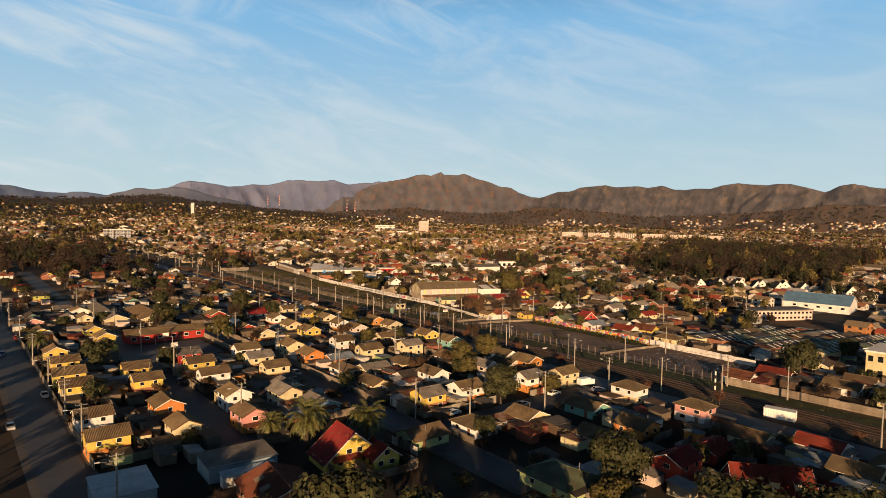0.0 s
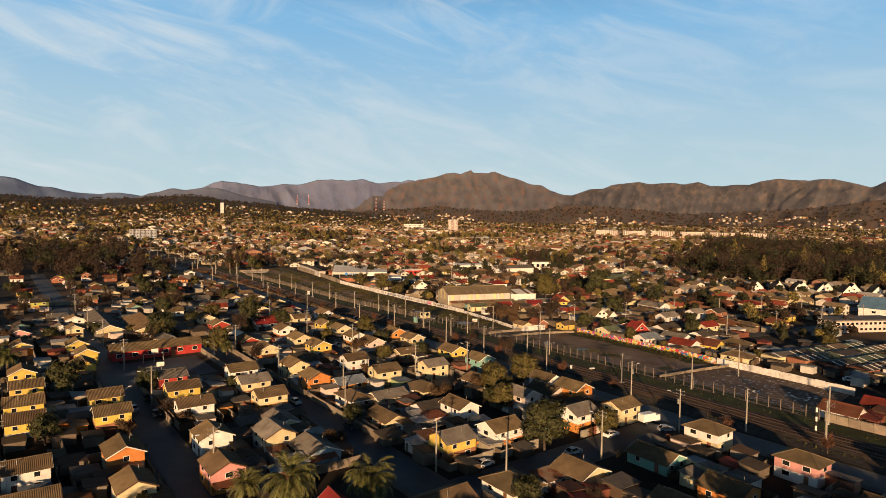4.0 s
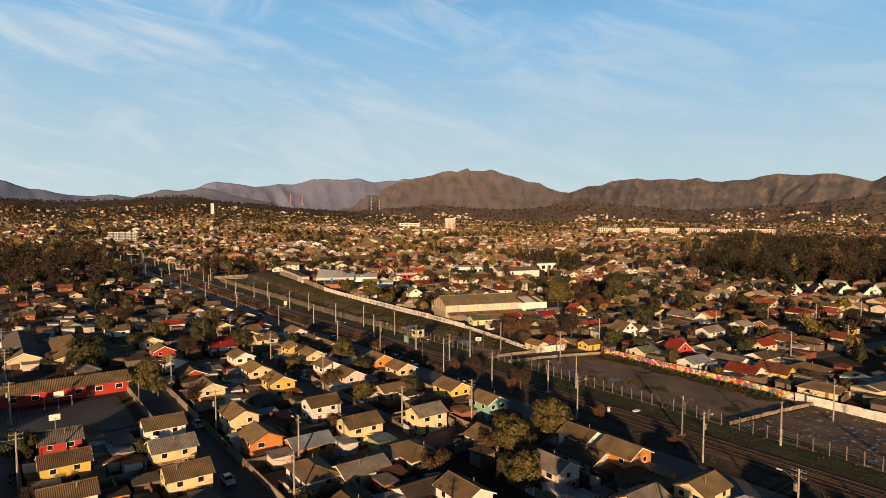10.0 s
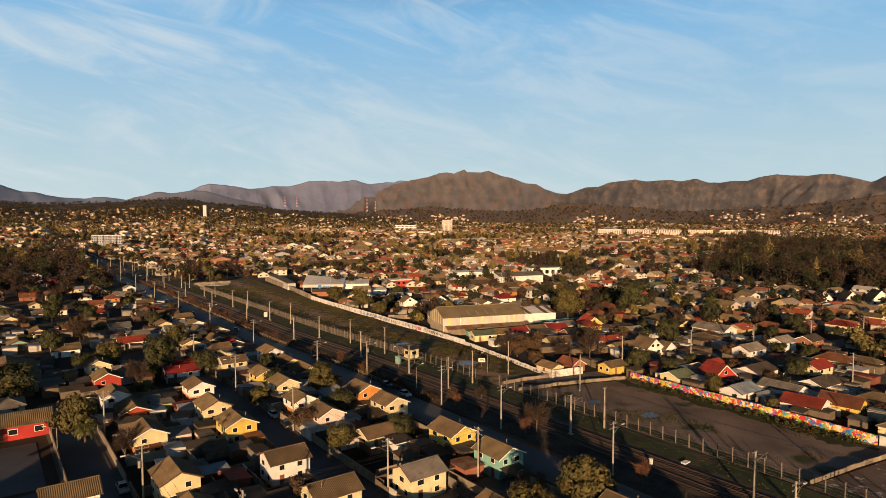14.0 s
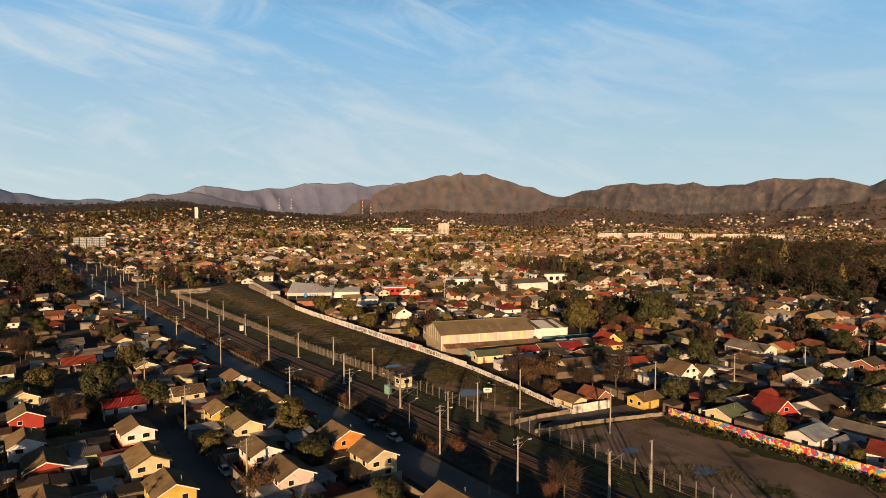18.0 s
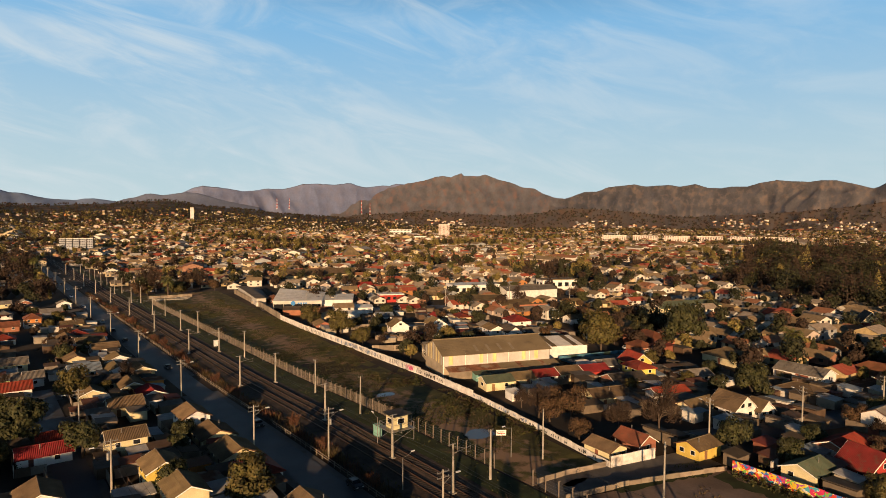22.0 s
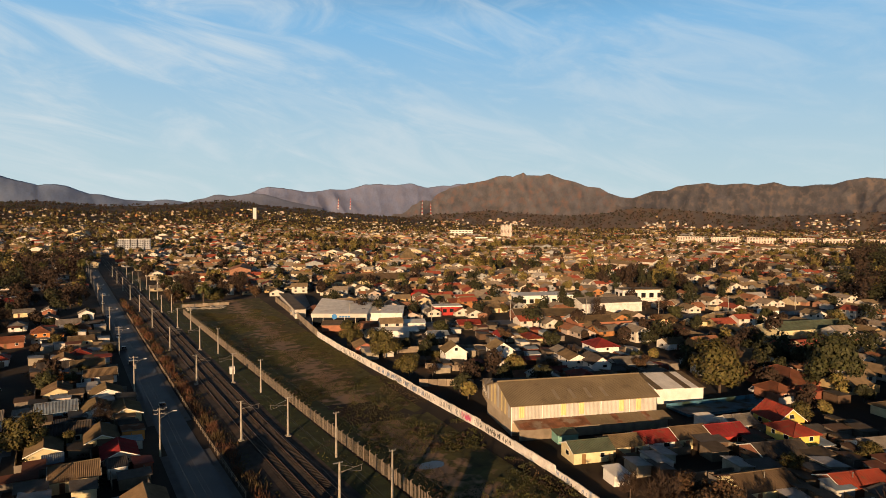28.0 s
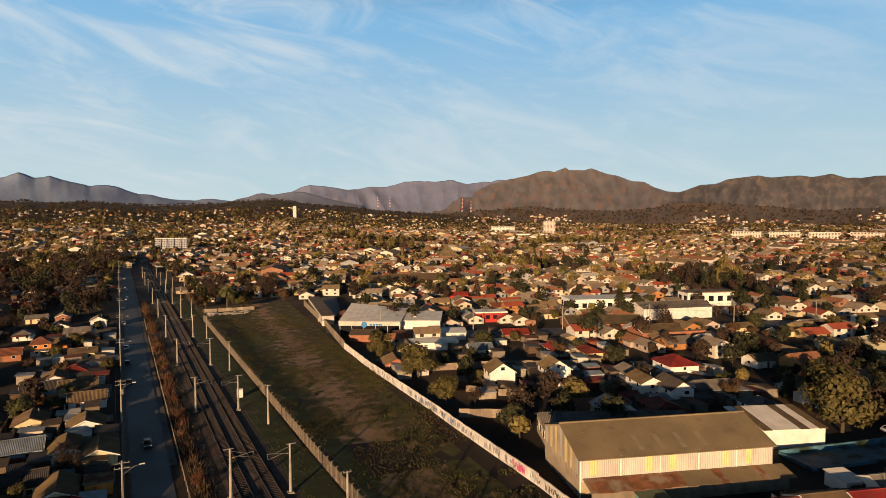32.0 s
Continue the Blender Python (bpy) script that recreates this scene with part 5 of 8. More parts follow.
def car(x, y, turn, tone):
    t = thing("car", pose(x, y, ground_z(x, y) + 0.12, 0, 0, turn), f"{tone} small car parked or driving in the street", "car", "cars in the streets")
    IN_METRES.add(t.name)
    b = part("body", shared(("car_body", tone), car_body, [M_CARS[tone]]), t)
    part("glazing", shared(("car_glass",), car_glass, [M_GLASS]), t)
    for s in (-1, 1):
        part("headlight", shared(("headlight",), headlight, [M_LAMP]), b, pose(s * 0.6, -2.1, 0.7))
        for yy in (-1.3, 1.3):
            w = part("wheel", shared(("tyre",), tyre, [M_RUBBER]), t, pose(s * 0.78, yy, 0.32))
            part("rim", shared(("rim",), rim, [M_STEEL]), w)


# ---------- the large buildings ----------
def ribbed_sheet(g, a, b, z0, z1, rib, depth, mi=0):
    """A standing corrugated sheet between two points of the plan."""
    a, b = Vector((*a, 0)), Vector((*b, 0))
    L = (b - a).length
    n = max(4, int(L / rib) * 2)
    d = (b - a).normalized()
    out = Vector((d.y, -d.x, 0))
    k = len(g.v)
    for i in range(n + 1):
        p = a + (b - a) * i / n + out * (depth if i % 2 else 0)
        g.v += [(p.x, p.y, z0), (p.x, p.y, z1)]
    for i in range(n):
        q = k + 2 * i
        g.f.append((q, q + 2, q + 3, q + 1))
        g.m.append(mi)


def warehouse():
    w, d, eave, ridge = 30.6, 15.0, 5.9, 8.35
    t = thing("warehouse", pose(69.4, 74.1, ground_z(67, 72), 0, 0, -18), "large beige warehouse clad in corrugated sheet with a wide brown roof", "warehouse")
    g = Geo()
    g.box(-w / 2, w / 2, -d / 2, d / 2, -0.6, 2.5)
    part("plinth", g.mesh("plinth", [M_BEIGE]), t, None, "beige rendered lower wall")
    # cladding above the plinth, bay by bay, with yellowed light strips
    bays = 5
    for i in range(bays):
        x0, x1 = -w / 2 + w * i / bays, -w / 2 + w * (i + 1) / bays
        g = Geo()
        ribbed_sheet(g, (x0 + 0.1, -d / 2 - 0.05), (x1 - 0.1, -d / 2 - 0.05), 2.4, eave, 0.28, 0.05)
        part("cladding", g.mesh("cladding", [M_SHEET]), t)
        g = Geo()
        c = x0 + (x1 - x0) * (0.72 if i % 2 else 0.33)
        ribbed_sheet(g, (c - 0.55, -d / 2 - 0.12), (c + 0.55, -d / 2 - 0.12), 3.3, eave - 0.15, 0.28, 0.05)
        part("light_strip", g.mesh("light_strip", [M_SHEETY]), t, None, "yellowed translucent sheet")
        g = Geo()
        g.box(x0 - 0.08, x0 + 0.08, -d / 2 - 0.16, -d / 2 - 0.02, 0, eave)
        part("column", g.mesh("column", [M_TRIM]), t)
    for s in (-1, 1):
        g = Geo()
        x = s * (w / 2 + 0.03)
        n = 46
        for i in range(n):
            y0, y1 = -d / 2 + d * i / n, -d / 2 + d * (i + 1) / n
            h0 = eave + (ridge - eave) * (1 - abs(y0) / (d / 2))
            h1 = eave + (ridge - eave) * (1 - abs(y1) / (d / 2))
            o0, o1 = (0.05 * s if i % 2 else 0), (0 if i % 2 else 0.05 * s)
            q = [(x + o0, y0, 2.4), (x + o1, y1, 2.4), (x + o1, y1, h1), (x + o0, y0, h0)]
            g.face(q if s > 0 else q[::-1])
        part("gable_cladding", g.mesh("gable_cladding", [M_BEIGE if s < 0 else M_SHEET]), t)
    for i in range(7):
        y = -d / 2 + d * (i + 0.5) / 7
        h = eave + (ridge - eave) * (1 - abs(y) / (d / 2)) - 0.3
        g = Geo()
        g.box(-w / 2 - 0.12, -w / 2 - 0.1, y - 0.42, y + 0.42, 3.2, h)
        part("light_strip", g.mesh("light_strip", [M_SHEETY if i % 3 else M_SHEET]), t, None, "pale translucent strip in the gable")
    for s in (-1, 1):
        g = Geo()
        n = 220
        k = len(g.v)
        for i in range(n + 1):
            x, h = -w / 2 - 0.4 + (w + 0.8) * i / n, 0.018 * (1 if i % 2 else -1)
            g.v += [(x, s * (d / 2 + 0.45), eave - 0.1 + h), (x, 0, ridge + 0.1 + h)]
        for i in range(n):
            q = k + 2 * i
            g.f.append((q, q + 2, q + 3, q + 1) if s < 0 else (q + 1, q + 3, q + 2, q))
            g.m.append(0)
        g.slab([(-w / 2 - 0.4, s * (d / 2 + 0.45), eave - 0.2), (w / 2 + 0.4, s * (d / 2 + 0.45), eave - 0.2), (w / 2 + 0.4, 0, ridge), (-w / 2 - 0.4, 0, ridge)], 0.1)
        part("roof", g.mesh("roof", [M_WHROOF]), t)
    for i in range(4):
        g = Geo()
        x = -w / 2 + 9.5 + 3.4 * i
        g.slab([(x, -d / 2 + 0.6, eave + 0.34), (x + 0.7, -d / 2 + 0.6, eave + 0.34), (x + 0.7, -d / 4, eave + 1.38), (x, -d / 4, eave + 1.38)], 0.03)
        part("roof_light", g.mesh("roof_light", [M_ROOFLIGHT]), t)
    g = Geo()
    g.tube((-w / 2 - 0.4, 0, ridge + 0.14), (w / 2 + 0.4, 0, ridge + 0.14), 0.16, 0.16, 8)
    part("ridge_cap", g.mesh("ridge_cap", [M_WHROOF]), t)
    # lean-to along the front
    lean = thing("lean_to", pose(69.4, 74.1, ground_z(67, 72), 0, 0, -18), "low lean-to with rusty and grey sheets beside the warehouse", "shed")
    for i in range(24):
        x0 = -w / 2 + 0.3 + 1.32 * i
        g = Geo()
        k = 0.10 * ((i * 7) % 3)
        g.slab([(x0, -d / 2 - 3.4 - k, 2.2), (x0 + 1.28, -d / 2 - 3.4 - k, 2.2), (x0 + 1.28, -d / 2 - 0.2, 2.95), (x0, -d / 2 - 0.2, 2.95)], 0.05)
        part("sheet", g.mesh("sheet", [M_RUST if i < 10 or i % 5 == 0 else M_WHROOF]), lean)
    g = Geo()
    g.box(-w / 2 + 0.5, w / 2 + 0.5, -d / 2 - 3.1, -d / 2 - 2.95, 0, 2.15)
    part("wall", g.mesh("wall", [M_WALLP]), lean)
    # long low shed behind
    b = thing("shed", pose(74.6, 89.2, ground_z(70, 88), 0, 0, -26), "long low shed behind the warehouse with a worn grey roof", "shed")
    g = Geo()
    g.box(-13, 13, -4, 4, -0.5, 3.2)
    part("wall", g.mesh("wall", [M_BEIGE]), b)
    g = Geo()
    ribbed_roof(g, 8.0, 26.0, 3.2, 4.7)
    part("roof", g.mesh("roof", [ROOF["zinc"]]), b, pose(0, 0, 0, 0, 0, 90))
    for i in range(5):
        window(b, pose(-13, -3 + i * 1.5, 1.0, 0, 0, -90), 0.9, 1.4)
    # white-roofed hall beside it
    c = thing("hall", pose(98.6, 73.6, ground_z(97, 72), 0, 0, -22), "low white hall with dark strips across its pale roof", "hall")
    g = Geo()
    g.box(-6.5, 6.5, -4.5, 4.5, -0.5, 3.4)
    part("wall", g.mesh("wall", [WALL["white"]]), c)
    for i in range(8):
        g = Geo()
        x0 = -6.8 + 1.7 * i
        g.slab([(x0, -4.9, 3.5), (x0 + 1.66, -4.9, 3.5), (x0 + 1.66, 4.9, 4.7), (x0, 4.9, 4.7)], 0.08)
        part("roof_panel", g.mesh("roof_panel", [ROOF["tan"] if i in (1, 5, 7) else M_WHITEROOF]), c)
    # swimming pool
    p = thing("swimming_pool", pose(102.5, 62.0, ground_z(101, 60), 0, 0, -13), "empty blue-painted swimming pool behind a low blue wall", "pool")
    for n, (x0, x1, y0, y1, z0, z1) in dict(basin=(-11.5, 11.5, -3.2, 3.2, 0.05, 0.12), rim_a=(-11.8, 11.8, 3.2, 3.5, 0, 0.9), rim_b=(-11.8, 11.8, -3.5, -3.2, 0, 0.5), rim_c=(-11.8, -11.5, -3.2, 3.2, 0, 0.6), rim_d=(11.5, 11.8, -3.2, 3.2, 0, 0.6)).items():
        g = Geo()
        g.box(x0, x1, y0, y1, z0, z1)
        part("basin" if n == "basin" else "rim", g.mesh("rim", [M_POOL]), p)


warehouse()


def store():
    z = ground_z(74, 209)
    t = thing("store", pose(70.8, 202.8, z, 0, 0, -30), "white-roofed building store with a blue sign on its front", "store")
    g = Geo()
    g.box(-10.4, 10.4, 0.0, 24, -0.5, 4.5)
    part("wall", g.mesh("wall", [M_SHEET]), t)
    g = Geo()
    g.box(10.4, 24, 4, 20, -0.5, 4.4)
    part("side_wing", g.mesh("side_wing", [WALL["white"]]), t, None, "lower white side wing")
    for i in range(10):
        g = Geo()
        x0 = -10.8 + 2.16 * i
        g.slab([(x0, -0.5, 4.7), (x0 + 2.12, -0.5, 4.7), (x0 + 2.12, 24.4, 7.4 - 0.2 * i), (x0, 24.4, 7.6 - 0.2 * i)], 0.1)
        part("roof_panel", g.mesh("roof_panel", [M_WHITEROOF]), t)
    for i in range(6):
        g = Geo()
        x0 = 10.5 + 2.3 * i
        g.slab([(x0, 3.4, 4.5), (x0 + 2.25, 3.4, 4.5), (x0 + 2.25, 20.4, 5.2), (x0, 20.4, 5.2)], 0.1)
        part("roof_panel", g.mesh("roof_panel", [M_WHITEROOF]), t)
    # dark glazing widened over the whole front to stand for its shade too
    for i in range(5):
        g = Geo()
        g.box(-10.2 + 4.1 * i, -6.3 + 4.1 * i, -0.12, -0.02, 0.1, 3.3)
        part("shopfront", g.mesh("shopfront", [M_GLASS]), t, None, "dark glazed shopfront")
    g = Geo()
    g.box(-10.6, 10.6, -0.75, -0.55, 3.35, 4.85)
    part("fascia", g.mesh("fascia", [M_SHEET]), t)
    g = Geo()
    g.tube((-1.8, -0.92, 3.75), (-1.8, -0.76, 3.75), 1.0, 1.0, 20)
    part("sign_disc", g.mesh("sign_disc", [M_SIGNBLUE]), t, None, "round blue sign")
    for k in range(4):
        g = Geo()
        g.box(0.1 + 1.1 * k, 0.95 + 1.1 * k, -0.86, -0.76, 3.45, 4.05)
        part("sign_bar", g.mesh("sign_bar", [M_SIGNBLUE]), t)
    # long pale annex to the west
    a = thing("annex", pose(68.2, 252, ground_z(67, 252), 0, 0, -10), "long pale corrugated yard wall and annex", "building")
    g = Geo()
    g.box(-2.2, 2.2, -24, 30, -0.5, 3.6)
    part("wall", g.mesh("wall", [M_SHEET]), a)
    g = Geo()
    g.slab([(-2.5, -24.3, 3.65), (2.5, -24.3, 3.65), (2.5, 30.3, 4.1), (-2.5, 30.3, 4.1)], 0.1)
    part("roof", g.mesh("roof", [ROOF["tan"]]), a)
    # low buildings in front of it
    for x, y, turn, w, l, h, wall, roof in ((66.5, 196.5, -25, 9, 8, 2.3, "brick", ROOF["tan"]), (82, 189, -25, 16, 4, 2.2, "brick", ROOF["clay"]), (92, 186, -25, 12, 7, 2.3, "white", M_WHITEROOF), (80, 173, -18, 15, 5, 2.4, "white", M_WHITEROOF)):
        b = thing("low_annex", pose(x, y, ground_z(x, y), 0, 0, turn), "low flat-roofed building in front of the store", "building", "low buildings by the store")
        g = Geo()
        g.box(-w / 2, w / 2, -l / 2, l / 2, -0.4, h)
        part("wall", g.mesh("wall", [WALL[wall]]), b)
        g = Geo()
        g.slab([(-w / 2 - 0.3, -l / 2 - 0.3, h + 0.05), (w / 2 + 0.3, -l / 2 - 0.3, h + 0.05), (w / 2 + 0.3, l / 2 + 0.3, h + 0.5), (-w / 2 - 0.3, l / 2 + 0.3, h + 0.5)], 0.1)
        part("roof", g.mesh("roof", [roof]), b)


store()


def block(name, x, y, turn, w, d, h, wall, label, storeys, bays, roof=None, cat="building", base=None, cap=True):
    """A flat-roofed block with a window for every bay of its two near sides."""
    z = ground_z(x, y) if base is None else base
    t = thing(name, pose(x, y, z, 0, 0, turn), label, cat, "large buildings")
    g = Geo()
    g.box(-w / 2, w / 2, -d / 2, d / 2, -8.0, h)
    part("wall", g.mesh("wall", [WALL[wall]]), t)
    g = Geo()
    g.box(-w / 2 - 0.3, w / 2 + 0.3, -d / 2 - 0.3, d / 2 + 0.3, h, h + 0.45)
    part("roof", g.mesh("roof", [roof or M_TRIM]), t)
    fh = h / storeys
    key = ("block_window", round(w / bays, 1), round(fh, 1))
    me = shared(key, lambda g: g.box(-w / bays * 0.27, w / bays * 0.27, -0.06, 0.02, fh * 0.36, fh * 0.76), [M_GLASS])
    for s in range(storeys if name != "water_tower" else 0):
        for i in range(bays):
            part("window", me, t, pose(-w / 2 + w * (i + 0.5) / bays, -d / 2, s * fh))
        nb = max(1, round(bays * d / w))
        for i in range(nb):
            part("window", me, t, pose(-w / 2, -d / 2 + d * (i + 0.5) / nb, s * fh, 0, 0, -90))
    return t


# landmarks of the town
for k in range(5):
    block("apartment_block", 33 + 6.4 * k, 731 - 1.2 * k, -12, 5.6, 7, 9.6, "grey", "pale grey five-storey apartment block with rows of windows", 5, 3, base=7.4)
block("apartment_tower", 693, 917, -38, 21, 16, 22, "pinkwhite", "pale twelve-storey tower above the town", 10, 8, base=7)
block("white_hall", 640, 991, -33, 44, 16, 8, "white", "long white hall on the edge of the centre", 2, 16, base=10)
block("white_hall", 602, 859, -33, 56, 18, 5.5, "white", "long low white store in the centre", 1, 12, base=3)
for k in range(6):
    a = radians(52.2 + 2.6 * k)
    block("apartment_block", 1130 * math.sin(a) - 40, 1130 * math.cos(a) - 60, -62, 40, 10, 8.0, "pinkwhite", "row of pale four-storey flats before the hills", 4, 10, base=5)
block("school", 69.0, -121.0, 4, 15, 9, 7.6, "cream", "cream school building with rows of square windows", 2, 7)
block("office", 148.8, -57.6, -27, 27, 9, 4.2, "pinkwhite", "long pale two-storey office with a pale flat roof", 2, 14, ROOF["zinc"])
block("water_tower", 364, 1460, 0, 6.5, 6.5, 21, "white", "slim white water tower on the wooded hill", 6, 1, base=42)
block("shop", 122.1, 207.5, -20, 12, 7, 3.6, "red", "red-fronted shop beside the avenue", 1, 4)
block("shop", 177.2, 209.6, -20, 26, 14, 5.0, "white", "white hall with a blue trim near the street", 1, 7, M_WHITEROOF)
block("shop", 230.5, 196.6, -20, 22, 9, 6.0, "white", "white flat-roofed hall among bungalows", 1, 5, ROOF["tan"])


def big_gable(name, x, y, turn, w, l, eave, ridge, wall, roof, label):
    t = thing(name, pose(x, y, ground_z(x, y), 0, 0, turn), label, "hall", "halls")
    g = Geo()
    gable_walls(g, w, l, eave, ridge)
    part("wall", g.mesh("wall", [wall]), t)
    g = Geo()
    ribbed_roof(g, w, l, eave, ridge, 0.5, 0.5)
    part("roof", g.mesh("roof", [roof]), t)
    g = Geo()
    ridge_cap(g, l, ridge)
    part("ridge_cap", g.mesh("ridge_cap", [roof]), t)
    g = Geo()
    bargeboard(g, w, l, eave, ridge, 0.5)
    part("bargeboard", g.mesh("bargeboard", [M_TRIM]), t)
    for i in range(int(l / 5)):
        window(t, pose(-w / 2, -l / 2 + 2.5 + 5 * i, eave * 0.45, 0, 0, -90), 1.6, 1.1)


big_gable("sports_hall", 197.2, -56.5, 8, 18.6, 28, 4.0, 7.7, WALL["white"], M_BLUEROOF, "large hall with a wide blue-grey roof and white walls")
big_gable("school_hall", -82.5, 101, 0, 7.5, 40, 2.6, 4.2, WALL["cream"], ROOF["zinc"], "long school wing with a grey sheet roof")
big_gable("school_hall", -69.5, 88, 0, 12, 28, 2.6, 4.4, WALL["cream"], ROOF["tan"], "broad school wing with a brown sheet roof")
HOUSES += [(-82.5, 83 + 6 * k) for k in range(7)] + [(-69.5, 76 + 6 * k) for k in range(5)]
big_gable("market_hall", 142.1, 333.6, -98, 19, 52, 3.6, 6.8, WALL["cream"], ROOF["tan"], "open market hall with a broad tan roof")
big_gable("hall", 150.5, 176.0, -116, 15, 27, 2.6, 4.4, WALL["brick"], ROOF["tan"], "low market hall with a broad tan sheet roof")
big_gable("hall", 190.7, 181.1, -105, 12, 30, 4.5, 6.2, WALL["white"], ROOF["zinc"], "white hall with a zinc roof")
big_gable("hall", 158.8, 151.9, -105, 10, 26, 2.8, 4.4, WALL["brick"], ROOF["tan"], "low brick hall with a tan roof")
big_gable("hall", 209.4, 101.7, -105, 11, 34, 3.4, 5.2, WALL["cream"], ROOF["green"], "long hall with a dull green roof")


def chapel():
    t = thing("chapel", pose(262, 505, ground_z(262, 505), 0, 0, -20), "chapel with a steep pyramid roof of brown sheet", "chapel")
    g = Geo()
    g.box(-8, 8, -8, 8, -0.5, 4)
    part("wall", g.mesh("wall", [WALL["brick"]]), t)
    g = Geo()
    c = [(-10, -10, 3.8), (10, -10, 3.8), (10, 10, 3.8), (-10, 10, 3.8)]
    for i in range(4):
        g.face([c[i], c[(i + 1) % 4], (0, 0, 13)])
    g.face(c[::-1])
    part("roof", g.mesh("roof", [ROOF["tan"]]), t)


chapel()


def lattice_mast(x, y, h, base):
    t = thing("radio_mast", pose(x, y, base), "slender red and white lattice radio mast on a ridge", "mast", "radio masts")
    for k in range(8):
        z0, z1 = h * k / 8, h * (k + 1) / 8
        r0, r1 = 2.2 * (1 - k / 8.6), 2.2 * (1 - (k + 1) / 8.6)
        g = Geo()
        for i in range(4):
            a, b = math.pi / 2 * i, math.pi / 2 * (i + 1)
            p = lambda ang, r, z: (r * math.cos(ang), r * math.sin(ang), z)
            g.tube(p(a, r0, z0), p(a, r1, z1), 0.28, 0.28, 4)
            g.tube(p(a, r0, z0), p(b, r1, z1), 0.16, 0.16, 4)
        part("section", g.mesh("section", [M_SIGNRED if k % 2 else M_TRIM]), t)


lattice_mast(928, 1657, 46, 50)
lattice_mast(953, 1647, 38, 50)
lattice_mast(690, 1752, 34, 66)
lattice_mast(725, 1742, 34, 66)


def school_low():
    t = thing("schoolhouse", pose(-76.2, 41.0, ground_z(-73, 50), 0, 0, 0), "long low red schoolhouse with a brown roof behind the court", "school")
    g = Geo()
    gable_walls(g, 6.5, 24, 2.8, 4.3)
    part("wall", g.mesh("wall", [WALL["red"]]), t, pose(0, 0, 0, 0, 0, -90))
    g = Geo()
    ribbed_roof(g, 6.5, 24, 2.8, 4.3)
    part("roof", g.mesh("roof", [ROOF["tan"]]), t, pose(0, 0, 0, 0, 0, -90))
    g = Geo()
    bargeboard(g, 6.5, 24, 2.8, 4.3)
    part("bargeboard", g.mesh("bargeboard", [M_WOODTRIM]), t, pose(0, 0, 0, 0, 0, -90))
    for i in range(6):
        window(t, pose(-10 + 4 * i, -3.25, 1.0), 1.5, 1.1)
    part("door", shared(("door",), door_leaf, [M_DOOR]), t, pose(4, -3.25, 0))
    HOUSES.extend([(-85, 41), (-76, 41), (-68, 41)])
    for x, y, r in ((-78.5, 31.6, 180), (-80.5, 13, 0)):
        b = thing("basketball_hoop", pose(x, y, ground_z(x, y), 0, 0, r), "white basketball backboard on a steel post", "basketball hoop", "hoops of the court")
        part("post", shared(("hoop_post",), lambda g: (g.tube((0, 0, 0), (0, 0, 3), 0.08, 0.08, 8), g.tube((0, 0, 3), (0, 0.9, 3.2), 0.06, 0.06, 6)), [M_STEEL]), b)
        part("backboard", shared(("backboard",), lambda g: g.box(-0.9, 0.9, 0.88, 0.94, 2.8, 3.9), [M_TRIM]), b)
        part("ring", shared(("hoop_ring",), lambda g: [g.tube((0.23 * math.cos(k), 1.2 + 0.23 * math.sin(k), 3.0), (0.23 * math.cos(k + 0.63), 1.2 + 0.23 * math.sin(k + 0.63), 3.0), 0.02, 0.02, 4) for k in (0, 0.63, 1.26, 1.88, 2.51, 3.14, 3.77, 4.4, 5.03, 5.65)], [M_SIGNRED]), b)
    g = Geo()
    for x in (-2.5, 2.5):
        g.tube((x, 0, 0), (x, 0, 2.2), 0.05, 0.05, 6)
    g.tube((-2.5, 0, 2.2), (2.5, 0, 2.2), 0.05, 0.05, 6)
    solid("goal", g, [M_TRIM], "white steel football goal on the court", "goal", m=pose(-78.5, 32.5, ground_z(-76, 41)))


school_low()


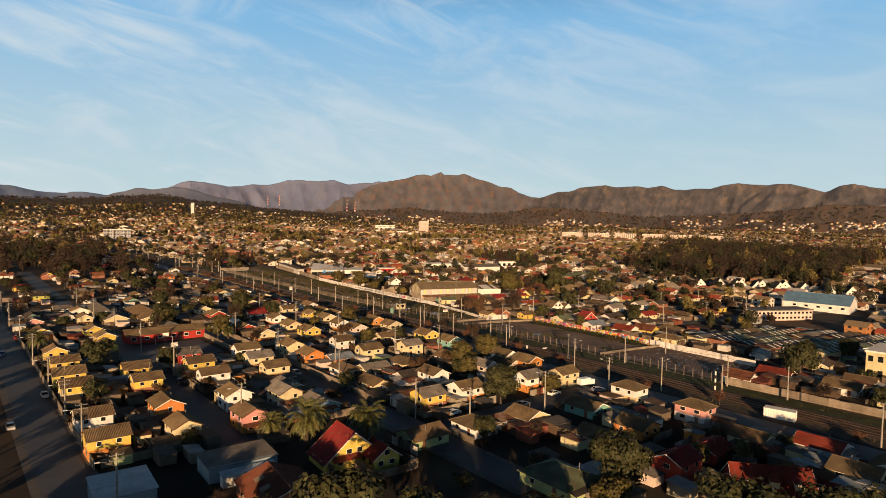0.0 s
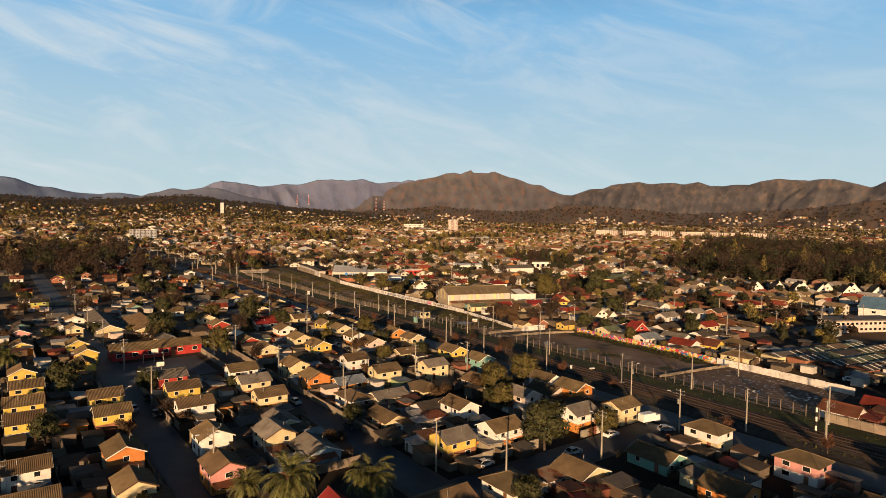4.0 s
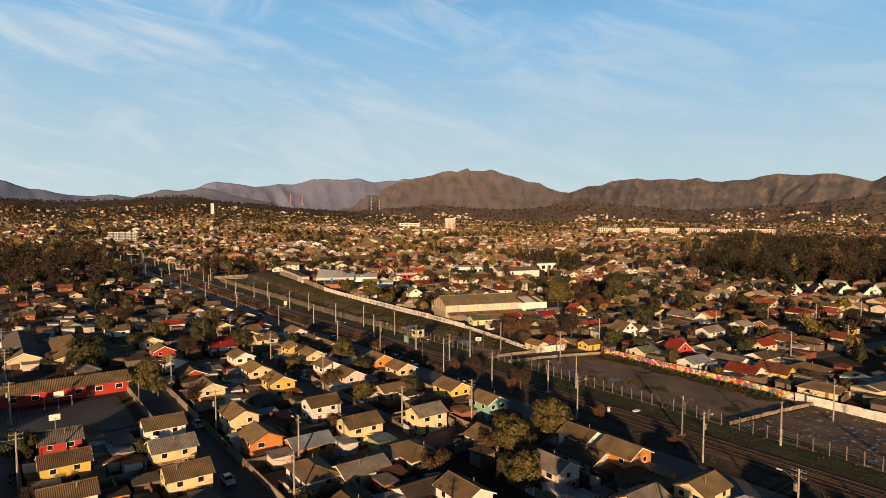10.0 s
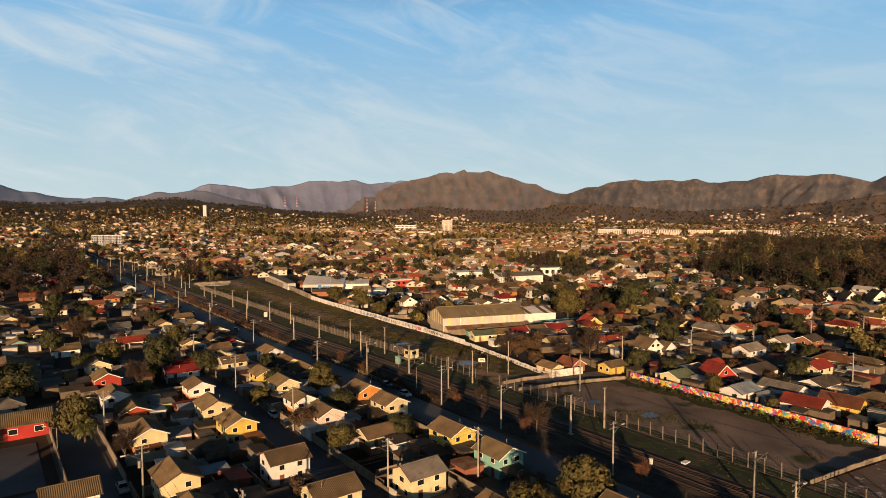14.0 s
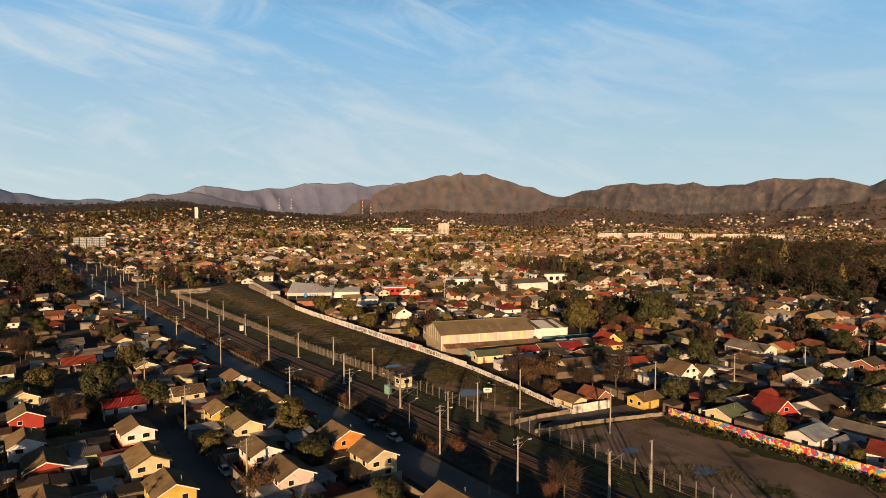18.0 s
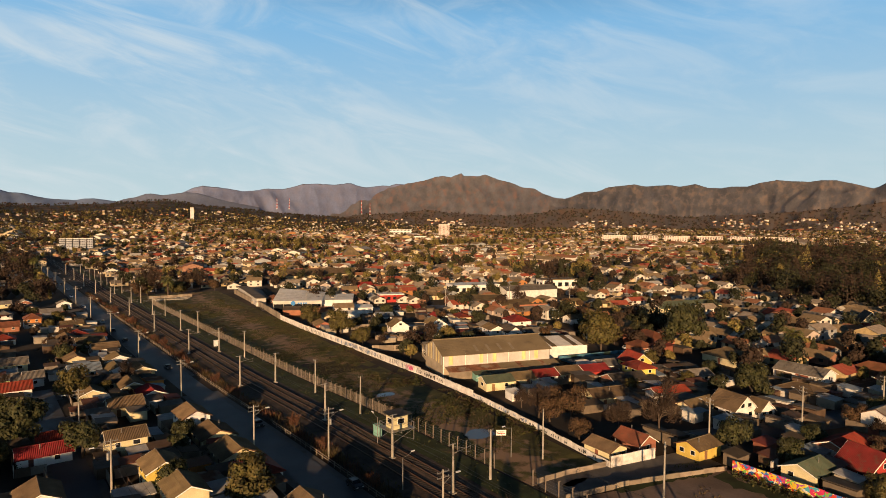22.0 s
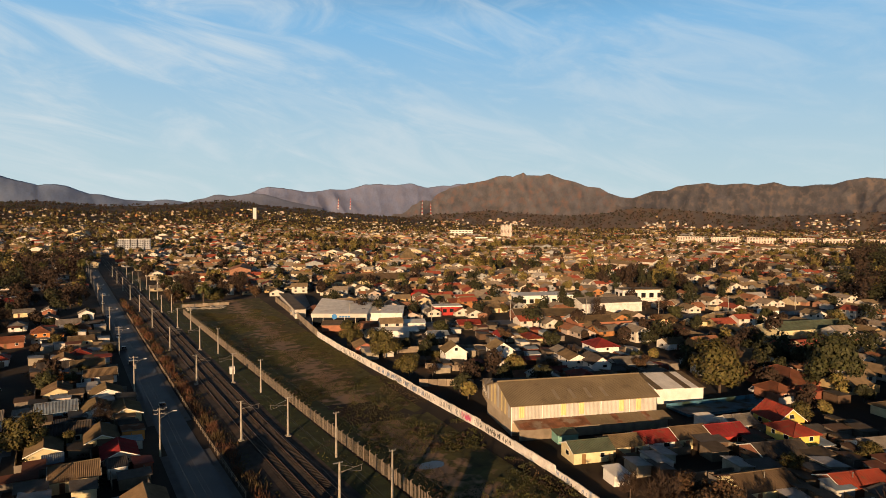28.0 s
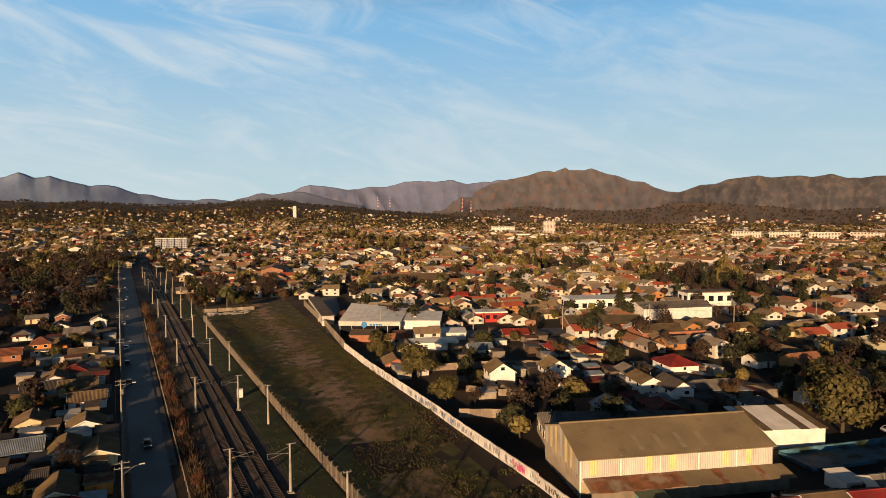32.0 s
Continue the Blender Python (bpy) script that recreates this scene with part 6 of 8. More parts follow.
def gate_cabin():
    t = thing("signal_cabin", pose(18.3, 40.4, ground_z(20, 43)), "small white signal cabin raised on a steel stand", "signal cabin")
    g = Geo()
    g.box(-1.5, 1.5, -1.3, 1.3, 2.4, 4.8)
    part("cabin", g.mesh("cabin", [WALL["cream"]]), t)
    g = Geo()
    g.slab([(-2, -1.8, 4.95), (2, -1.8, 4.95), (2, 1.8, 5.1), (-2, 1.8, 5.1)], 0.15)
    part("roof", g.mesh("roof", [ROOF["dark"]]), t)
    for m in (pose(0, -1.3, 3.3), pose(-1.5, 0, 3.3, 0, 0, -90)):
        window(t, m, 1.5, 1.0)
    g = Geo()
    g.box(-2.6, 2.6, -2.2, 2.2, 2.25, 2.38)
    part("platform", g.mesh("platform", [M_STEEL]), t)
    for x in (-2.4, 2.4):
        for y in (-2.0, 2.0):
            g = Geo()
            g.tube((x, y, 0), (x, y, 3.5), 0.07, 0.07, 6)
            part("post", g.mesh("post", [M_STEEL]), t)
    g = Geo()
    for s in (-1, 1):
        g.tube((-2.4, s * 2.0, 3.45), (2.4, s * 2.0, 3.45), 0.04, 0.04, 6)
        g.tube((s * 2.4, -2.0, 3.45), (s * 2.4, 2.0, 3.45), 0.04, 0.04, 6)
        g.tube((-2.4, s * 2.0, 0.2), (2.4, s * 2.0, 2.2), 0.04, 0.04, 6)
        g.tube((2.4, s * 2.0, 0.2), (-2.4, s * 2.0, 2.2), 0.04, 0.04, 6)
    part("railing", g.mesh("railing", [M_STEEL]), t)
    b = Geo()
    b.box(-0.6, 0.6, -0.6, 0.6, 0, 2.3)
    b.slab([(-0.7, -0.7, 2.42), (0.7, -0.7, 2.42), (0.7, 0.7, 2.42), (-0.7, 0.7, 2.42)], 0.12)
    solid("portable_toilet", b, [WALL["teal"]], "green portable toilet beside the signal cabin", "toilet", m=pose(16.2, 43.6, ground_z(18, 47)))


gate_cabin()


def field_sign():
    t = thing("notice_board", pose(32.3, 27.6, ground_z(29, 23), 0, 0, -35), "small white notice board on a post in the field", "sign")
    g = Geo()
    g.tube((0, 0, 0), (0, 0, 2.3), 0.05, 0.05, 6)
    part("post", g.mesh("post", [M_STEEL]), t)
    g = Geo()
    g.box(-0.9, 0.9, -0.05, 0.05, 1.5, 2.5)
    part("board", g.mesh("board", [M_TRIM]), t)
    for k, w in enumerate((0.7, 0.55)):
        g = Geo()
        g.box(-w, w, -0.065, -0.052, 1.75 + 0.32 * k, 1.9 + 0.32 * k)
        part("line_of_writing", g.mesh("line_of_writing", [M_SIGNRED]), t)


field_sign()


def puddle(x, y, rx, ry, seed):
    g = Geo()
    rng = random.Random(seed)
    pts = []
    for i in range(22):
        a = 6.283 * i / 22
        k = 1 + 0.3 * noise.noise(Vector((math.cos(a) * 1.5, math.sin(a) * 1.5, seed)))
        px, py = x + rx * k * math.cos(a), y + ry * k * math.sin(a)
        pts.append((px, py, ground_z(x, y) + 0.10))
    g.face(pts)
    solid("puddle", g, [M_WATER], "shallow puddle of rain water on the ground", "puddle", "puddles")


for i, (x, y, rx, ry) in enumerate(((32.4, 33.5, 3.4, 2.2), (32.5, 67, 2.4, 1.5), (32, -10.5, 1.6, 1.2), (34, -23, 2.2, 1.4), (30, 8.6, 2.5, 0.8))):
    puddle(x, y, rx, ry, i)


def small_rail_things():
    # the third entry stands for a flat white board lying there
    for x, y, w, d, h, label in ((18.6, 148, 0.6, 0.4, 1.9, "white relay box beside the tracks"), (12.5, -38.3, 0.22, 0.16, 1.1, "slim white marker box between the tracks"), (17.7, -41.2, 0.7, 0.35, 0.25, "low white cable box beside the tracks")):
        g = Geo()
        g.box(-w, w, -d, d, -0.1, h)
        g.slab([(-w - 0.08, -d - 0.08, h + 0.06), (w + 0.08, -d - 0.08, h + 0.06), (w + 0.08, d + 0.08, h + 0.1), (-w - 0.08, d + 0.08, h + 0.1)], 0.07)
        solid("relay_box", g, [WALL["white"]], label, "relay box", "boxes beside the railway", m=pose(x, y, ground_z(x, y)))
    t = thing("container", pose(6.6, -117.9, ground_z(7, -118), 0, 0, -76), "white shipping container beside the tracks", "container")
    g = Geo()
    for a, b in (((-3, -1.2), (3, -1.2)), ((3, -1.2), (3, 1.2)), ((3, 1.2), (-3, 1.2)), ((-3, 1.2), (-3, -1.2))):
        ribbed_sheet(g, a, b, 0.15, 2.1, 0.3, 0.04)
    part("wall", g.mesh("wall", [WALL["white"]]), t)
    g = Geo()
    g.box(-3.05, 3.05, -1.25, 1.25, 2.1, 2.2)
    part("roof", g.mesh("roof", [WALL["white"]]), t)
    for x, y in ((14.1, -99.6),):
        t = thing("signal_post", pose(x, y, ground_z(x, y)), "black and white banded railway signal post", "signal post")
        for k in range(7):
            g = Geo()
            g.tube((0, 0, 0.9 * k), (0, 0, 0.9 * (k + 1)), 0.2, 0.2, 8)
            part("band", g.mesh("band", [M_TRIM if k % 2 else M_RUBBER]), t)
    rng = random.Random(3)
    g = Geo()
    for i in range(60):
        x, y = rng.uniform(27, 44), rng.uniform(272, 279)
        s = rng.uniform(0.3, 1.0)
        g.box(-s, s, -s * 0.6, s * 0.6, 0, s * 0.7, mat=pose(x, y, ground_z(x, y), rng.uniform(-10, 10), 0, rng.uniform(0, 90)))
    solid("rubble_heap", g, [M_CONC], "scattered pale rubble at the end of the field", "rubble", kind="stuff")


small_rail_things()


def market_rows():
    """Low open stalls in rows, each under its own shallow sheet roof."""
    rng = random.Random(15)
    tones = [ROOF["green"], ROOF["zinc"], ROOF["tan"], ROOF["green"], ROOF["zinc"], ROOF["dark"]]
    for r in range(6):
        for k in range(6):
            x, y = 68 + 8.5 * k + 2.2 * r + rng.uniform(-0.2, 0.2), -66 - 7.0 * r - 1.6 * k + rng.uniform(-0.6, 0.3)
            if 108 < x and y > -84:
                continue
            t = thing("market_stall", pose(x, y, ground_z(x, y), 0, 0, -11), "low market stall under a shallow sheet-metal roof", "market stall", "market stalls")
            g = Geo()
            h = rng.uniform(2.3, 2.8)
            g.slab([(-4.0, -3.0, h), (4.0, -3.0, h), (4.0, 0, h + 0.7), (-4.0, 0, h + 0.7)], 0.08)
            g.slab([(-4.0, 0.0, h + 0.7), (4.0, 0.0, h + 0.7), (4.0, 3.0, h), (-4.0, 3.0, h)], 0.08)
            part("roof", g.mesh("roof", [rng.choice(tones)]), t)
            for u in (-2.6, 0.2, 2.7)[: rng.choice((0, 1, 2, 3))]:
                part("roof_light", shared(("stall_light",), lambda g: g.slab([(-0.25, -2.9, 0.02), (0.25, -2.9, 0.02), (0.25, -0.2, 0.66), (-0.25, -0.2, 0.66)], 0.05), [M_WHITEROOF]), t, pose(u, 0, h + 0.06))
            g = Geo()
            g.box(-3.8, 3.8, -2.7, 2.7, -0.3, h - 0.15)
            part("wall", g.mesh("wall", [WALL[rng.choice(("cream", "green", "white", "brick"))]]), t)
            HOUSES.append((x, y))


market_rows()

# ---------- houses, row by row ----------
house(-110.9, -55.3, "x", 2, "yellow", "tan")
house(-110.8, -41.8, "x", 2, "white", "tan")
house(-110.0, -16.7, "x", 2, "yellow", "tan")
house(-109.7, -4.5, "x", 2, "yellow", "tan")
house(-108.7, 9.3, "x", 2, "yellow", "tan")
house(-109.0, 24.1, "y", 2, "yellow", "tan")
house(-107.7, 69.3, "y", 1, "yellow", "tan")
house(-107.4, 95.1, "y", 1, "pink", "zinc")
house(-106.4, 110.7, "y", 1, "teal", "dark")
house(-98.6, -56.7, "y", 2, "cream", "tan")
house(-97.7, -42.0, "y", 2, "orange", "tan")
house(-96.2, -20.3, "x", 2, "yellow", "tan")
house(-95.7, -7.6, "x", 2, "yellow", "tan")
house(-96.2, 25.6, "y", 2, "yellow", "tan")
house(-94.0, 39.6, "y", 2, "yellow", "tan")
house(-94.8, 53.9, "y", 2, "yellow", "tan")
house(-92.6, 85.2, "y", 2, "cream", "tan")
house(-95.3, 98.7, "y", 1, "white", "zinc")
house(-89.6, 116.2, "y", 1, "white", "tan")
house(-94.4, 124.9, "x", 1, "white", "zinc")
house(-98.0, 162.3, "x", 2, "lime", "dark")
house(-86.3, -57.2, "y", 2, "pink", "tan")
house(-83.8, -42.8, "y", 2, "white", "tan")
house(-81.9, -23.5, "x", 2, "white", "tan")
house(-81.1, -10.1, "x", 2, "yellow", "tan")
house(-80.8, 1.4, "x", 2, "red", "zinc")
house(-63.5, -83.6, "x", 1, "green", "tan")
house(-70.3, -55.5, "y", 1, "blue", "zinc")
house(-74.5, -47.7, "y", 2, "cream", "zinc")
house(-69.8, -39.0, "y", 1, "cream", "zinc")
house(-67.1, -25.5, "x", 2, "cream", "tan")
house(-66.4, -13.3, "x", 2, "cream", "zinc")
house(-65.2, -1.5, "x", 2, "white", "tan")
house(-70.7, 107.0, "x", 1, "cream", "zinc")
house(-65.5, 136.3, "y", 1, "teal", "tan")
house(-70.7, 213.7, "h", 1, "orange", "clay")
house(-51.8, -85.0, "h", 1, "white", "tan")
house(-50.2, -67.9, "x", 2, "yellow", "zinc")
house(-51.5, -47.9, "y", 1, "cream", "tan")
house(-50.7, -32.7, "h", 1, "white", "tan")
house(-53.0, -17.3, "y", 2, "orange", "tan")
house(-52.2, -3.5, "y", 2, "cream", "tan")
house(-51.7, 18.3, "y", 2, "cream", "tan")
house(-50.3, 38.7, "y", 1, "red", "tan")
house(-52.3, 47.3, "y", 2, "white", "tan")
house(-51.3, 64.7, "y", 2, "red", "tan")
house(-50.9, 81.4, "y", 2, "cream", "tan")
house(-58.9, 157.4, "y", 1, "cream", "tan")
house(-48.5, 159.0, "y", 1, "cream", "zinc")
house(-46.5, 344.0, "y", 1, "white", "red")
house(-39.3, -120.9, "x", 2, "red", "red")
house(-37.1, -103.4, "y", 1, "white", "tan")
house(-39.8, -87.6, "y", 1, "cream", "tan")
house(-39.8, -68.5, "x", 2, "white", "tan")
house(-38.0, -54.1, "y", 2, "white", "tan")
house(-40.7, -48.0, "x", 1, "white", "dark")
house(-33.9, -35.4, "h", 1, "cream", "tan")
house(-44.1, -36.0, "x", 1, "cream", "zinc")
house(-36.3, -21.5, "x", 2, "cream", "tan")
house(-46.1, -21.1, "x", 1, "orange", "blue")
house(-36.9, -6.8, "x", 2, "white", "tan")
house(-37.4, 14.5, "y", 2, "yellow", "tan")
house(-37.8, 27.5, "y", 2, "cream", "tan")
house(-36.4, 43.2, "y", 2, "white", "tan")
house(-34.1, 67.2, "x", 1, "white", "red")
house(-44.3, 76.6, "x", 1, "white", "zinc")
house(-32.9, 128.0, "x", 1, "white", "zinc")
house(-35.1, 148.2, "x", 1, "cream", "zinc")
house(-35.7, 191.2, "h", 1, "white", "red")
house(-42.8, 330.7, "x", 1, "white", "red")
house(-40.4, 345.9, "y", 1, "white", "dark")
house(-45.9, 386.9, "y", 1, "pinkwhite", "tan")
house(-29.1, -137.2, "y", 1, "red", "red")
house(-26.4, -119.7, "x", 1, "red", "red")
house(-26.5, -104.7, "y", 1, "orange", "tan")
house(-24.3, -90.8, "y", 1, "teal", "tan")
house(-20.9, -70.4, "x", 2, "white", "zinc")
house(-21.9, -55.4, "y", 2, "pinkwhite", "zinc")
house(-23.1, -23.6, "x", 2, "cream", "zinc")
house(-22.1, 9.8, "y", 2, "pinkwhite", "tan")
house(-22.3, 20.5, "y", 2, "white", "tan")
house(-20.2, 34.5, "y", 2, "cream", "tan")
house(-20.9, 45.0, "y", 2, "yellow", "tan")
house(-22.7, 62.2, "x", 2, "cream", "tan")
house(-31.5, 73.7, "x", 1, "white", "red")
house(-22.3, 105.1, "y", 1, "cream", "tan")
house(-20.7, 129.5, "x", 1, "blue", "blue")
house(-20.7, 146.2, "y", 1, "cream", "tan")
house(-21.4, 171.7, "x", 1, "cream", "dark")
house(-26.0, 223.4, "h", 2, "orange", "clay")
house(-33.0, 393.5, "x", 1, "white", "zinc")
house(-21.2, 423.1, "h", 1, "white", "zinc")
house(-16.3, -139.5, "y", 1, "cream", "tan")
house(-8.7, -131.4, "y", 1, "white", "red")
house(-14.7, -121.6, "y", 1, "cream", "tan")
house(-9.7, -107.6, "h", 2, "pink", "tan")
house(-8.7, -90.8, "h", 2, "white", "tan")
house(-10.6, -72.8, "x", 2, "cream", "tan")
house(-8.7, -58.1, "y", 2, "orange", "tan")
house(-12.2, -53.3, "y", 1, "pinkwhite", "tan")
house(-8.7, -49.5, "y", 2, "white", "tan")
house(-19.1, -37.4, "y", 1, "white", "tan")
house(-8.7, -24.9, "y", 2, "teal", "tan")
house(-8.7, -12.8, "y", 2, "yellow", "tan")
house(-17.9, -2.5, "x", 1, "cream", "tan")
house(-8.7, 8.1, "y", 2, "cream", "tan")
house(-8.7, 19.0, "y", 2, "orange", "tan")
house(-8.7, 48.5, "y", 1, "cream", "tan")
house(-10.1, 68.7, "y", 2, "white", "tan")
house(-18.0, 90.0, "x", 1, "cream", "tan")
house(-11.4, 97.0, "y", 1, "pinkwhite", "red")
house(-13.6, 107.7, "y", 1, "cream", "tan")
house(-18.8, 113.0, "x", 1, "cream", "dark")
house(-8.7, 122.3, "y", 1, "cream", "tan")
house(-13.7, 126.1, "y", 1, "white", "tan")
house(-11.2, 139.0, "y", 1, "white", "tan")
house(-11.6, 157.8, "x", 1, "white", "tan")
house(-14.0, 170.9, "x", 1, "cream", "tan")
house(-19.4, 181.1, "y", 1, "white", "tan")
house(-15.2, 187.4, "h", 1, "brick", "red")
house(-14.7, 210.0, "x", 1, "cream", "tan")
house(-14.4, 235.1, "h", 1, "orange", "clay")
house(-17.2, 378.5, "h", 1, "cream", "tan")
house(-11.0, 401.0, "y", 1, "orange", "tan")
house(28.9, -98.5, "y", 1, "white", "clay")
house(39.0, -129.7, "x", 1, "cream", "dark")
house(41.1, -118.5, "y", 1, "white", "tan")
house(40.8, -102.6, "y", 1, "brick", "red")
house(42.6, 12.6, "y", 1, "cream", "tan", 5.4, 7.0)
house(50.5, -119.4, "y", 1, "cream", "tan")
house(62.1, -106.0, "x", 1, "cream", "dark")
house(60.7, -58.9, "h", 1, "cream", "tan")
house(61.7, -40.8, "y", 1, "white", "red")
house(60.8, -27.6, "x", 1, "white", "blue", 6.8, 9.0)
house(60.7, -12.2, "x", 1, "cream", "green", 6.4, 8.0)
house(56.2, 3.6, "x", 1, "yellow", "tan", 5.6, 7.4)
house(49.6, 11.8, "y", 1, "brick", "clay", 5.6, 7.0)
house(60.4, 156.9, "y", 1, "brick", "tan")
house(77.1, -49.5, "h", 1, "cream", "tan")
house(67.8, -45.4, "y", 1, "yellow", "clay")
house(69.7, -32.7, "y", 1, "white", "zinc")
house(76.6, -11.1, "x", 1, "brick", "red")
house(68.2, 32.7, "x", 1, "cream", "tan")
house(73.4, 236.6, "h", 1, "brick", "clay")
house(80.6, -35.8, "x", 1, "white", "dark")
house(90.4, -30.9, "x", 2, "cream", "red")
house(81.3, -21.0, "x", 1, "white", "dark")
house(77.7, 16.7, "x", 1, "cream", "tan")
house(81.3, 25.9, "x", 1, "brick", "red")
house(83.1, 38.8, "x", 1, "brick", "dark")
house(90.9, 40.4, "h", 2, "yellow", "red")
house(89.2, 160.3, "x", 1, "white", "blue")
house(97.0, -11.0, "x", 2, "white", "zinc")
house(100.7, 31.3, "x", 1, "white", "zinc")
house(93.1, 94.3, "h", 1, "brick", "red")
house(102.9, 100.4, "y", 2, "white", "dark")
house(101.1, 107.1, "y", 2, "white", "tan")
house(112.7, -33.6, "h", 1, "cream", "tan")
house(108.9, -28.4, "h", 1, "cream", "clay")
house(115.0, -11.5, "x", 2, "white", "zinc")
house(108.1, 8.8, "h", 1, "cream", "tan")
house(111.4, 85.0, "h", 1, "white", "zinc")
house(114.2, 99.3, "x", 1, "white", "zinc")
house(107.9, 117.9, "y", 1, "white", "zinc")
house(115.3, 142.3, "h", 1, "cream", "red")
house(109.1, 149.5, "y", 1, "white", "red")
house(111.6, 175.1, "x", 1, "brick", "red")
house(127.1, -37.1, "h", 1, "cream", "clay")
house(124.1, -15.4, "x", 2, "brick", "dark")
house(120.1, 60.7, "h", 1, "brick", "clay")
house(122.5, 349.8, "y", 1, "white", "zinc")
house(145.2, 6.1, "h", 1, "brick", "clay")
house(133.9, 90.9, "y", 1, "white", "tan")
house(145.1, 202.6, "x", 1, "cream", "tan")
house(139.6, 226.4, "x", 1, "cream", "clay")
house(142.3, 269.8, "x", 1, "red", "red")
house(142.1, 319.5, "h", 1, "cream", "tan")
house(139.8, 381.8, "x", 1, "cream", "tan")
house(147.5, -30.4, "h", 1, "yellow", "tan")
house(154.1, -23.2, "h", 1, "cream", "tan")
house(158.9, -11.0, "h", 2, "cream", "red")
house(158.2, 0.6, "h", 1, "brick", "clay")
house(148.5, 111.5, "x", 1, "white", "tan")
house(163.5, 121.7, "x", 1, "white", "red")
house(160.5, 194.3, "x", 1, "cream", "tan")
house(182.1, 89.4, "x", 1, "white", "red")
house(175.1, 91.5, "x", 1, "cream", "green")
house(179.6, 107.3, "x", 1, "cream", "tan")
house(185.8, 146.0, "x", 1, "cream", "tan")
house(183.3, 202.9, "h", 1, "cream", "tan")
house(197.4, -6.7, "y", 1, "cream", "tan")
house(197.2, 111.5, "x", 1, "yellow", "tan")
house(192.5, 134.8, "x", 1, "cream", "tan")
house(207.8, 107.2, "x", 1, "cream", "green")
house(202.6, 210.4, "x", 1, "white", "zinc")
house(206.2, 221.4, "x", 1, "white", "zinc")
house(215.0, 138.2, "x", 1, "cream", "zinc")
house(235.9, 131.9, "x", 2, "white", "tan")
house(281.0, 173.2, "x", 1, "cream", "tan")
house(304.3, 160.9, "h", 1, "cream", "clay")
house(330.2, 160.4, "y", 1, "cream", "tan")
# the red gabled house with a yellow front, and its lower wing
RED_HOUSE = gabled(-79.2, -82.4, -4, 13.2, 8.4, 1.9, 7.3, "yellow", "red", "yellow house under a steep bright red gable roof with white edges", 2)
red_porch = Geo()
red_porch.slab([(-5.4, -5.9, 2.35), (1.2, -5.9, 2.35), (1.2, -4.25, 3.0), (-5.4, -4.25, 3.0)], 0.1)
part("porch_roof", red_porch.mesh("porch_roof", [ROOF["red"]]), RED_HOUSE)
gabled(-75.4, -87.3, -4, 6.0, 6.2, 2.6, 4.8, "yellow", "red", "low yellow wing with a red gable roof and white edges", 1)
# large roofs below the start of the flight
# blue-grey walls of the first two sheds: shade put into the colour
shed(-112.7, -75.8, 9.8, 10.2, 3.2, M_SKYLITBLUE, "blue", -2, 0.5)
shed(-95.4, -75.4, 13.8, 8.2, 3.3, ROOF["zinc"], "blue", -2, 0.6)
shed(-95.6, -80.6, 10.5, 2.0, 2.5, M_SKYLITBLUE, "white", -2, 0.3)
BROWN_ROOF = gabled(-94.6, -89.8, -6, 12.0, 13.5, 2.6, 4.8, "brick", "clay", "low wide house under a worn rusty brown roof", 0)
for u, v in ((-3.2, -2.0), (-3.0, 2.4)):
    rooflight = Geo()
    rooflight.slab([(-0.9, -0.7, 0.0), (0.9, -0.7, 0.0), (0.9, 0.7, 0.12), (-0.9, 0.7, 0.12)], 0.12)
    part("rooflight", rooflight.mesh("rooflight", [M_ROOFLIGHT]), BROWN_ROOF, pose(u, v, 3.86, 0, -20, 0), "pale dusty rooflight")
DORMERS = gabled(-35.0, -133.5, 40, 9.0, 14.0, 3.0, 6.4, "red", "red", "red house with a tiled red roof and three cream dormers", 0)
for k in range(3):
    dormer = Geo()
    dormer.box(-3.9, -1.6, -0.8, 0.8, 3.4, 4.9)
    d_ob = part("dormer", dormer.mesh("dormer", [WALL["cream"]]), DORMERS, pose(0, -4.2 + 4.2 * k, 0), "small cream dormer")
    cap = Geo()
    cap.slab([(-4.2, -1.0, 4.95), (-1.2, -1.0, 5.4), (-1.2, 1.0, 5.4), (-4.2, 1.0, 4.95)], 0.1)
    part("dormer_roof", cap.mesh("dormer_roof", [ROOF["red"]]), d_ob)
house(-57.5, -111.5, "h", 1, "green", "green", 10.0, 12.0)
house(-9.6, -143.0, "x", 1, "white", "tan", 8.0, 10.5)
# terrace below the warehouse
for x, y, wall, roof, w, l in ((56.7, 56.1, "cream", "green", 6.0, 9.0), (63.7, 55.3, "cream", "tan", 6.4, 7.4), (70.0, 53.8, "white", "red", 6.4, 8.4), (76.9, 51.7, "cream", "tan", 7.0, 8.4), (83.4, 49.1, "red", "red", 7.0, 9.0), (91.0, 51.2, "white", "zinc", 6.4, 7.0)):
    house(x, y, "x", 1, wall, roof, w, l, -17)
shed(53.4, 46.4, 3.4, 4.0, 2.4, M_WHITEROOF, "white", -15)
shed(59.2, 64.3, 5.0, 3.6, 2.3, ROOF["green"], "teal", -18)
shed(88.2, 55.4, 4.0, 5.0, 2.6, M_WHITEROOF, "white", -17)
gabled(100.4, 48.4, -20, 7.4, 8.6, 2.8, 5.6, "yellow", "red", "yellow house with a bright red gable roof", 1)
house(132.5, 65.9, "h", 1, "brick", "clay", 13.0, 17.0)
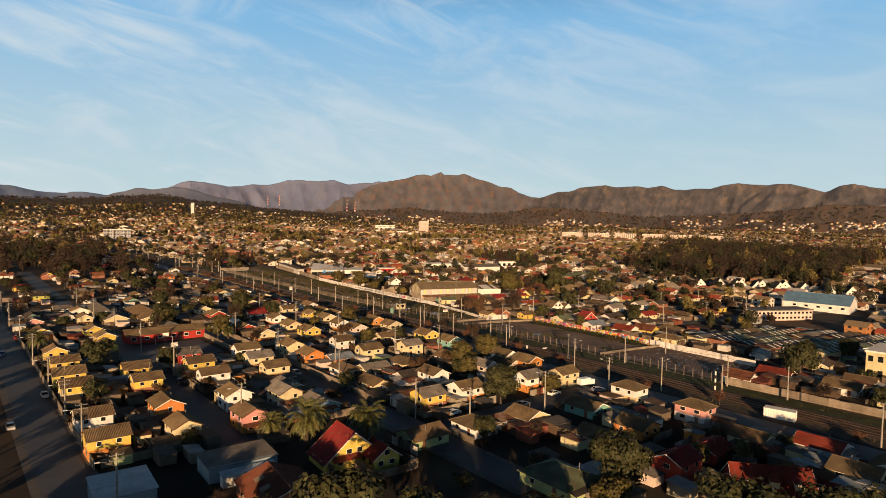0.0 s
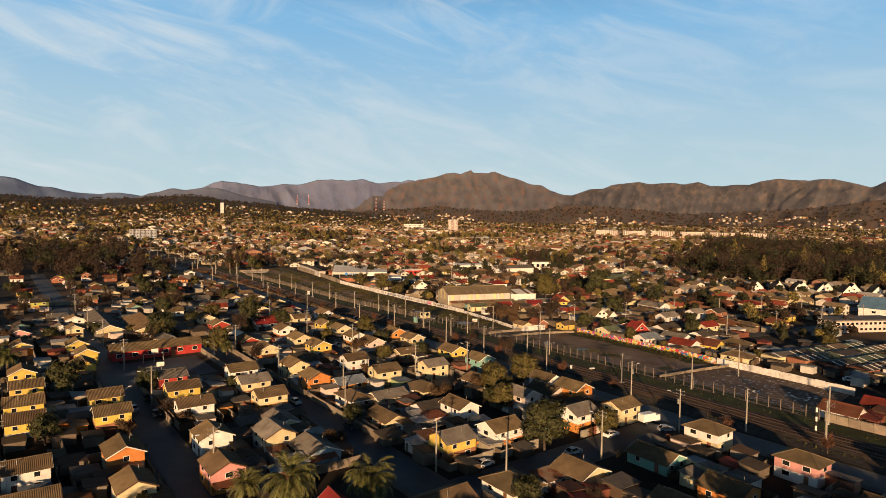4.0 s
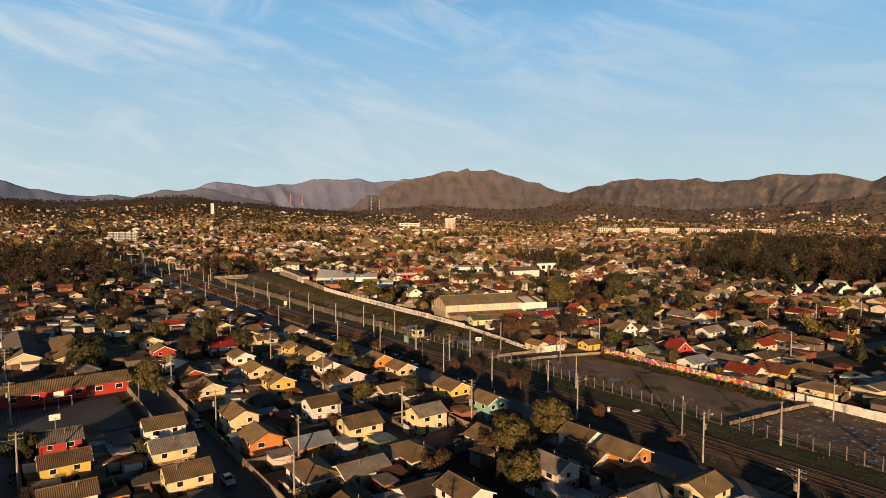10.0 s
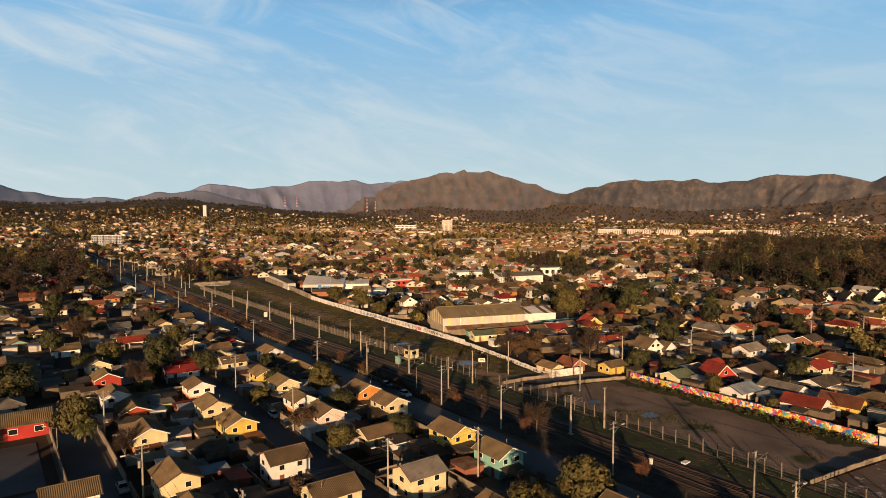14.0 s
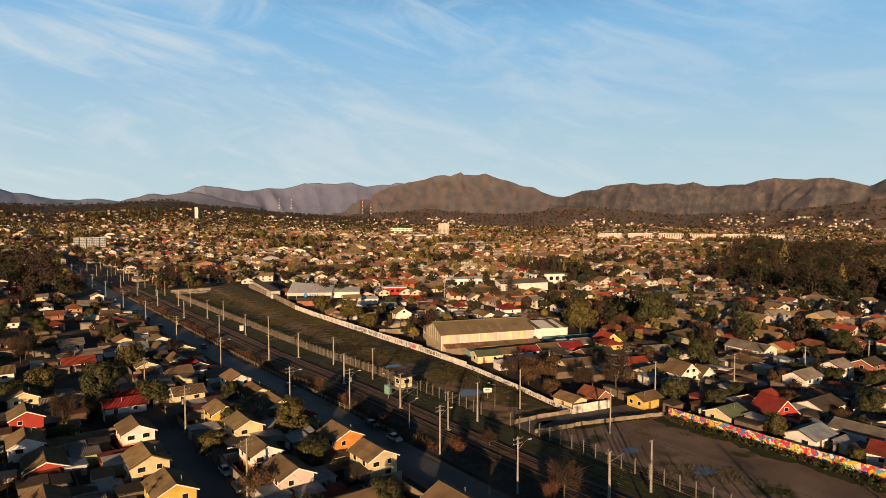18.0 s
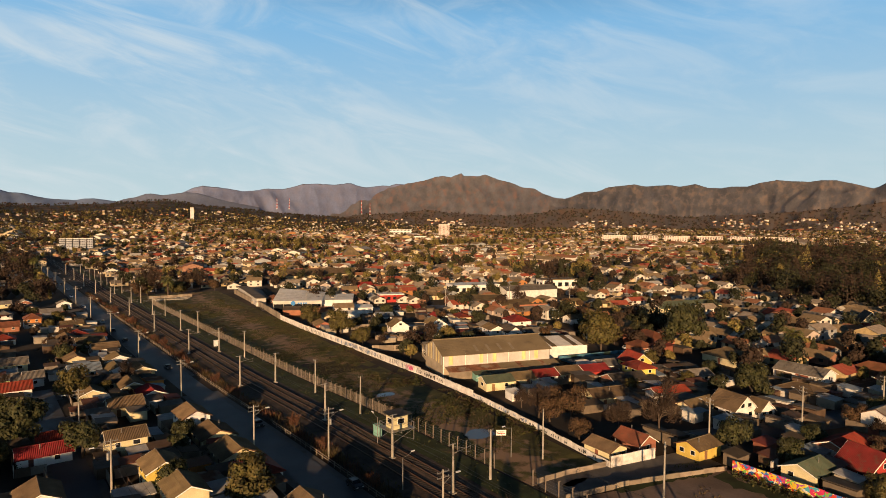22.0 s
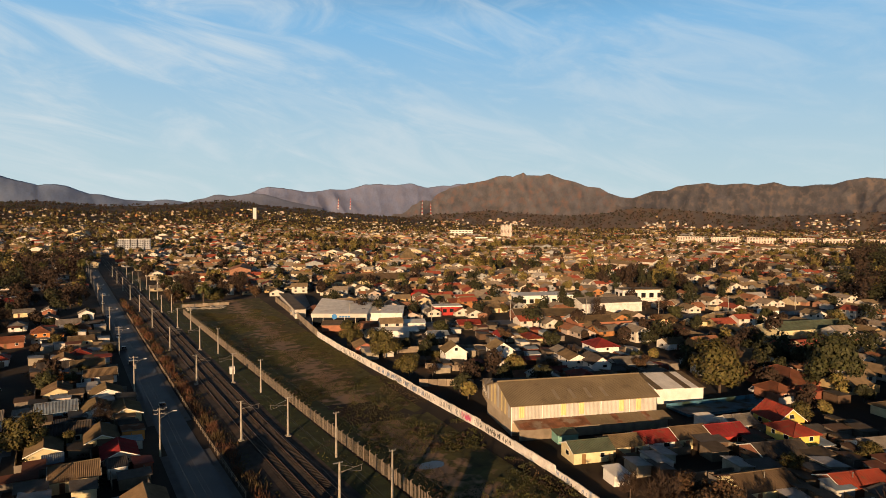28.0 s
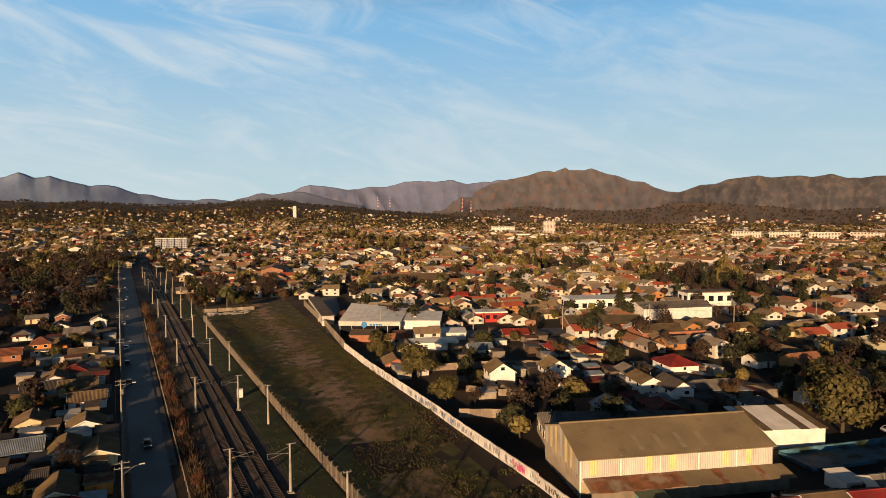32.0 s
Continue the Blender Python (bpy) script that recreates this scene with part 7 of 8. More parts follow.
# white houses behind the warehouse
gabled(76.5, 130.0, -18, 7.6, 8.6, 4.7, 7.2, "white", "tan", "white two-storey house with a brown gable roof", 1)
gabled(89.9, 125.8, -18, 7.6, 8.6, 4.7, 7.2, "white", "tan", "white two-storey house with a brown gable roof", 1)
house(120.2, 115.2, "h", 2, "white", "red", 9.6, 10.5)
# houses beside the road and beyond the lane
house(-8.7, 38.6, "h", 1, "white", "red", 7.4, 9.0)
house(-8.7, 59.5, "y", 1, "cream", "tan", 7.4, 8.4)
house(-36.6, 118.4, "x", 1, "white", "red")
house(-18.0, 247.8, "x", 1, "white", "zinc")
house(-42.0, 158.2, "x", 1, "white", "tan")
house(-65.9, 192.4, "y", 1, "cream", "zinc")
house(126.5, 16.0, "y", 1, "white", "zinc", 9.0, 15.0)
house(128.3, 36.1, "h", 1, "cream", "tan", 12.0, 15.0)
gabled(82.2, 11.4, -14, 7.4, 8.4, 2.8, 5.9, "white", "tan", "white house with a steep brown roof and white gable edges", 2)
gabled(85.9, 7.6, -14, 5.0, 4.6, 2.3, 4.6, "white", "tan", "lower white wing with a steep brown roof", 0)
gabled(69.5, -17.2, -20, 7.8, 7.6, 2.4, 5.8, "red", "red", "dark red house with a steep bright red roof", 1)
# row of steep white houses before the wood
for k, (x, y) in enumerate(((231, 37), (238, 27), (243, 18), (251, 21), (248, 9), (259, 12), (256, 0), (266, 2), (262, -10), (273, -9), (270, -21), (279, -31), (277, -44))):
    gabled(x, y, -54 + 5 * (k % 3), 7.4 + 0.6 * (k % 2), 9.4, 2.6, 7.0, "white" if k else "cream", ("dark", "tan", "dark")[k % 3], "white house with a steep gable roof before the wood", 1, "steep white houses")
SHEDS = furnish_plots()


def back_yards():
    """The many small tin roofs and lean-tos packed behind the houses."""
    rng = random.Random(91)
    walls, roofs = Geo(), Geo()
    for hx, hy in HOUSES:
        if hx > 125:
            continue
        for k in range(14 if hx < 30 else 16):
            x, y = hx + rng.uniform(-10, 10), hy + rng.uniform(-10, 10)
            if -7.6 < x < 26 or abs(x + 119) < 6 or abs(x + 90.5) < 4.6 or abs(x + 61) < 5 and y < 60 or abs(x + 31) < 4.2 or abs(y + 80) < 5 and -61 < x < -5 or abs(y + 29.5) < 4 and -61 < x < -5:
                continue
            if -89 < x < -63 and 9 < y < 47 or 22 < x < 57 and y > -100 or 50 < x < 126 and 50 < y < 92:
                continue
            if any(math.hypot(x - a, y - b) < 4.3 for a, b in HOUSES) or any(math.hypot(x - a, y - b) < 3.1 for a, b in SHEDS) or -92 < x < -66 and -96 < y < -70:
                continue
            SHEDS.append((x, y))
            a, z = radians(turn_at(x, y)) + rng.choice((0, math.pi / 2)), ground_z(x, y)
            w, l, h = rng.uniform(1.3, 2.5), rng.uniform(1.1, 1.9), rng.uniform(1.6, 2.2)
            m = Matrix.Translation((x, y, z)) @ Matrix.Rotation(a, 4, "Z")
            walls.box(-w, w, -l, l, -0.3, h - 0.1, mat=m)
            q = [tuple(m @ Vector(p)) for p in ((-w - 0.2, -l - 0.2, h - 0.1), (w + 0.2, -l - 0.2, h - 0.1), (w + 0.2, l + 0.2, h + 0.25), (-w - 0.2, l + 0.2, h + 0.25))]
            roofs.slab(q, 0.07)
    solid("lean_to_walls", walls, [M_PLOT], "walls of small lean-tos packed behind the houses", "sheds", kind="stuff")
    solid("lean_to_roofs", roofs, [M_YARDROOF], "rusty, grey and brown tin roofs of the back yards", "sheds", kind="stuff")


back_yards()


# ---------- trees set by hand, then the gardens ----------
# trees by the start of the flight
for kind, x, y, s, w in (("broad", 44.4, -107.0, 1.3, 1), ("bare", 29.3, -118.3, 0.9, 1), ("olive", -32.2, -120.6, 0.7, 0), ("olive", -24.0, -124.4, 0.5, 1), ("bare", -81.5, -115.0, 0.9, 0), ("bare", -103.5, -89.0, 0.8, 1), ("broad", -52.6, -119.4, 1.2, 1), ("olive", -59.5, -123.0, 1.0, 0), ("bare", -45.0, -94.8, 0.7, 1), ("bare", -57.2, -94.3, 0.7, 1), ("shrub", -70.5, -103.0, 1.3, 0)):
    tree(kind, x, y, s, w)
# trees of the estate
for kind, x, y, s, w in (("palm", -82.2, -73.6, 1.15, 0), ("palm", -72.2, -78.0, 1.1, 0), ("palm", -85.7, -66.1, 0.75, 0), ("palm", -111.6, 36.8, 0.95, 0), ("olive", -20.0, -45.0, 1.0, 1), ("broad", -35.9, -76.1, 1.1, 1), ("olive", -18.9, -75.8, 0.8, 0), ("broad", -56.4, -43.7, 0.7, 2), ("olive", -25.5, -3.1, 0.9, 0), ("broad", -101.5, 11.0, 1.2, 0), ("broad", -69.4, 65.6, 1.25, 1), ("olive", -61.4, 32.4, 1.05, 1), ("palm", -60.0, 27.4, 0.6, 0), ("olive", -12.0, 31.3, 1.0, 1), ("broad", -28.9, 64.6, 1.0, 0)):
    tree(kind, x, y, s, w)
# trees beside the railway and the field
for kind, x, y, s, w in (("olive", -8.2, -42.4, 1.05, 1), ("bare", 13.4, 5.4, 0.75, 1), ("bare", 8.4, -16.4, 0.95, 0), ("bare", 57.6, 12.1, 1.3, 2), ("bare", 53.8, 18.5, 1.0, 0), ("broad", 98.3, 15.3, 1.2, 0), ("broad", 63.4, 1.5, 1.0, 2), ("olive", 60.8, 168.3, 1.05, 1), ("olive", 61.5, 144.4, 1.3, 1), ("olive", 57.8, 122.4, 1.1, 0), ("bare", 62.8, 118.5, 0.8, 1), ("bare", 48.3, 33.8, 1.0, 0), ("bare", 50.2, 40.8, 0.8, 1)):
    tree(kind, x, y, s, w)
# trees of the far streets
for kind, x, y, s, w in (("olive", 112.6, 69.6, 1.75, 1), ("broad", 135.1, 55.8, 1.7, 1), ("palm", 145.1, 27.4, 1.0, 1), ("conifer", 177.1, 194.6, 1.1, 0), ("bare", 158.8, 153.9, 1.2, 2), ("bare", 198.3, 155.4, 1.1, 0), ("palm", 36.6, 286.9, 1.1, 1), ("bare", 34.2, 306.0, 1.6, 2), ("bare", 57.9, 306.0, 1.5, 2), ("brown", 25.0, 298.0, 1.4, 1), ("brown", 48.0, 300.0, 1.3, 0), ("brown", 65.0, 303.0, 1.2, 1), ("olive", 43.5, 293.0, 1.1, 1), ("palm", -32.8, 473.9, 1.2, 1), ("palm", -18.9, 485.7, 1.2, 1), ("palm", -8.7, 483.2, 1.1, 1), ("palm", -59.6, 526.6, 1.2, 1), ("bare", 33.1, 328.6, 1.5, 2), ("bare", 50.6, 309.5, 1.2, 2)):
    tree(kind, x, y, s, w)
for kind, x, y, s, w in (("broad", 42.7, 304.0, 1.0, 0), ("palm", 150.8, 303.6, 1.0, 1), ("palm", 234.2, 303.1, 1.0, 1)):
    tree(kind, x, y, s, w)
RNG = random.Random(21)
# tall trees among the houses west of the road
for k in range(60):
    x, y = RNG.uniform(-56, -12), RNG.uniform(60, 170)
    if len(TREES) < 66 and all(math.hypot(x - a, y - b) > 4.2 for a, b in HOUSES) and all(math.hypot(x - a, y - b) > 7 for a, b in TREES) and abs(x + 31) > 3.5 and abs(x + 61) > 4:
        tree(RNG.choice(("broad", "broad", "bare", "olive")), x, y, RNG.uniform(0.8, 1.15))
for x, y, k in ((48.3, 30.8, 1.0), (51.8, 28.2, 1.1), (55.0, 33.5, 0.9), (45.2, 20.5, 0.8)):
    tree("brown", x, y, k)
# unseen trees added to throw shade over the red dormer house
tree("broad", -47, -147, 1.35, 1)
tree("broad", -40, -153, 1.3, 0)
tree("broad", -30, -158, 1.2, 1)
# unseen trees added behind the start of the flight to shade the plots below
for k in range(11):
    tree("broad", -134 + 7.6 * k + RNG.uniform(-2, 2), -87 - 4.7 * k - RNG.uniform(0, 7), RNG.uniform(1.1, 1.45))
for k in range(16):
    tree("russet", 4.8 + RNG.uniform(-0.7, 0.8), 62 + 15 * k + RNG.uniform(-6, 6), RNG.uniform(0.5, 0.85), 0 if k % 3 else 1)
for k in range(9):
    tree("russet", 4.5 + RNG.uniform(-0.5, 1.0), -130 + 22 * k + RNG.uniform(-6, 6), RNG.uniform(0.6, 0.9))


def garden_free(x, y, r=4.3):
    if -104 < x < -66 and -100 < y < -68:
        return False
    if -8 < x < 8 or 8 <= x < 56 and y > -100 or abs(x + 119) < 5.5 or abs(x + 90.5) < 4 or abs(x + 61) < 4.5 and y < 60 or abs(x + 31) < 3.5 or abs(y + 80) < 4.5 and -61 < x < -5:
        return False
    if -89 < x < -63 and 9 < y < 46 or 50 < x < 122 and 52 < y < 90:
        return False
    return all(math.hypot(x - a, y - b) > r for a, b in HOUSES) and all(math.hypot(x - a, y - b) > 2.6 for a, b in SHEDS) and all(math.hypot(x - a, y - b) > 3.2 for a, b in TREES)


for hx, hy in list(HOUSES):
    for k in range(4):
        a, d = RNG.uniform(0, 6.283), RNG.uniform(4.5, 7.5)
        x, y = hx + d * math.cos(a), hy + d * math.sin(a)
        if RNG.random() < 0.66 and len(TREES) < 310 and garden_free(x, y):
            kind = RNG.choice(("broad", "olive", "shrub", "brown", "bare", "brown", "broad")) if x < 30 else RNG.choice(("broad", "olive", "brown", "broad", "brown", "bare"))
            tree(kind, x, y, RNG.uniform(0.45, 0.85))

# ---------- street furniture ----------
pole_row([(-5.2, 95.5 - 46.7 + 46.7 * k) for k in range(11)], 0)
pole_row([(4.4, y) for y in (-137, -91, -64, -37, -11, 8, 40)], 0)
pole_row([(-114.2, y) for y in (-80, -52, -33, -8, 24, 60, 100, 140)], 180)
pole_row([(-87, y) for y in (-55, -9, 25, 62, 100, 140)], 180)
pole_row([(-56.6, y) for y in (-72, -40, -4, 30)], 180)
pole_row([(-27.5, y) for y in (-22, 12, 45, 80)], 180)
pole_row([(x, -83.8) for x in (-52, -30, -7)], 90)
pole_row([(x, -26.2) for x in (-50, -14)], 90)
pole_row([(62 + 22 * k, 5 - 6.4 * k) for k in range(6)], 70)
pole_row([(75 + 30 * k, 203 - 12 * k) for k in range(7)], 70)
pole_row([(88 + 24 * k, -40 - 5 * k) for k in range(4)], 70)
for x, y in ((33, 18), (36, -3), (44, -68)):
    street_pole(x, y, 40, False)
for x, y, r in ((14, 40, 90), (7.5, 22, 0), (29.5, 22, 180), (-64.5, 24, 180), (-93.5, 45, 0), (-93.5, -12, 0)):
    globe_lamp(x, y, 5.0, r)

# cars on the road beside the railway
for x, y, r, tone in ((-1.2, 125, 0, "dark"), (-3.4, 172.8, 180, "dark"), (-3.6, 194.8, 180, "dark"), (-3.6, 217.5, 180, "silver"), (-4, 267, 180, "silver"), (-3.8, 313, 180, "white"), (-1.6, 348, 0, "silver"), (-1.6, 381, 0, "dark"), (2.2, 27, 0, "dark"), (0.8, 63, 0, "dark"), (1.6, 18, 0, "silver")):
    car(x, y, r, tone)
# cars in the estate
for x, y, r, tone in ((-20.0, -77.8, 90, "white"), (-32.4, -79.6, 90, "silver"), (-90.9, -11.6, 0, "silver"), (-87.3, -5.0, 0, "dark"), (-61.2, -25.6, 0, "silver"), (-27.5, 21.7, 0, "silver"), (-27.8, 14.6, 0, "dark"), (-58.9, -46.5, 0, "dark"), (-123.1, -32.0, 0, "silver"), (-115.4, -12.0, 0, "silver"), (-87.8, -17.4, 0, "dark"), (-48.7, -74.9, 90, "white"), (-8.7, -82.1, 60, "silver"), (-58.1, 2.8, 0, "silver"), (-120.0, 41.0, 0, "blue"), (-114.5, 67.6, 0, "red")):
    car(x, y, r, tone)
# cars east of the railway
for x, y, r, tone in ((110.0, 22.2, 70, "silver"), (124.0, 14.9, 70, "white"), (92.6, -21.9, 60, "dark"), (98.7, -25.6, 60, "red"), (118.0, 14.7, 80, "silver"), (120.2, 65.2, 70, "silver"), (148.2, 99.7, 60, "silver"), (63.1, -87.1, 30, "white")):
    car(x, y, r, tone)


def delivery_truck():
    t = thing("delivery_truck", pose(-7.2, -77.2, ground_z(-7, -77) + 0.1, 0, 0, 80), "small white delivery truck with a box body", "truck")
    IN_METRES.add(t.name)
    g = Geo()
    g.box(-1.0, 1.0, -1.1, 2.9, 0.75, 2.7)
    part("box_body", g.mesh("box_body", [M_CARS["white"]]), t)
    g = Geo()
    g.box(-0.95, 0.95, -2.7, -1.15, 0.5, 2.1)
    part("cab", g.mesh("cab", [M_CARS["white"]]), t)
    g = Geo()
    g.box(-0.8, 0.8, -2.73, -2.71, 1.3, 1.95)
    part("windscreen", g.mesh("windscreen", [M_GLASS]), t)
    for s in (-1, 1):
        for y in (-2.0, 1.8):
            w = part("wheel", shared(("tyre",), tyre, [M_RUBBER]), t, pose(s * 0.88, y, 0.34))
            part("rim", shared(("rim",), rim, [M_STEEL]), w)


delivery_truck()


# ---------- plot walls of the estate ----------
def yard_wall(ax, ay, bx, by):
    g = Geo()
    d = math.hypot(bx - ax, by - ay)
    m = pose(ax, ay, 0, 0, 0, math.degrees(math.atan2(by - ay, bx - ax)))
    z = min(ground_z(ax, ay), ground_z(bx, by))
    g.box(0, d, -0.08, 0.08, z - 0.4, z + 1.5)
    solid("yard_wall", g, [M_WALLP], "plain yard wall of concrete panels between plots", "wall", "yard walls", m=m)


def yard_walls():
    rng = random.Random(4)
    rows = ((-105, -60, 90), (-75.5, -50, 12), (-47, -62, 50), (-17, -55, 55), (-94.5, -60, 12), (-86.6, -25, 12), (-64.6, -58, 40), (-57.2, -58, 40), (-34.6, -20, 60), (-27.0, -20, 60), (-114, -62, 80), (-8.4, -70, 90))
    for x, y0, y1 in rows:
        y = y0
        while y < y1:
            e = min(y1, y + rng.uniform(9, 14))
            yard_wall(x, y, x, e - rng.choice((0.05, 0.05, 3.0)))
            y = e
    for y in (-62, -49.5, -36.5, -16, -1, 12.5, 25.5, 39, 52):
        for x0, x1 in ((-113, -95), (-86, -65), (-56, -36), (-26, -9)):
            if x0 < -80 and y > 10:
                continue
            yard_wall(x0, y, x1, y)


yard_walls()


def plot_fences():
    """Board and sheet fences round every plot, too many to count."""
    rng = random.Random(52)
    g = Geo()
    for hx, hy in HOUSES:
        if hx > 130 or hy > 200:
            continue
        a, z = radians(turn_at(hx, hy)), ground_z(hx, hy)
        m = Matrix.Translation((hx, hy, z)) @ Matrix.Rotation(a, 4, "Z")
        u, v = rng.uniform(4.0, 4.9), rng.uniform(4.6, 5.6)
        for x0, y0, x1, y1 in ((-u, -v, u, -v), (-u, -v, -u, v), (-u, v, u, v), (u, -v, u, v)):
            if rng.random() < 0.22:
                continue
            L = math.hypot(x1 - x0, y1 - y0)
            n = int(L / 1.9)
            for i in range(n):
                if rng.random() < 0.07:
                    continue
                p0, p1 = Vector((x0, y0, 0)).lerp(Vector((x1, y1, 0)), i / n), Vector((x0, y0, 0)).lerp(Vector((x1, y1, 0)), (i + 1) / n)
                c = m @ p0.lerp(p1, 0.5)
                if -7.6 < c.x < 26 or any(math.hypot(c.x - q, c.y - r) < 3.7 for q, r in HOUSES) or abs(c.x + 119) < 6 or abs(c.x + 90.5) < 3.4 or abs(c.x + 61) < 3.6 and c.y < 60 or abs(c.x + 31) < 3.0 or abs(c.y + 80) < 3.6 and -61 < c.x < -5 or abs(c.y + 29.5) < 3 and -61 < c.x < -5 or -89 < c.x < -65 and 10 < c.y < 37 or 26 < c.x < 58 and c.y > -96 or 50 < c.x < 124 and 57 < c.y < 90:
                    continue
                along = math.degrees(math.atan2(y1 - y0, x1 - x0))
                g.box(-L / n / 2 + 0.01, L / n / 2 - 0.01, -0.05, 0.05, -0.2, rng.uniform(1.25, 1.75), mat=m @ pose(*p0.lerp(p1, 0.5), 0, 0, along))
    solid("plot_fences", g, [M_PLOT], "weathered board and panel fences round the small plots", "fence", kind="stuff")


plot_fences()


def garden_clutter():
    """Hedges, creepers and small bushes in the yards of the estate, too many to count."""
    rng = random.Random(31)
    g, b = Geo(), Geo()
    for hx, hy in HOUSES:
        for k in range(9):
            a, d = rng.uniform(0, 6.283), rng.uniform(3.9, 7.0)
            x, y = hx + d * math.cos(a), hy + d * math.sin(a)
            if not garden_free(x, y, 3.9):
                continue
            r, h = rng.uniform(0.4, 1.1), rng.uniform(0.5, 1.9)
            z = ground_z(x, y)
            for i in range(int(34 * r * h) + 14):
                leaf(g if rng.random() < 0.75 else b, (x + rng.gauss(0, r * 0.5), y + rng.gauss(0, r * 0.5), z + h * rng.random()), 0.17, rng)
    solid("garden_hedges", g, [M_LEAF], "dark green hedges and bushes in the small yards", "hedge", kind="stuff")
    solid("dry_bushes", b, [M_TWIG], "brown dry bushes in the small yards", "bush", kind="stuff")


garden_clutter()


# ---------- weeds of the field ----------
def weeds():
    rng = random.Random(8)
    for name, mat, n, label in (("grass_tufts", M_GRASS, 13000, "tufts of green grass over the field"), ("dry_weeds", M_WEED, 8000, "dry brown weeds over the field")):
        g = Geo()
        while len(g.f) < n * 3:
            x, y = rng.uniform(24.6, 56), rng.uniform(-54, 262)
            v = noise.noise(Vector((x / 14, y / 14, 2.0 if mat is M_GRASS else 9.0)))
            edge = 24 + (17 + 0.105 * y if y > 8 else 29)
            if x > edge or 3 < y < 20 or v < (0.02 if y > 8 else 0.30):
                continue
            z = ground_z(x, y)
            for k in range(3):
                a, h = rng.uniform(0, 6.28), rng.uniform(0.06, 0.38)
                dx, dy = 0.11 * math.cos(a), 0.13 * math.sin(a)
                g.face([(x - dx, y - dy, z), (x + dx, y + dy, z), (x + rng.uniform(-0.2, 0.2), y + rng.uniform(-0.2, 0.2), z + h)])
        solid(name, g, [mat], label, "grass", kind="stuff")
    g = Geo()
    for i in range(4200):
        x, y = rng.choice((rng.uniform(17.8, 23.6), rng.uniform(5.5, 8.0))), rng.uniform(-140, 300)
        z = ground_z(x, y)
        for k in range(2):
            a, h = rng.uniform(0, 6.28), rng.uniform(0.12, 0.34)
            dx, dy = 0.18 * math.cos(a), 0.18 * math.sin(a)
            g.face([(x - dx, y - dy, z), (x + dx, y + dy, z), (x + rng.uniform(-0.2, 0.2), y + rng.uniform(-0.2, 0.2), z + h)])
    solid("verge_grass", g, [M_GRASS], "green grass along the railway verge", "grass", kind="stuff")
    # tall dry brush between the road and the tracks
    g = Geo()
    dry = Geo()
    for i in range(15000):
        y = rng.uniform(10, 330)
        thick = 0.55 + 0.9 * noise.noise(Vector((0, y / 11, 4.0)))
        if rng.random() > thick:
            continue
        x, h = 5.2 + rng.gauss(0, 0.7), rng.uniform(0.25, 1.6) * (0.35 + thick)
        z, a = ground_z(x, y), rng.uniform(0, 6.28)
        dx, dy = 0.13 * math.cos(a), 0.13 * math.sin(a)
        (g if noise.noise(Vector((3, y / 6, 8.0))) > 0.05 else dry).face([(x - dx * 0.6, y - dy * 0.6, z), (x + dx * 0.6, y + dy * 0.6, z), (x + rng.gauss(0, 0.3), y + rng.gauss(0, 0.3), z + h)])
    solid("verge_weeds", dry, [M_WEED], "dry brown weeds between the road and the tracks", "brush", kind="stuff")
    solid("verge_brush", g, [M_REDTWIG], "tall dry russet brush between the road and the tracks", "brush", kind="stuff")
    # brambles and low shrubs scattered over the field
    green, brown = Geo(), Geo()
    for i in range(330):
        y = rng.uniform(22, 240)
        x = 25.5 + (15 + 0.10 * y) * rng.random()
        worn = abs(x - 27.7 - 0.078 * y)
        if worn < 3.2 or noise.noise(Vector((x / 17, y / 17, 6.0))) < -0.05:
            continue
        z, r = ground_z(x, y), rng.uniform(0.3, 1.1)
        for k in range(34):
            a, q = rng.uniform(0, 6.283), rng.random() ** 0.5
            leaf(green if i % 3 else brown, (x + r * q * math.cos(a) * 1.3, y + r * q * math.sin(a), z + 0.05 + 0.75 * r * (1 - q * q) * rng.uniform(0.5, 1.1)), 0.2, rng)
    solid("field_shrubs", green, [M_LEAF], "low dark green brambles scattered over the field", "shrubs", kind="stuff")
    solid("dry_field_shrubs", brown, [M_TWIG], "low brown leafless shrubs scattered over the field", "shrubs", kind="stuff")
    # rail fence of rough timber beside the road
    g = Geo()
    for k in range(120):
        x, y = 3.3, 16 + 2.2 * k
        z = ground_z(x, y)
        if noise.noise(Vector((7, y / 25, 1.0))) < -0.25:
            continue
        g.box(-0.06, 0.06, -0.06, 0.06, -0.2, 0.95, mat=pose(x, y, z))
        for h in (0.4, 0.8):
            g.box(-0.025, 0.025, 0.0, 2.2, h - 0.06, h + 0.06, mat=pose(x + 0.05, y, z))
    solid("roadside_fence", g, [M_FENCE], "low rough timber rail fence between the road and the brush", "fence", kind="stuff")
    # thin standing water over the broken paving
    g = Geo()
    for i in range(110):
        x, y, r = rng.uniform(27, 49), rng.uniform(-90, -64), rng.uniform(0.10, 0.36)
        g.face([(x + r * 2.4 * math.cos(k * 0.785) * rng.uniform(0.6, 1.2), y + r * math.sin(k * 0.785) * rng.uniform(0.6, 1.2), ground_z(x, y) + 0.10 + 0.0006 * i) for k in range(8)])
    solid("thin_puddles", g, [M_WATER], "small thin puddles over the broken paving", "puddle", kind="stuff")
    # hedge plants at the foot of the mural
    g = Geo()
    for i in range(1500):
        f = rng.random()
        x, y = 53.6 - 1.8 * f + rng.uniform(-2.6, -0.2), -5 - 50 * f
        leaf(g, (x, y, ground_z(x, y) + rng.uniform(0.05, 0.8)), 0.25, rng)
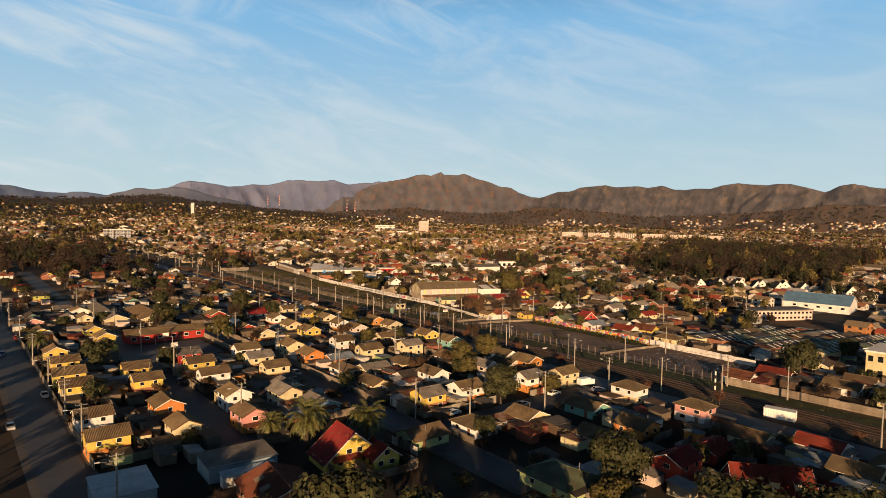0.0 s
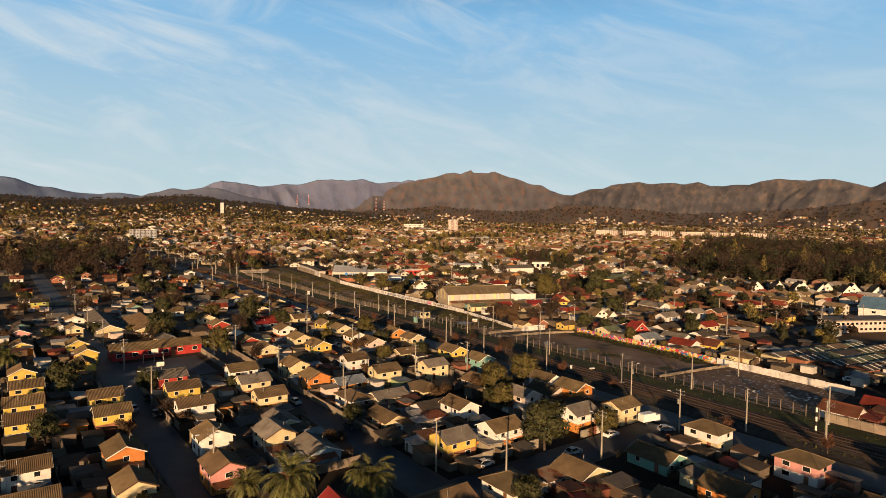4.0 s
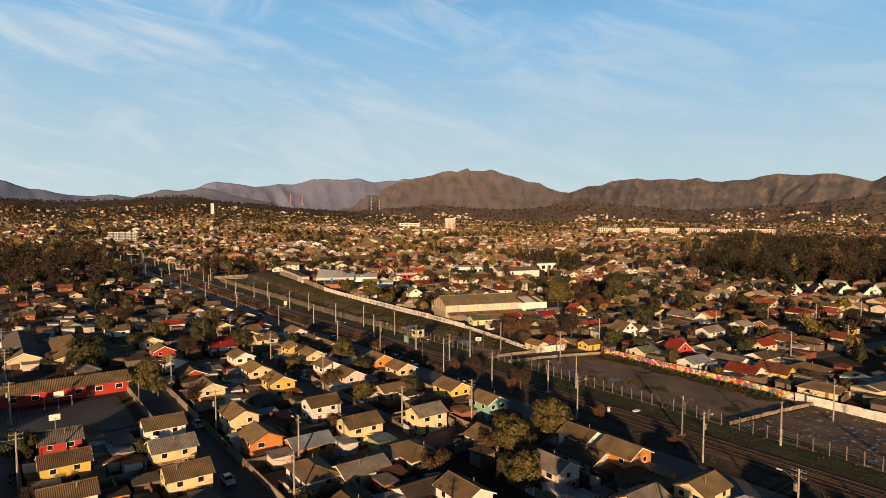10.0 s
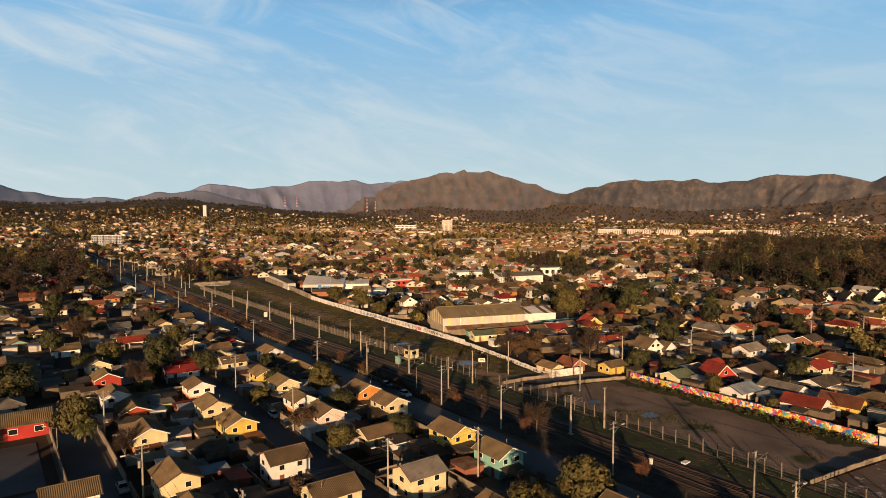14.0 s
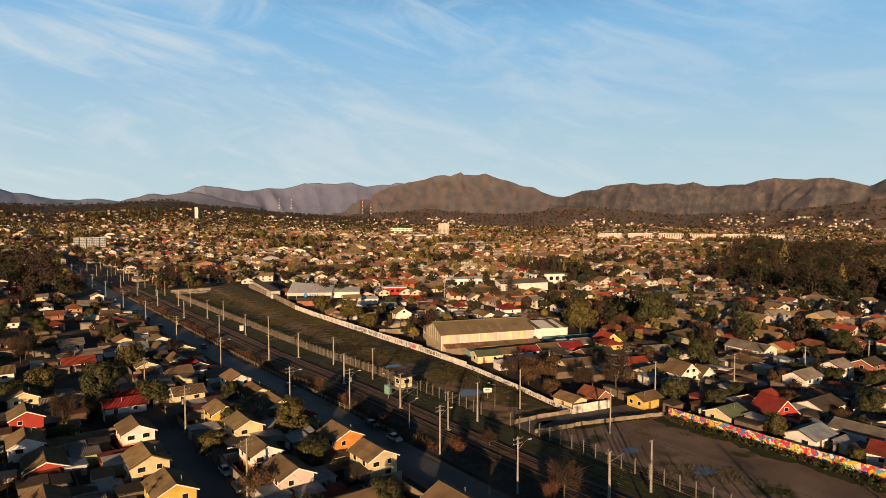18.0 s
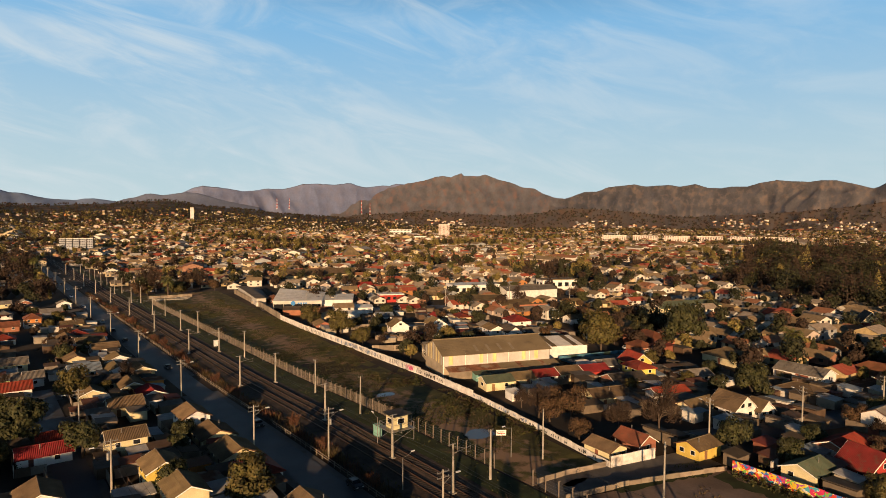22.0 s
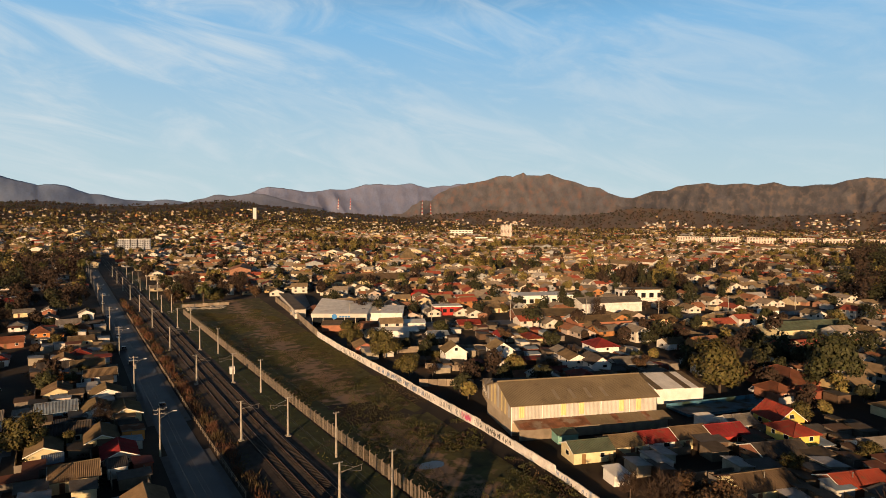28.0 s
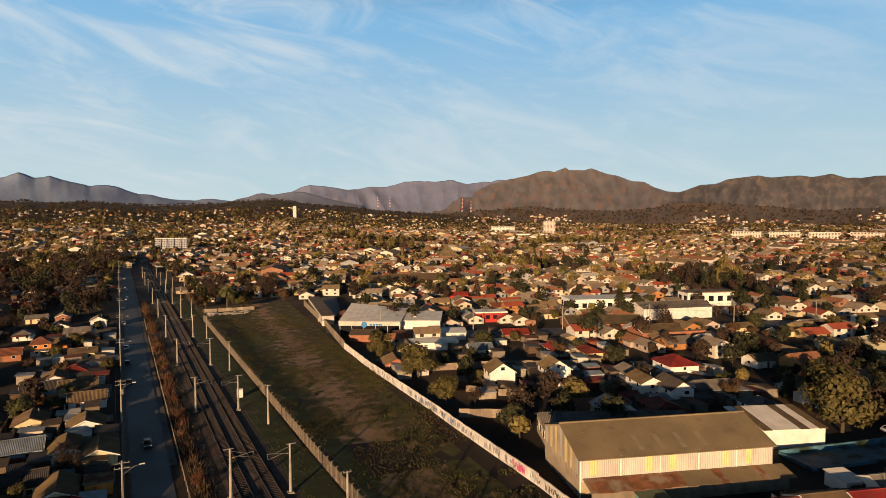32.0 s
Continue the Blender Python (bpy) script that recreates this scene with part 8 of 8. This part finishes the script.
    for i in range(26):
        f = (i + rng.uniform(-0.3, 0.3)) / 26
        x, y = 50.9 - 1.8 * f, -6 - 50 * f
        z, h = ground_z(x, y), rng.uniform(0.9, 1.7)
        for k in range(46):
            a, q = rng.uniform(0, 6.283), rng.uniform(0, 0.45)
            leaf(g, (x + q * math.cos(a), y + q * math.sin(a), z + h * rng.uniform(0.35, 1.0)), 0.2, rng)
    solid("low_hedge", g, [M_LEAF], "ragged low green plants below the mural", "hedge", kind="stuff")


weeds()


# ---------- the rest of the town ----------
def wooded(x, y):
    """How thickly trees stand there, and of which kind."""
    edge = 38 * noise.noise(Vector((x / 45, y / 45, 3.0)))
    if 292 + edge < x < 760 and -40 + edge < y < 330 and y < x * 0.46 - 16 + edge and y > x * 0.18 - 70:
        return 0.97, 0
    if 20 < x < 130 and 285 < y < 520:
        return 0.42, 2
    if 190 < x < 330 and y > 120 and 165 + edge < y < 230 + edge:
        return 0.72, 1
    if -330 < x < -8 and 290 < y < 600:
        return 0.91, 1
    if -330 < x < -14 and 132 < y <= 290:
        return 0.62, 1
    if 300 < x < 480 and 260 < y < 330:
        return 0.8, 1
    if -330 < x < -20 and 560 < y < 700:
        return 0.5, 0
    v = noise.noise(Vector((x / 120, y / 120, 5.0)))
    return (0.8, 0) if v > 0.42 else (0.55 if math.hypot(x, y) <= 330 else 0.40 if x < y * 0.42 and y > 480 else 0.27, 2)


def flat_house(walls, roofs, holes, x, y, a, w, l, eave, ridge, z):
    c, s = math.cos(a), math.sin(a)

    def at(u, v, h):
        return (x + u * c - v * s, y + u * s + v * c, z + h)

    p, q = w / 2, l / 2
    k = len(walls.v)
    walls.v += [at(-p, -q, -3), at(p, -q, -3), at(p, q, -3), at(-p, q, -3), at(-p, -q, eave), at(p, -q, eave), at(p, q, eave), at(-p, q, eave), at(0, -q, ridge), at(0, q, ridge)]
    walls.f += [(k, k + 1, k + 5, k + 8, k + 4), (k + 2, k + 3, k + 7, k + 9, k + 6), (k + 1, k + 2, k + 6, k + 5), (k + 3, k, k + 4, k + 7)]
    walls.m += [0] * 4
    k = len(roofs.v)
    o = 0.4
    e = eave - 0.15
    roofs.v += [at(-p - o, -q - o, e), at(0, -q - o, ridge + 0.12), at(p + o, -q - o, e), at(-p - o, q + o, e), at(0, q + o, ridge + 0.12), at(p + o, q + o, e)]
    roofs.f += [(k, k + 1, k + 4, k + 3), (k + 1, k + 2, k + 5, k + 4)]
    roofs.m += [0, 0]
    if holes is not None:
        for h in ((0.8, 1.7) if eave < 3 else (2.6, 3.5),) + (((0.7, 1.6),) if eave > 3 else ()):
            for u in (-p * 0.5, p * 0.5):
                holes.face([at(u - 0.6, -q - 0.03, h[0]), at(u + 0.6, -q - 0.03, h[0]), at(u + 0.6, -q - 0.03, h[1]), at(u - 0.6, -q - 0.03, h[1])])
            for v in (-q * 0.5, q * 0.5):
                holes.face([at(-p - 0.03, v + 0.6, h[0]), at(-p - 0.03, v - 0.6, h[0]), at(-p - 0.03, v - 0.6, h[1]), at(-p - 0.03, v + 0.6, h[1])])


def far_tree(g, x, y, z, h, r, rng, n, size, pointed=False):
    """A crown of leaves that face outwards from a few lobes, or a pointed one."""
    lobes = [(rng.uniform(-0.45, 0.45) * r, rng.uniform(-0.45, 0.45) * r, h * rng.uniform(0.35, 0.78), r * rng.uniform(0.45, 0.72)) for _ in range(5)]
    for i in range(n):
        a, f = rng.uniform(0, 6.283), rng.random()
        if pointed:
            rr = r * 0.75 * (1 - f) ** 0.8 * rng.uniform(0.7, 1.1)
            leaf(g, (x + rr * math.cos(a), y + rr * math.sin(a), z + h * (0.1 + 1.15 * f)), size * (1.15 - 0.5 * f), rng, 0, 0.0, Vector((math.cos(a), math.sin(a), 0.5)), True)
        else:
            lx, ly, lz, lr = lobes[i % 5]
            d = Vector((math.cos(a) * math.sqrt(1 - (2 * f - 1) ** 2), math.sin(a) * math.sqrt(1 - (2 * f - 1) ** 2), 2 * f - 1))
            q = lr * rng.uniform(0.8, 1.05)
            leaf(g, (x + lx + d.x * q, y + ly + d.y * q, z + lz + d.z * q), size, rng, 0, 0.0, d, True)


def town():
    rng = random.Random(77)
    walls, roofs, holes = Geo(), Geo(), Geo()
    woods = [Geo(), Geo(), Geo()]
    trunks = Geo()
    near = 0
    taken = {}
    for a, b in HOUSES + SHEDS:
        taken.setdefault((int(a // 12), int(b // 12)), []).append((a, b))

    def clear(x, y, r):
        i, j = int(x // 12), int(y // 12)
        for di in (-1, 0, 1):
            for dj in (-1, 0, 1):
                for a, b in taken.get((i + di, j + dj), ()):
                    if math.hypot(x - a, y - b) < r:
                        return False
        return True

    streets = (((-2.4, -240), (-2.4, 545), 8), ((-119, -240), (-119, 420), 7), ((-90.5, -70), (-90.5, 330), 6), ((-31, -30), (-31, 120), 5.5), ((70, 200), (180, 160), 8), ((180, 160), (330, 110), 8), ((62, 210), (88, 305), 7), ((62, 8), (160, -22), 6), ((160, -22), (300, -60), 6), ((80, -34), (190, -60), 6))

    def on_street(x, y):
        for (ax, ay), (bx, by), w in streets:
            dx, dy = bx - ax, by - ay
            t = max(0, min(1, ((x - ax) * dx + (y - ay) * dy) / (dx * dx + dy * dy)))
            if math.hypot(x - ax - t * dx, y - ay - t * dy) < w:
                return True
        return False

    cell = 11.5
    for i in range(-47, 176):
        for j in range(-24, 176):
            gx, gy = i * cell, j * cell
            r = math.hypot(gx, gy)
            az = math.degrees(math.atan2(gx + 60, gy + 90))
            if r > 1980 or az < -24 or az > 104 or (r > 1500 and (i + j) % 2) or gy < -150:
                continue
            x, y = gx + rng.uniform(-3, 3), gy + rng.uniform(-3, 3)
            # railway, field, warehouse yard, estate
            if -9 < x < 25 and y < 545 or 3 < x < 22 and y < 700 or 14 < x < 76 and 280 < y < 318 or 22 < x < 72 and -100 < y < 300 and x < 58 + max(0, y - 150) * 0.12 or 50 < x < 124 and 42 < y < 92 or on_street(x, y):
                continue
            if 54 < x < 72 and 88 < y < 124 or -128 < x < 0 and -170 < y < 55:
                continue
            if 112 < x < 142 and -84 < y < -58 or 132 < x < 214 and -80 < y < -38 or 224 < x < 286 and -50 < y < 44 and abs(y - 33 + (x - 234) * 1.6) < 22 or 58 < x < 80 and y < -110:
                continue
            density, kind = wooded(x, y)
            z = ground_z(x, y)
            steep = step(1120, 1500, r) if az < 34 else step(1300, 1950, r) * 0.6
            if rng.random() < density:
                n = 1 if kind != 0 else 2
                for k in range(n):
                    tx, ty = x + rng.uniform(-5, 5), y + rng.uniform(-5, 5)
                    if not clear(tx, ty, 4.4) or on_street(tx, ty):
                        continue
                    big = rng.uniform(0.45, 1.35) * (rng.choice((1.1, 1.5, 1.9, 2.2)) if density > 0.9 else 1.25 if kind == 0 else 1.0)
                    if r < 300 and len(TREES) < 390 and density < 0.9:
                        tree(rng.choice(("broad", "olive", "bare", "broad")) if kind != 1 else rng.choice(("bare", "bare", "broad")), tx, ty, rng.uniform(0.7, 1.1))
                        continue
                    g = woods[1 if (kind == 1 and rng.random() < 0.4) or rng.random() < (0.50 if density > 0.9 else 0.26) else (2 if rng.random() < (0.62 if r > 380 and density < 0.9 else 0.1) else 0)]
                    far_tree(g, tx, ty, z, 7 * big, 3.0 * big, rng, 340 if r < 450 else (190 if r < 900 else 50), 0.5 if r < 450 else (0.7 if r < 900 else 1.15), rng.random() < (0.12 if density > 0.9 else 0.3 if kind == 0 else 0.06))
                    if r < 450:
                        trunks.tube((tx, ty, z - 1), (tx, ty, z + 4 * big), 0.25, 0.12, 4)
            if density > 0.6 and rng.random() < density or rng.random() < steep * 0.8:
                continue
            if not clear(x, y, 8.6 if r < 420 else 7.4) or rng.random() < (0.06 if r < 450 else 0.12 if r < 1100 else 0.15):
                continue
            a = radians(turn_at(x, y)) if r < 420 else 0.9 * noise.noise(Vector((x / 210, y / 210, 1.0))) - 0.3
            ridge_turn = rng.choice((0, math.pi / 2))
            storeys = 2 if rng.random() < 0.22 else 1
            if r < 330 and near < 69:
                near += 1
                house(x, y, rng.choice("xyh"), storeys, rng.choice(("white", "cream", "yellow", "brick", "white", "pinkwhite", "cream")), rng.choice(("tan", "zinc", "red", "clay", "tan", "zinc")))
                continue
            w, l = rng.uniform(5.4, 7.4), rng.uniform(7.0, 10.0)
            eave = 3.7 if storeys == 2 else 1.95
            flat_house(walls, roofs, holes if r < 900 else None, x, y, a + ridge_turn, w, l, eave, eave + w * 0.22, z)
            if rng.random() < (0.5 if x > y * 0.42 else 0.2):
                flat_house(walls, roofs, None, x + rng.uniform(-6, 6), y + rng.uniform(-6, 6), a, 3.8, 4.2, 1.8, 2.2, z)
            if rng.random() < 0.018 and r > 380:
                flat_house(walls, roofs, None, x + 8, y + 8, a, 14, 30, 5.0, 7.0, z)
    # garden trees among the bungalows east of the railway
    for k in range(260):
        x, y, big = rng.uniform(57, 175), rng.uniform(-62, 125), rng.uniform(0.45, 1.05)
        if not clear(x, y, 4.6) or on_street(x, y) or 50 < x < 122 and 52 < y < 90 or x < 57 + 0.02 * y:
            continue
        z = ground_z(x, y)
        taken.setdefault((int(x // 12), int(y // 12)), []).append((x, y))
        far_tree(woods[rng.choice((0, 1, 1, 2, 2))], x, y, z, 6.5 * big, 2.8 * big, rng, 420, 0.38)
        trunks.tube((x, y, z - 0.5), (x, y, z + 3.5 * big), 0.2, 0.1, 6)
    # trees that close in on the railway towards the town
    for k in range(150):
        y = 300 + 4.2 * k + rng.uniform(-3, 3)
        x, big = rng.choice((rng.uniform(-16, -9), rng.uniform(26, 34)) if y < 550 else (rng.uniform(-12, 2), rng.uniform(23, 32))), rng.uniform(0.5, 1.4)
        z = ground_z(x, y)
        far_tree(woods[rng.choice((0, 1, 1, 2))], x, y, z, 7 * big, 2.6 * big, rng, 150 if y < 500 else 80, 0.6 if y < 500 else 0.85, rng.random() < 0.15)
        trunks.tube((x, y, z - 0.5), (x, y, z + 4 * big), 0.22, 0.1, 5)
    # trees west of the wide street, mostly unseen, added to cast shade on it
    for k in range(34):
        x, y, big = -130 + rng.uniform(-4, 2), -150 + 9 * k + rng.uniform(-3, 3), rng.uniform(0.8, 1.3)
        z = ground_z(x, y)
        far_tree(woods[rng.choice((0, 0, 2))], x, y, z, 7 * big, 2.8 * big, rng, 420, 0.42)
        trunks.tube((x, y, z - 0.5), (x, y, z + 4 * big), 0.25, 0.12, 6)
    # scrub on the upper slopes
    for k in range(7500):
        az, r = radians(rng.uniform(-16, 84)), rng.choice((rng.uniform(1150, 1700), rng.uniform(1650, 2450), rng.uniform(1650, 2450)))
        x, y = r * math.sin(az), r * math.cos(az)
        far_tree(woods[1 if rng.random() < 0.6 else 0], x, y, max(ground_z(x, y), foot_z(x, y)) - 1, rng.uniform(4, 8), rng.uniform(3, 6), rng, 10, 2.0)
    # hamlets on the lower slopes of the foothills
    for az0, r0, da, dr, n in ((50.6, 2080, 1.7, 60, 34), (55.0, 2050, 2.2, 25, 22), (63.5, 2150, 2.6, 90, 40), (68.0, 2180, 1.4, 20, 20), (71.5, 2060, 2.4, 60, 36), (37.2, 2120, 2.0, 70, 40), (76.5, 2080, 2.5, 60, 50), (32.0, 2090, 1.6, 60, 30)):
        for k in range(n):
            az, r = radians(az0 + rng.gauss(0, da * 0.5)), r0 + rng.gauss(0, dr * 0.6)
            x, y = r * math.sin(az), r * math.cos(az)
            z = max(ground_z(x, y), foot_z(x, y))
            flat_house(walls, roofs, None, x, y, rng.choice((-0.7, -0.5, 0.9)), rng.uniform(5, 7), rng.uniform(7, 13), rng.uniform(2.2, 3.4), 4.6, z)
    solid("distant_house_walls", walls, [M_FARWALL], "walls of many small pale and coloured houses across the valley", "houses", kind="stuff")
    solid("distant_house_roofs", roofs, [M_HAZEROOF], "brown, grey and red roofs of the far town", "roofs", kind="stuff")
    solid("distant_house_openings", holes, [M_FAROPEN], "dark windows of the far houses", "windows", kind="stuff")
    solid("distant_evergreens", woods[0], [M_CONIFER], "dark evergreen woods between the houses", "trees", kind="stuff")
    solid("distant_bare_trees", woods[1], [M_TWIG], "brown leafless woods between the houses", "trees", kind="stuff")
    solid("distant_olive_trees", woods[2], [M_LITOLIVE], "olive green trees between the houses", "trees", kind="stuff")
    solid("distant_trunks", trunks, [M_BARK], "trunks of the far trees", "tree trunks", kind="stuff")


town()


def settle():
    """Lays the plan out in metres; what was already built in metres keeps its size."""
    for ob in list(scene.collection.objects):
        if ob.parent is None and ob.type in {"MESH", "EMPTY", "CURVE"}:
            m = ob.matrix_basis.copy()
            if ob.name in IN_METRES:
                m.translation = m.translation * UNIT
            else:
                m = Matrix.Scale(UNIT, 4) @ m
            ob.matrix_basis = m


settle()
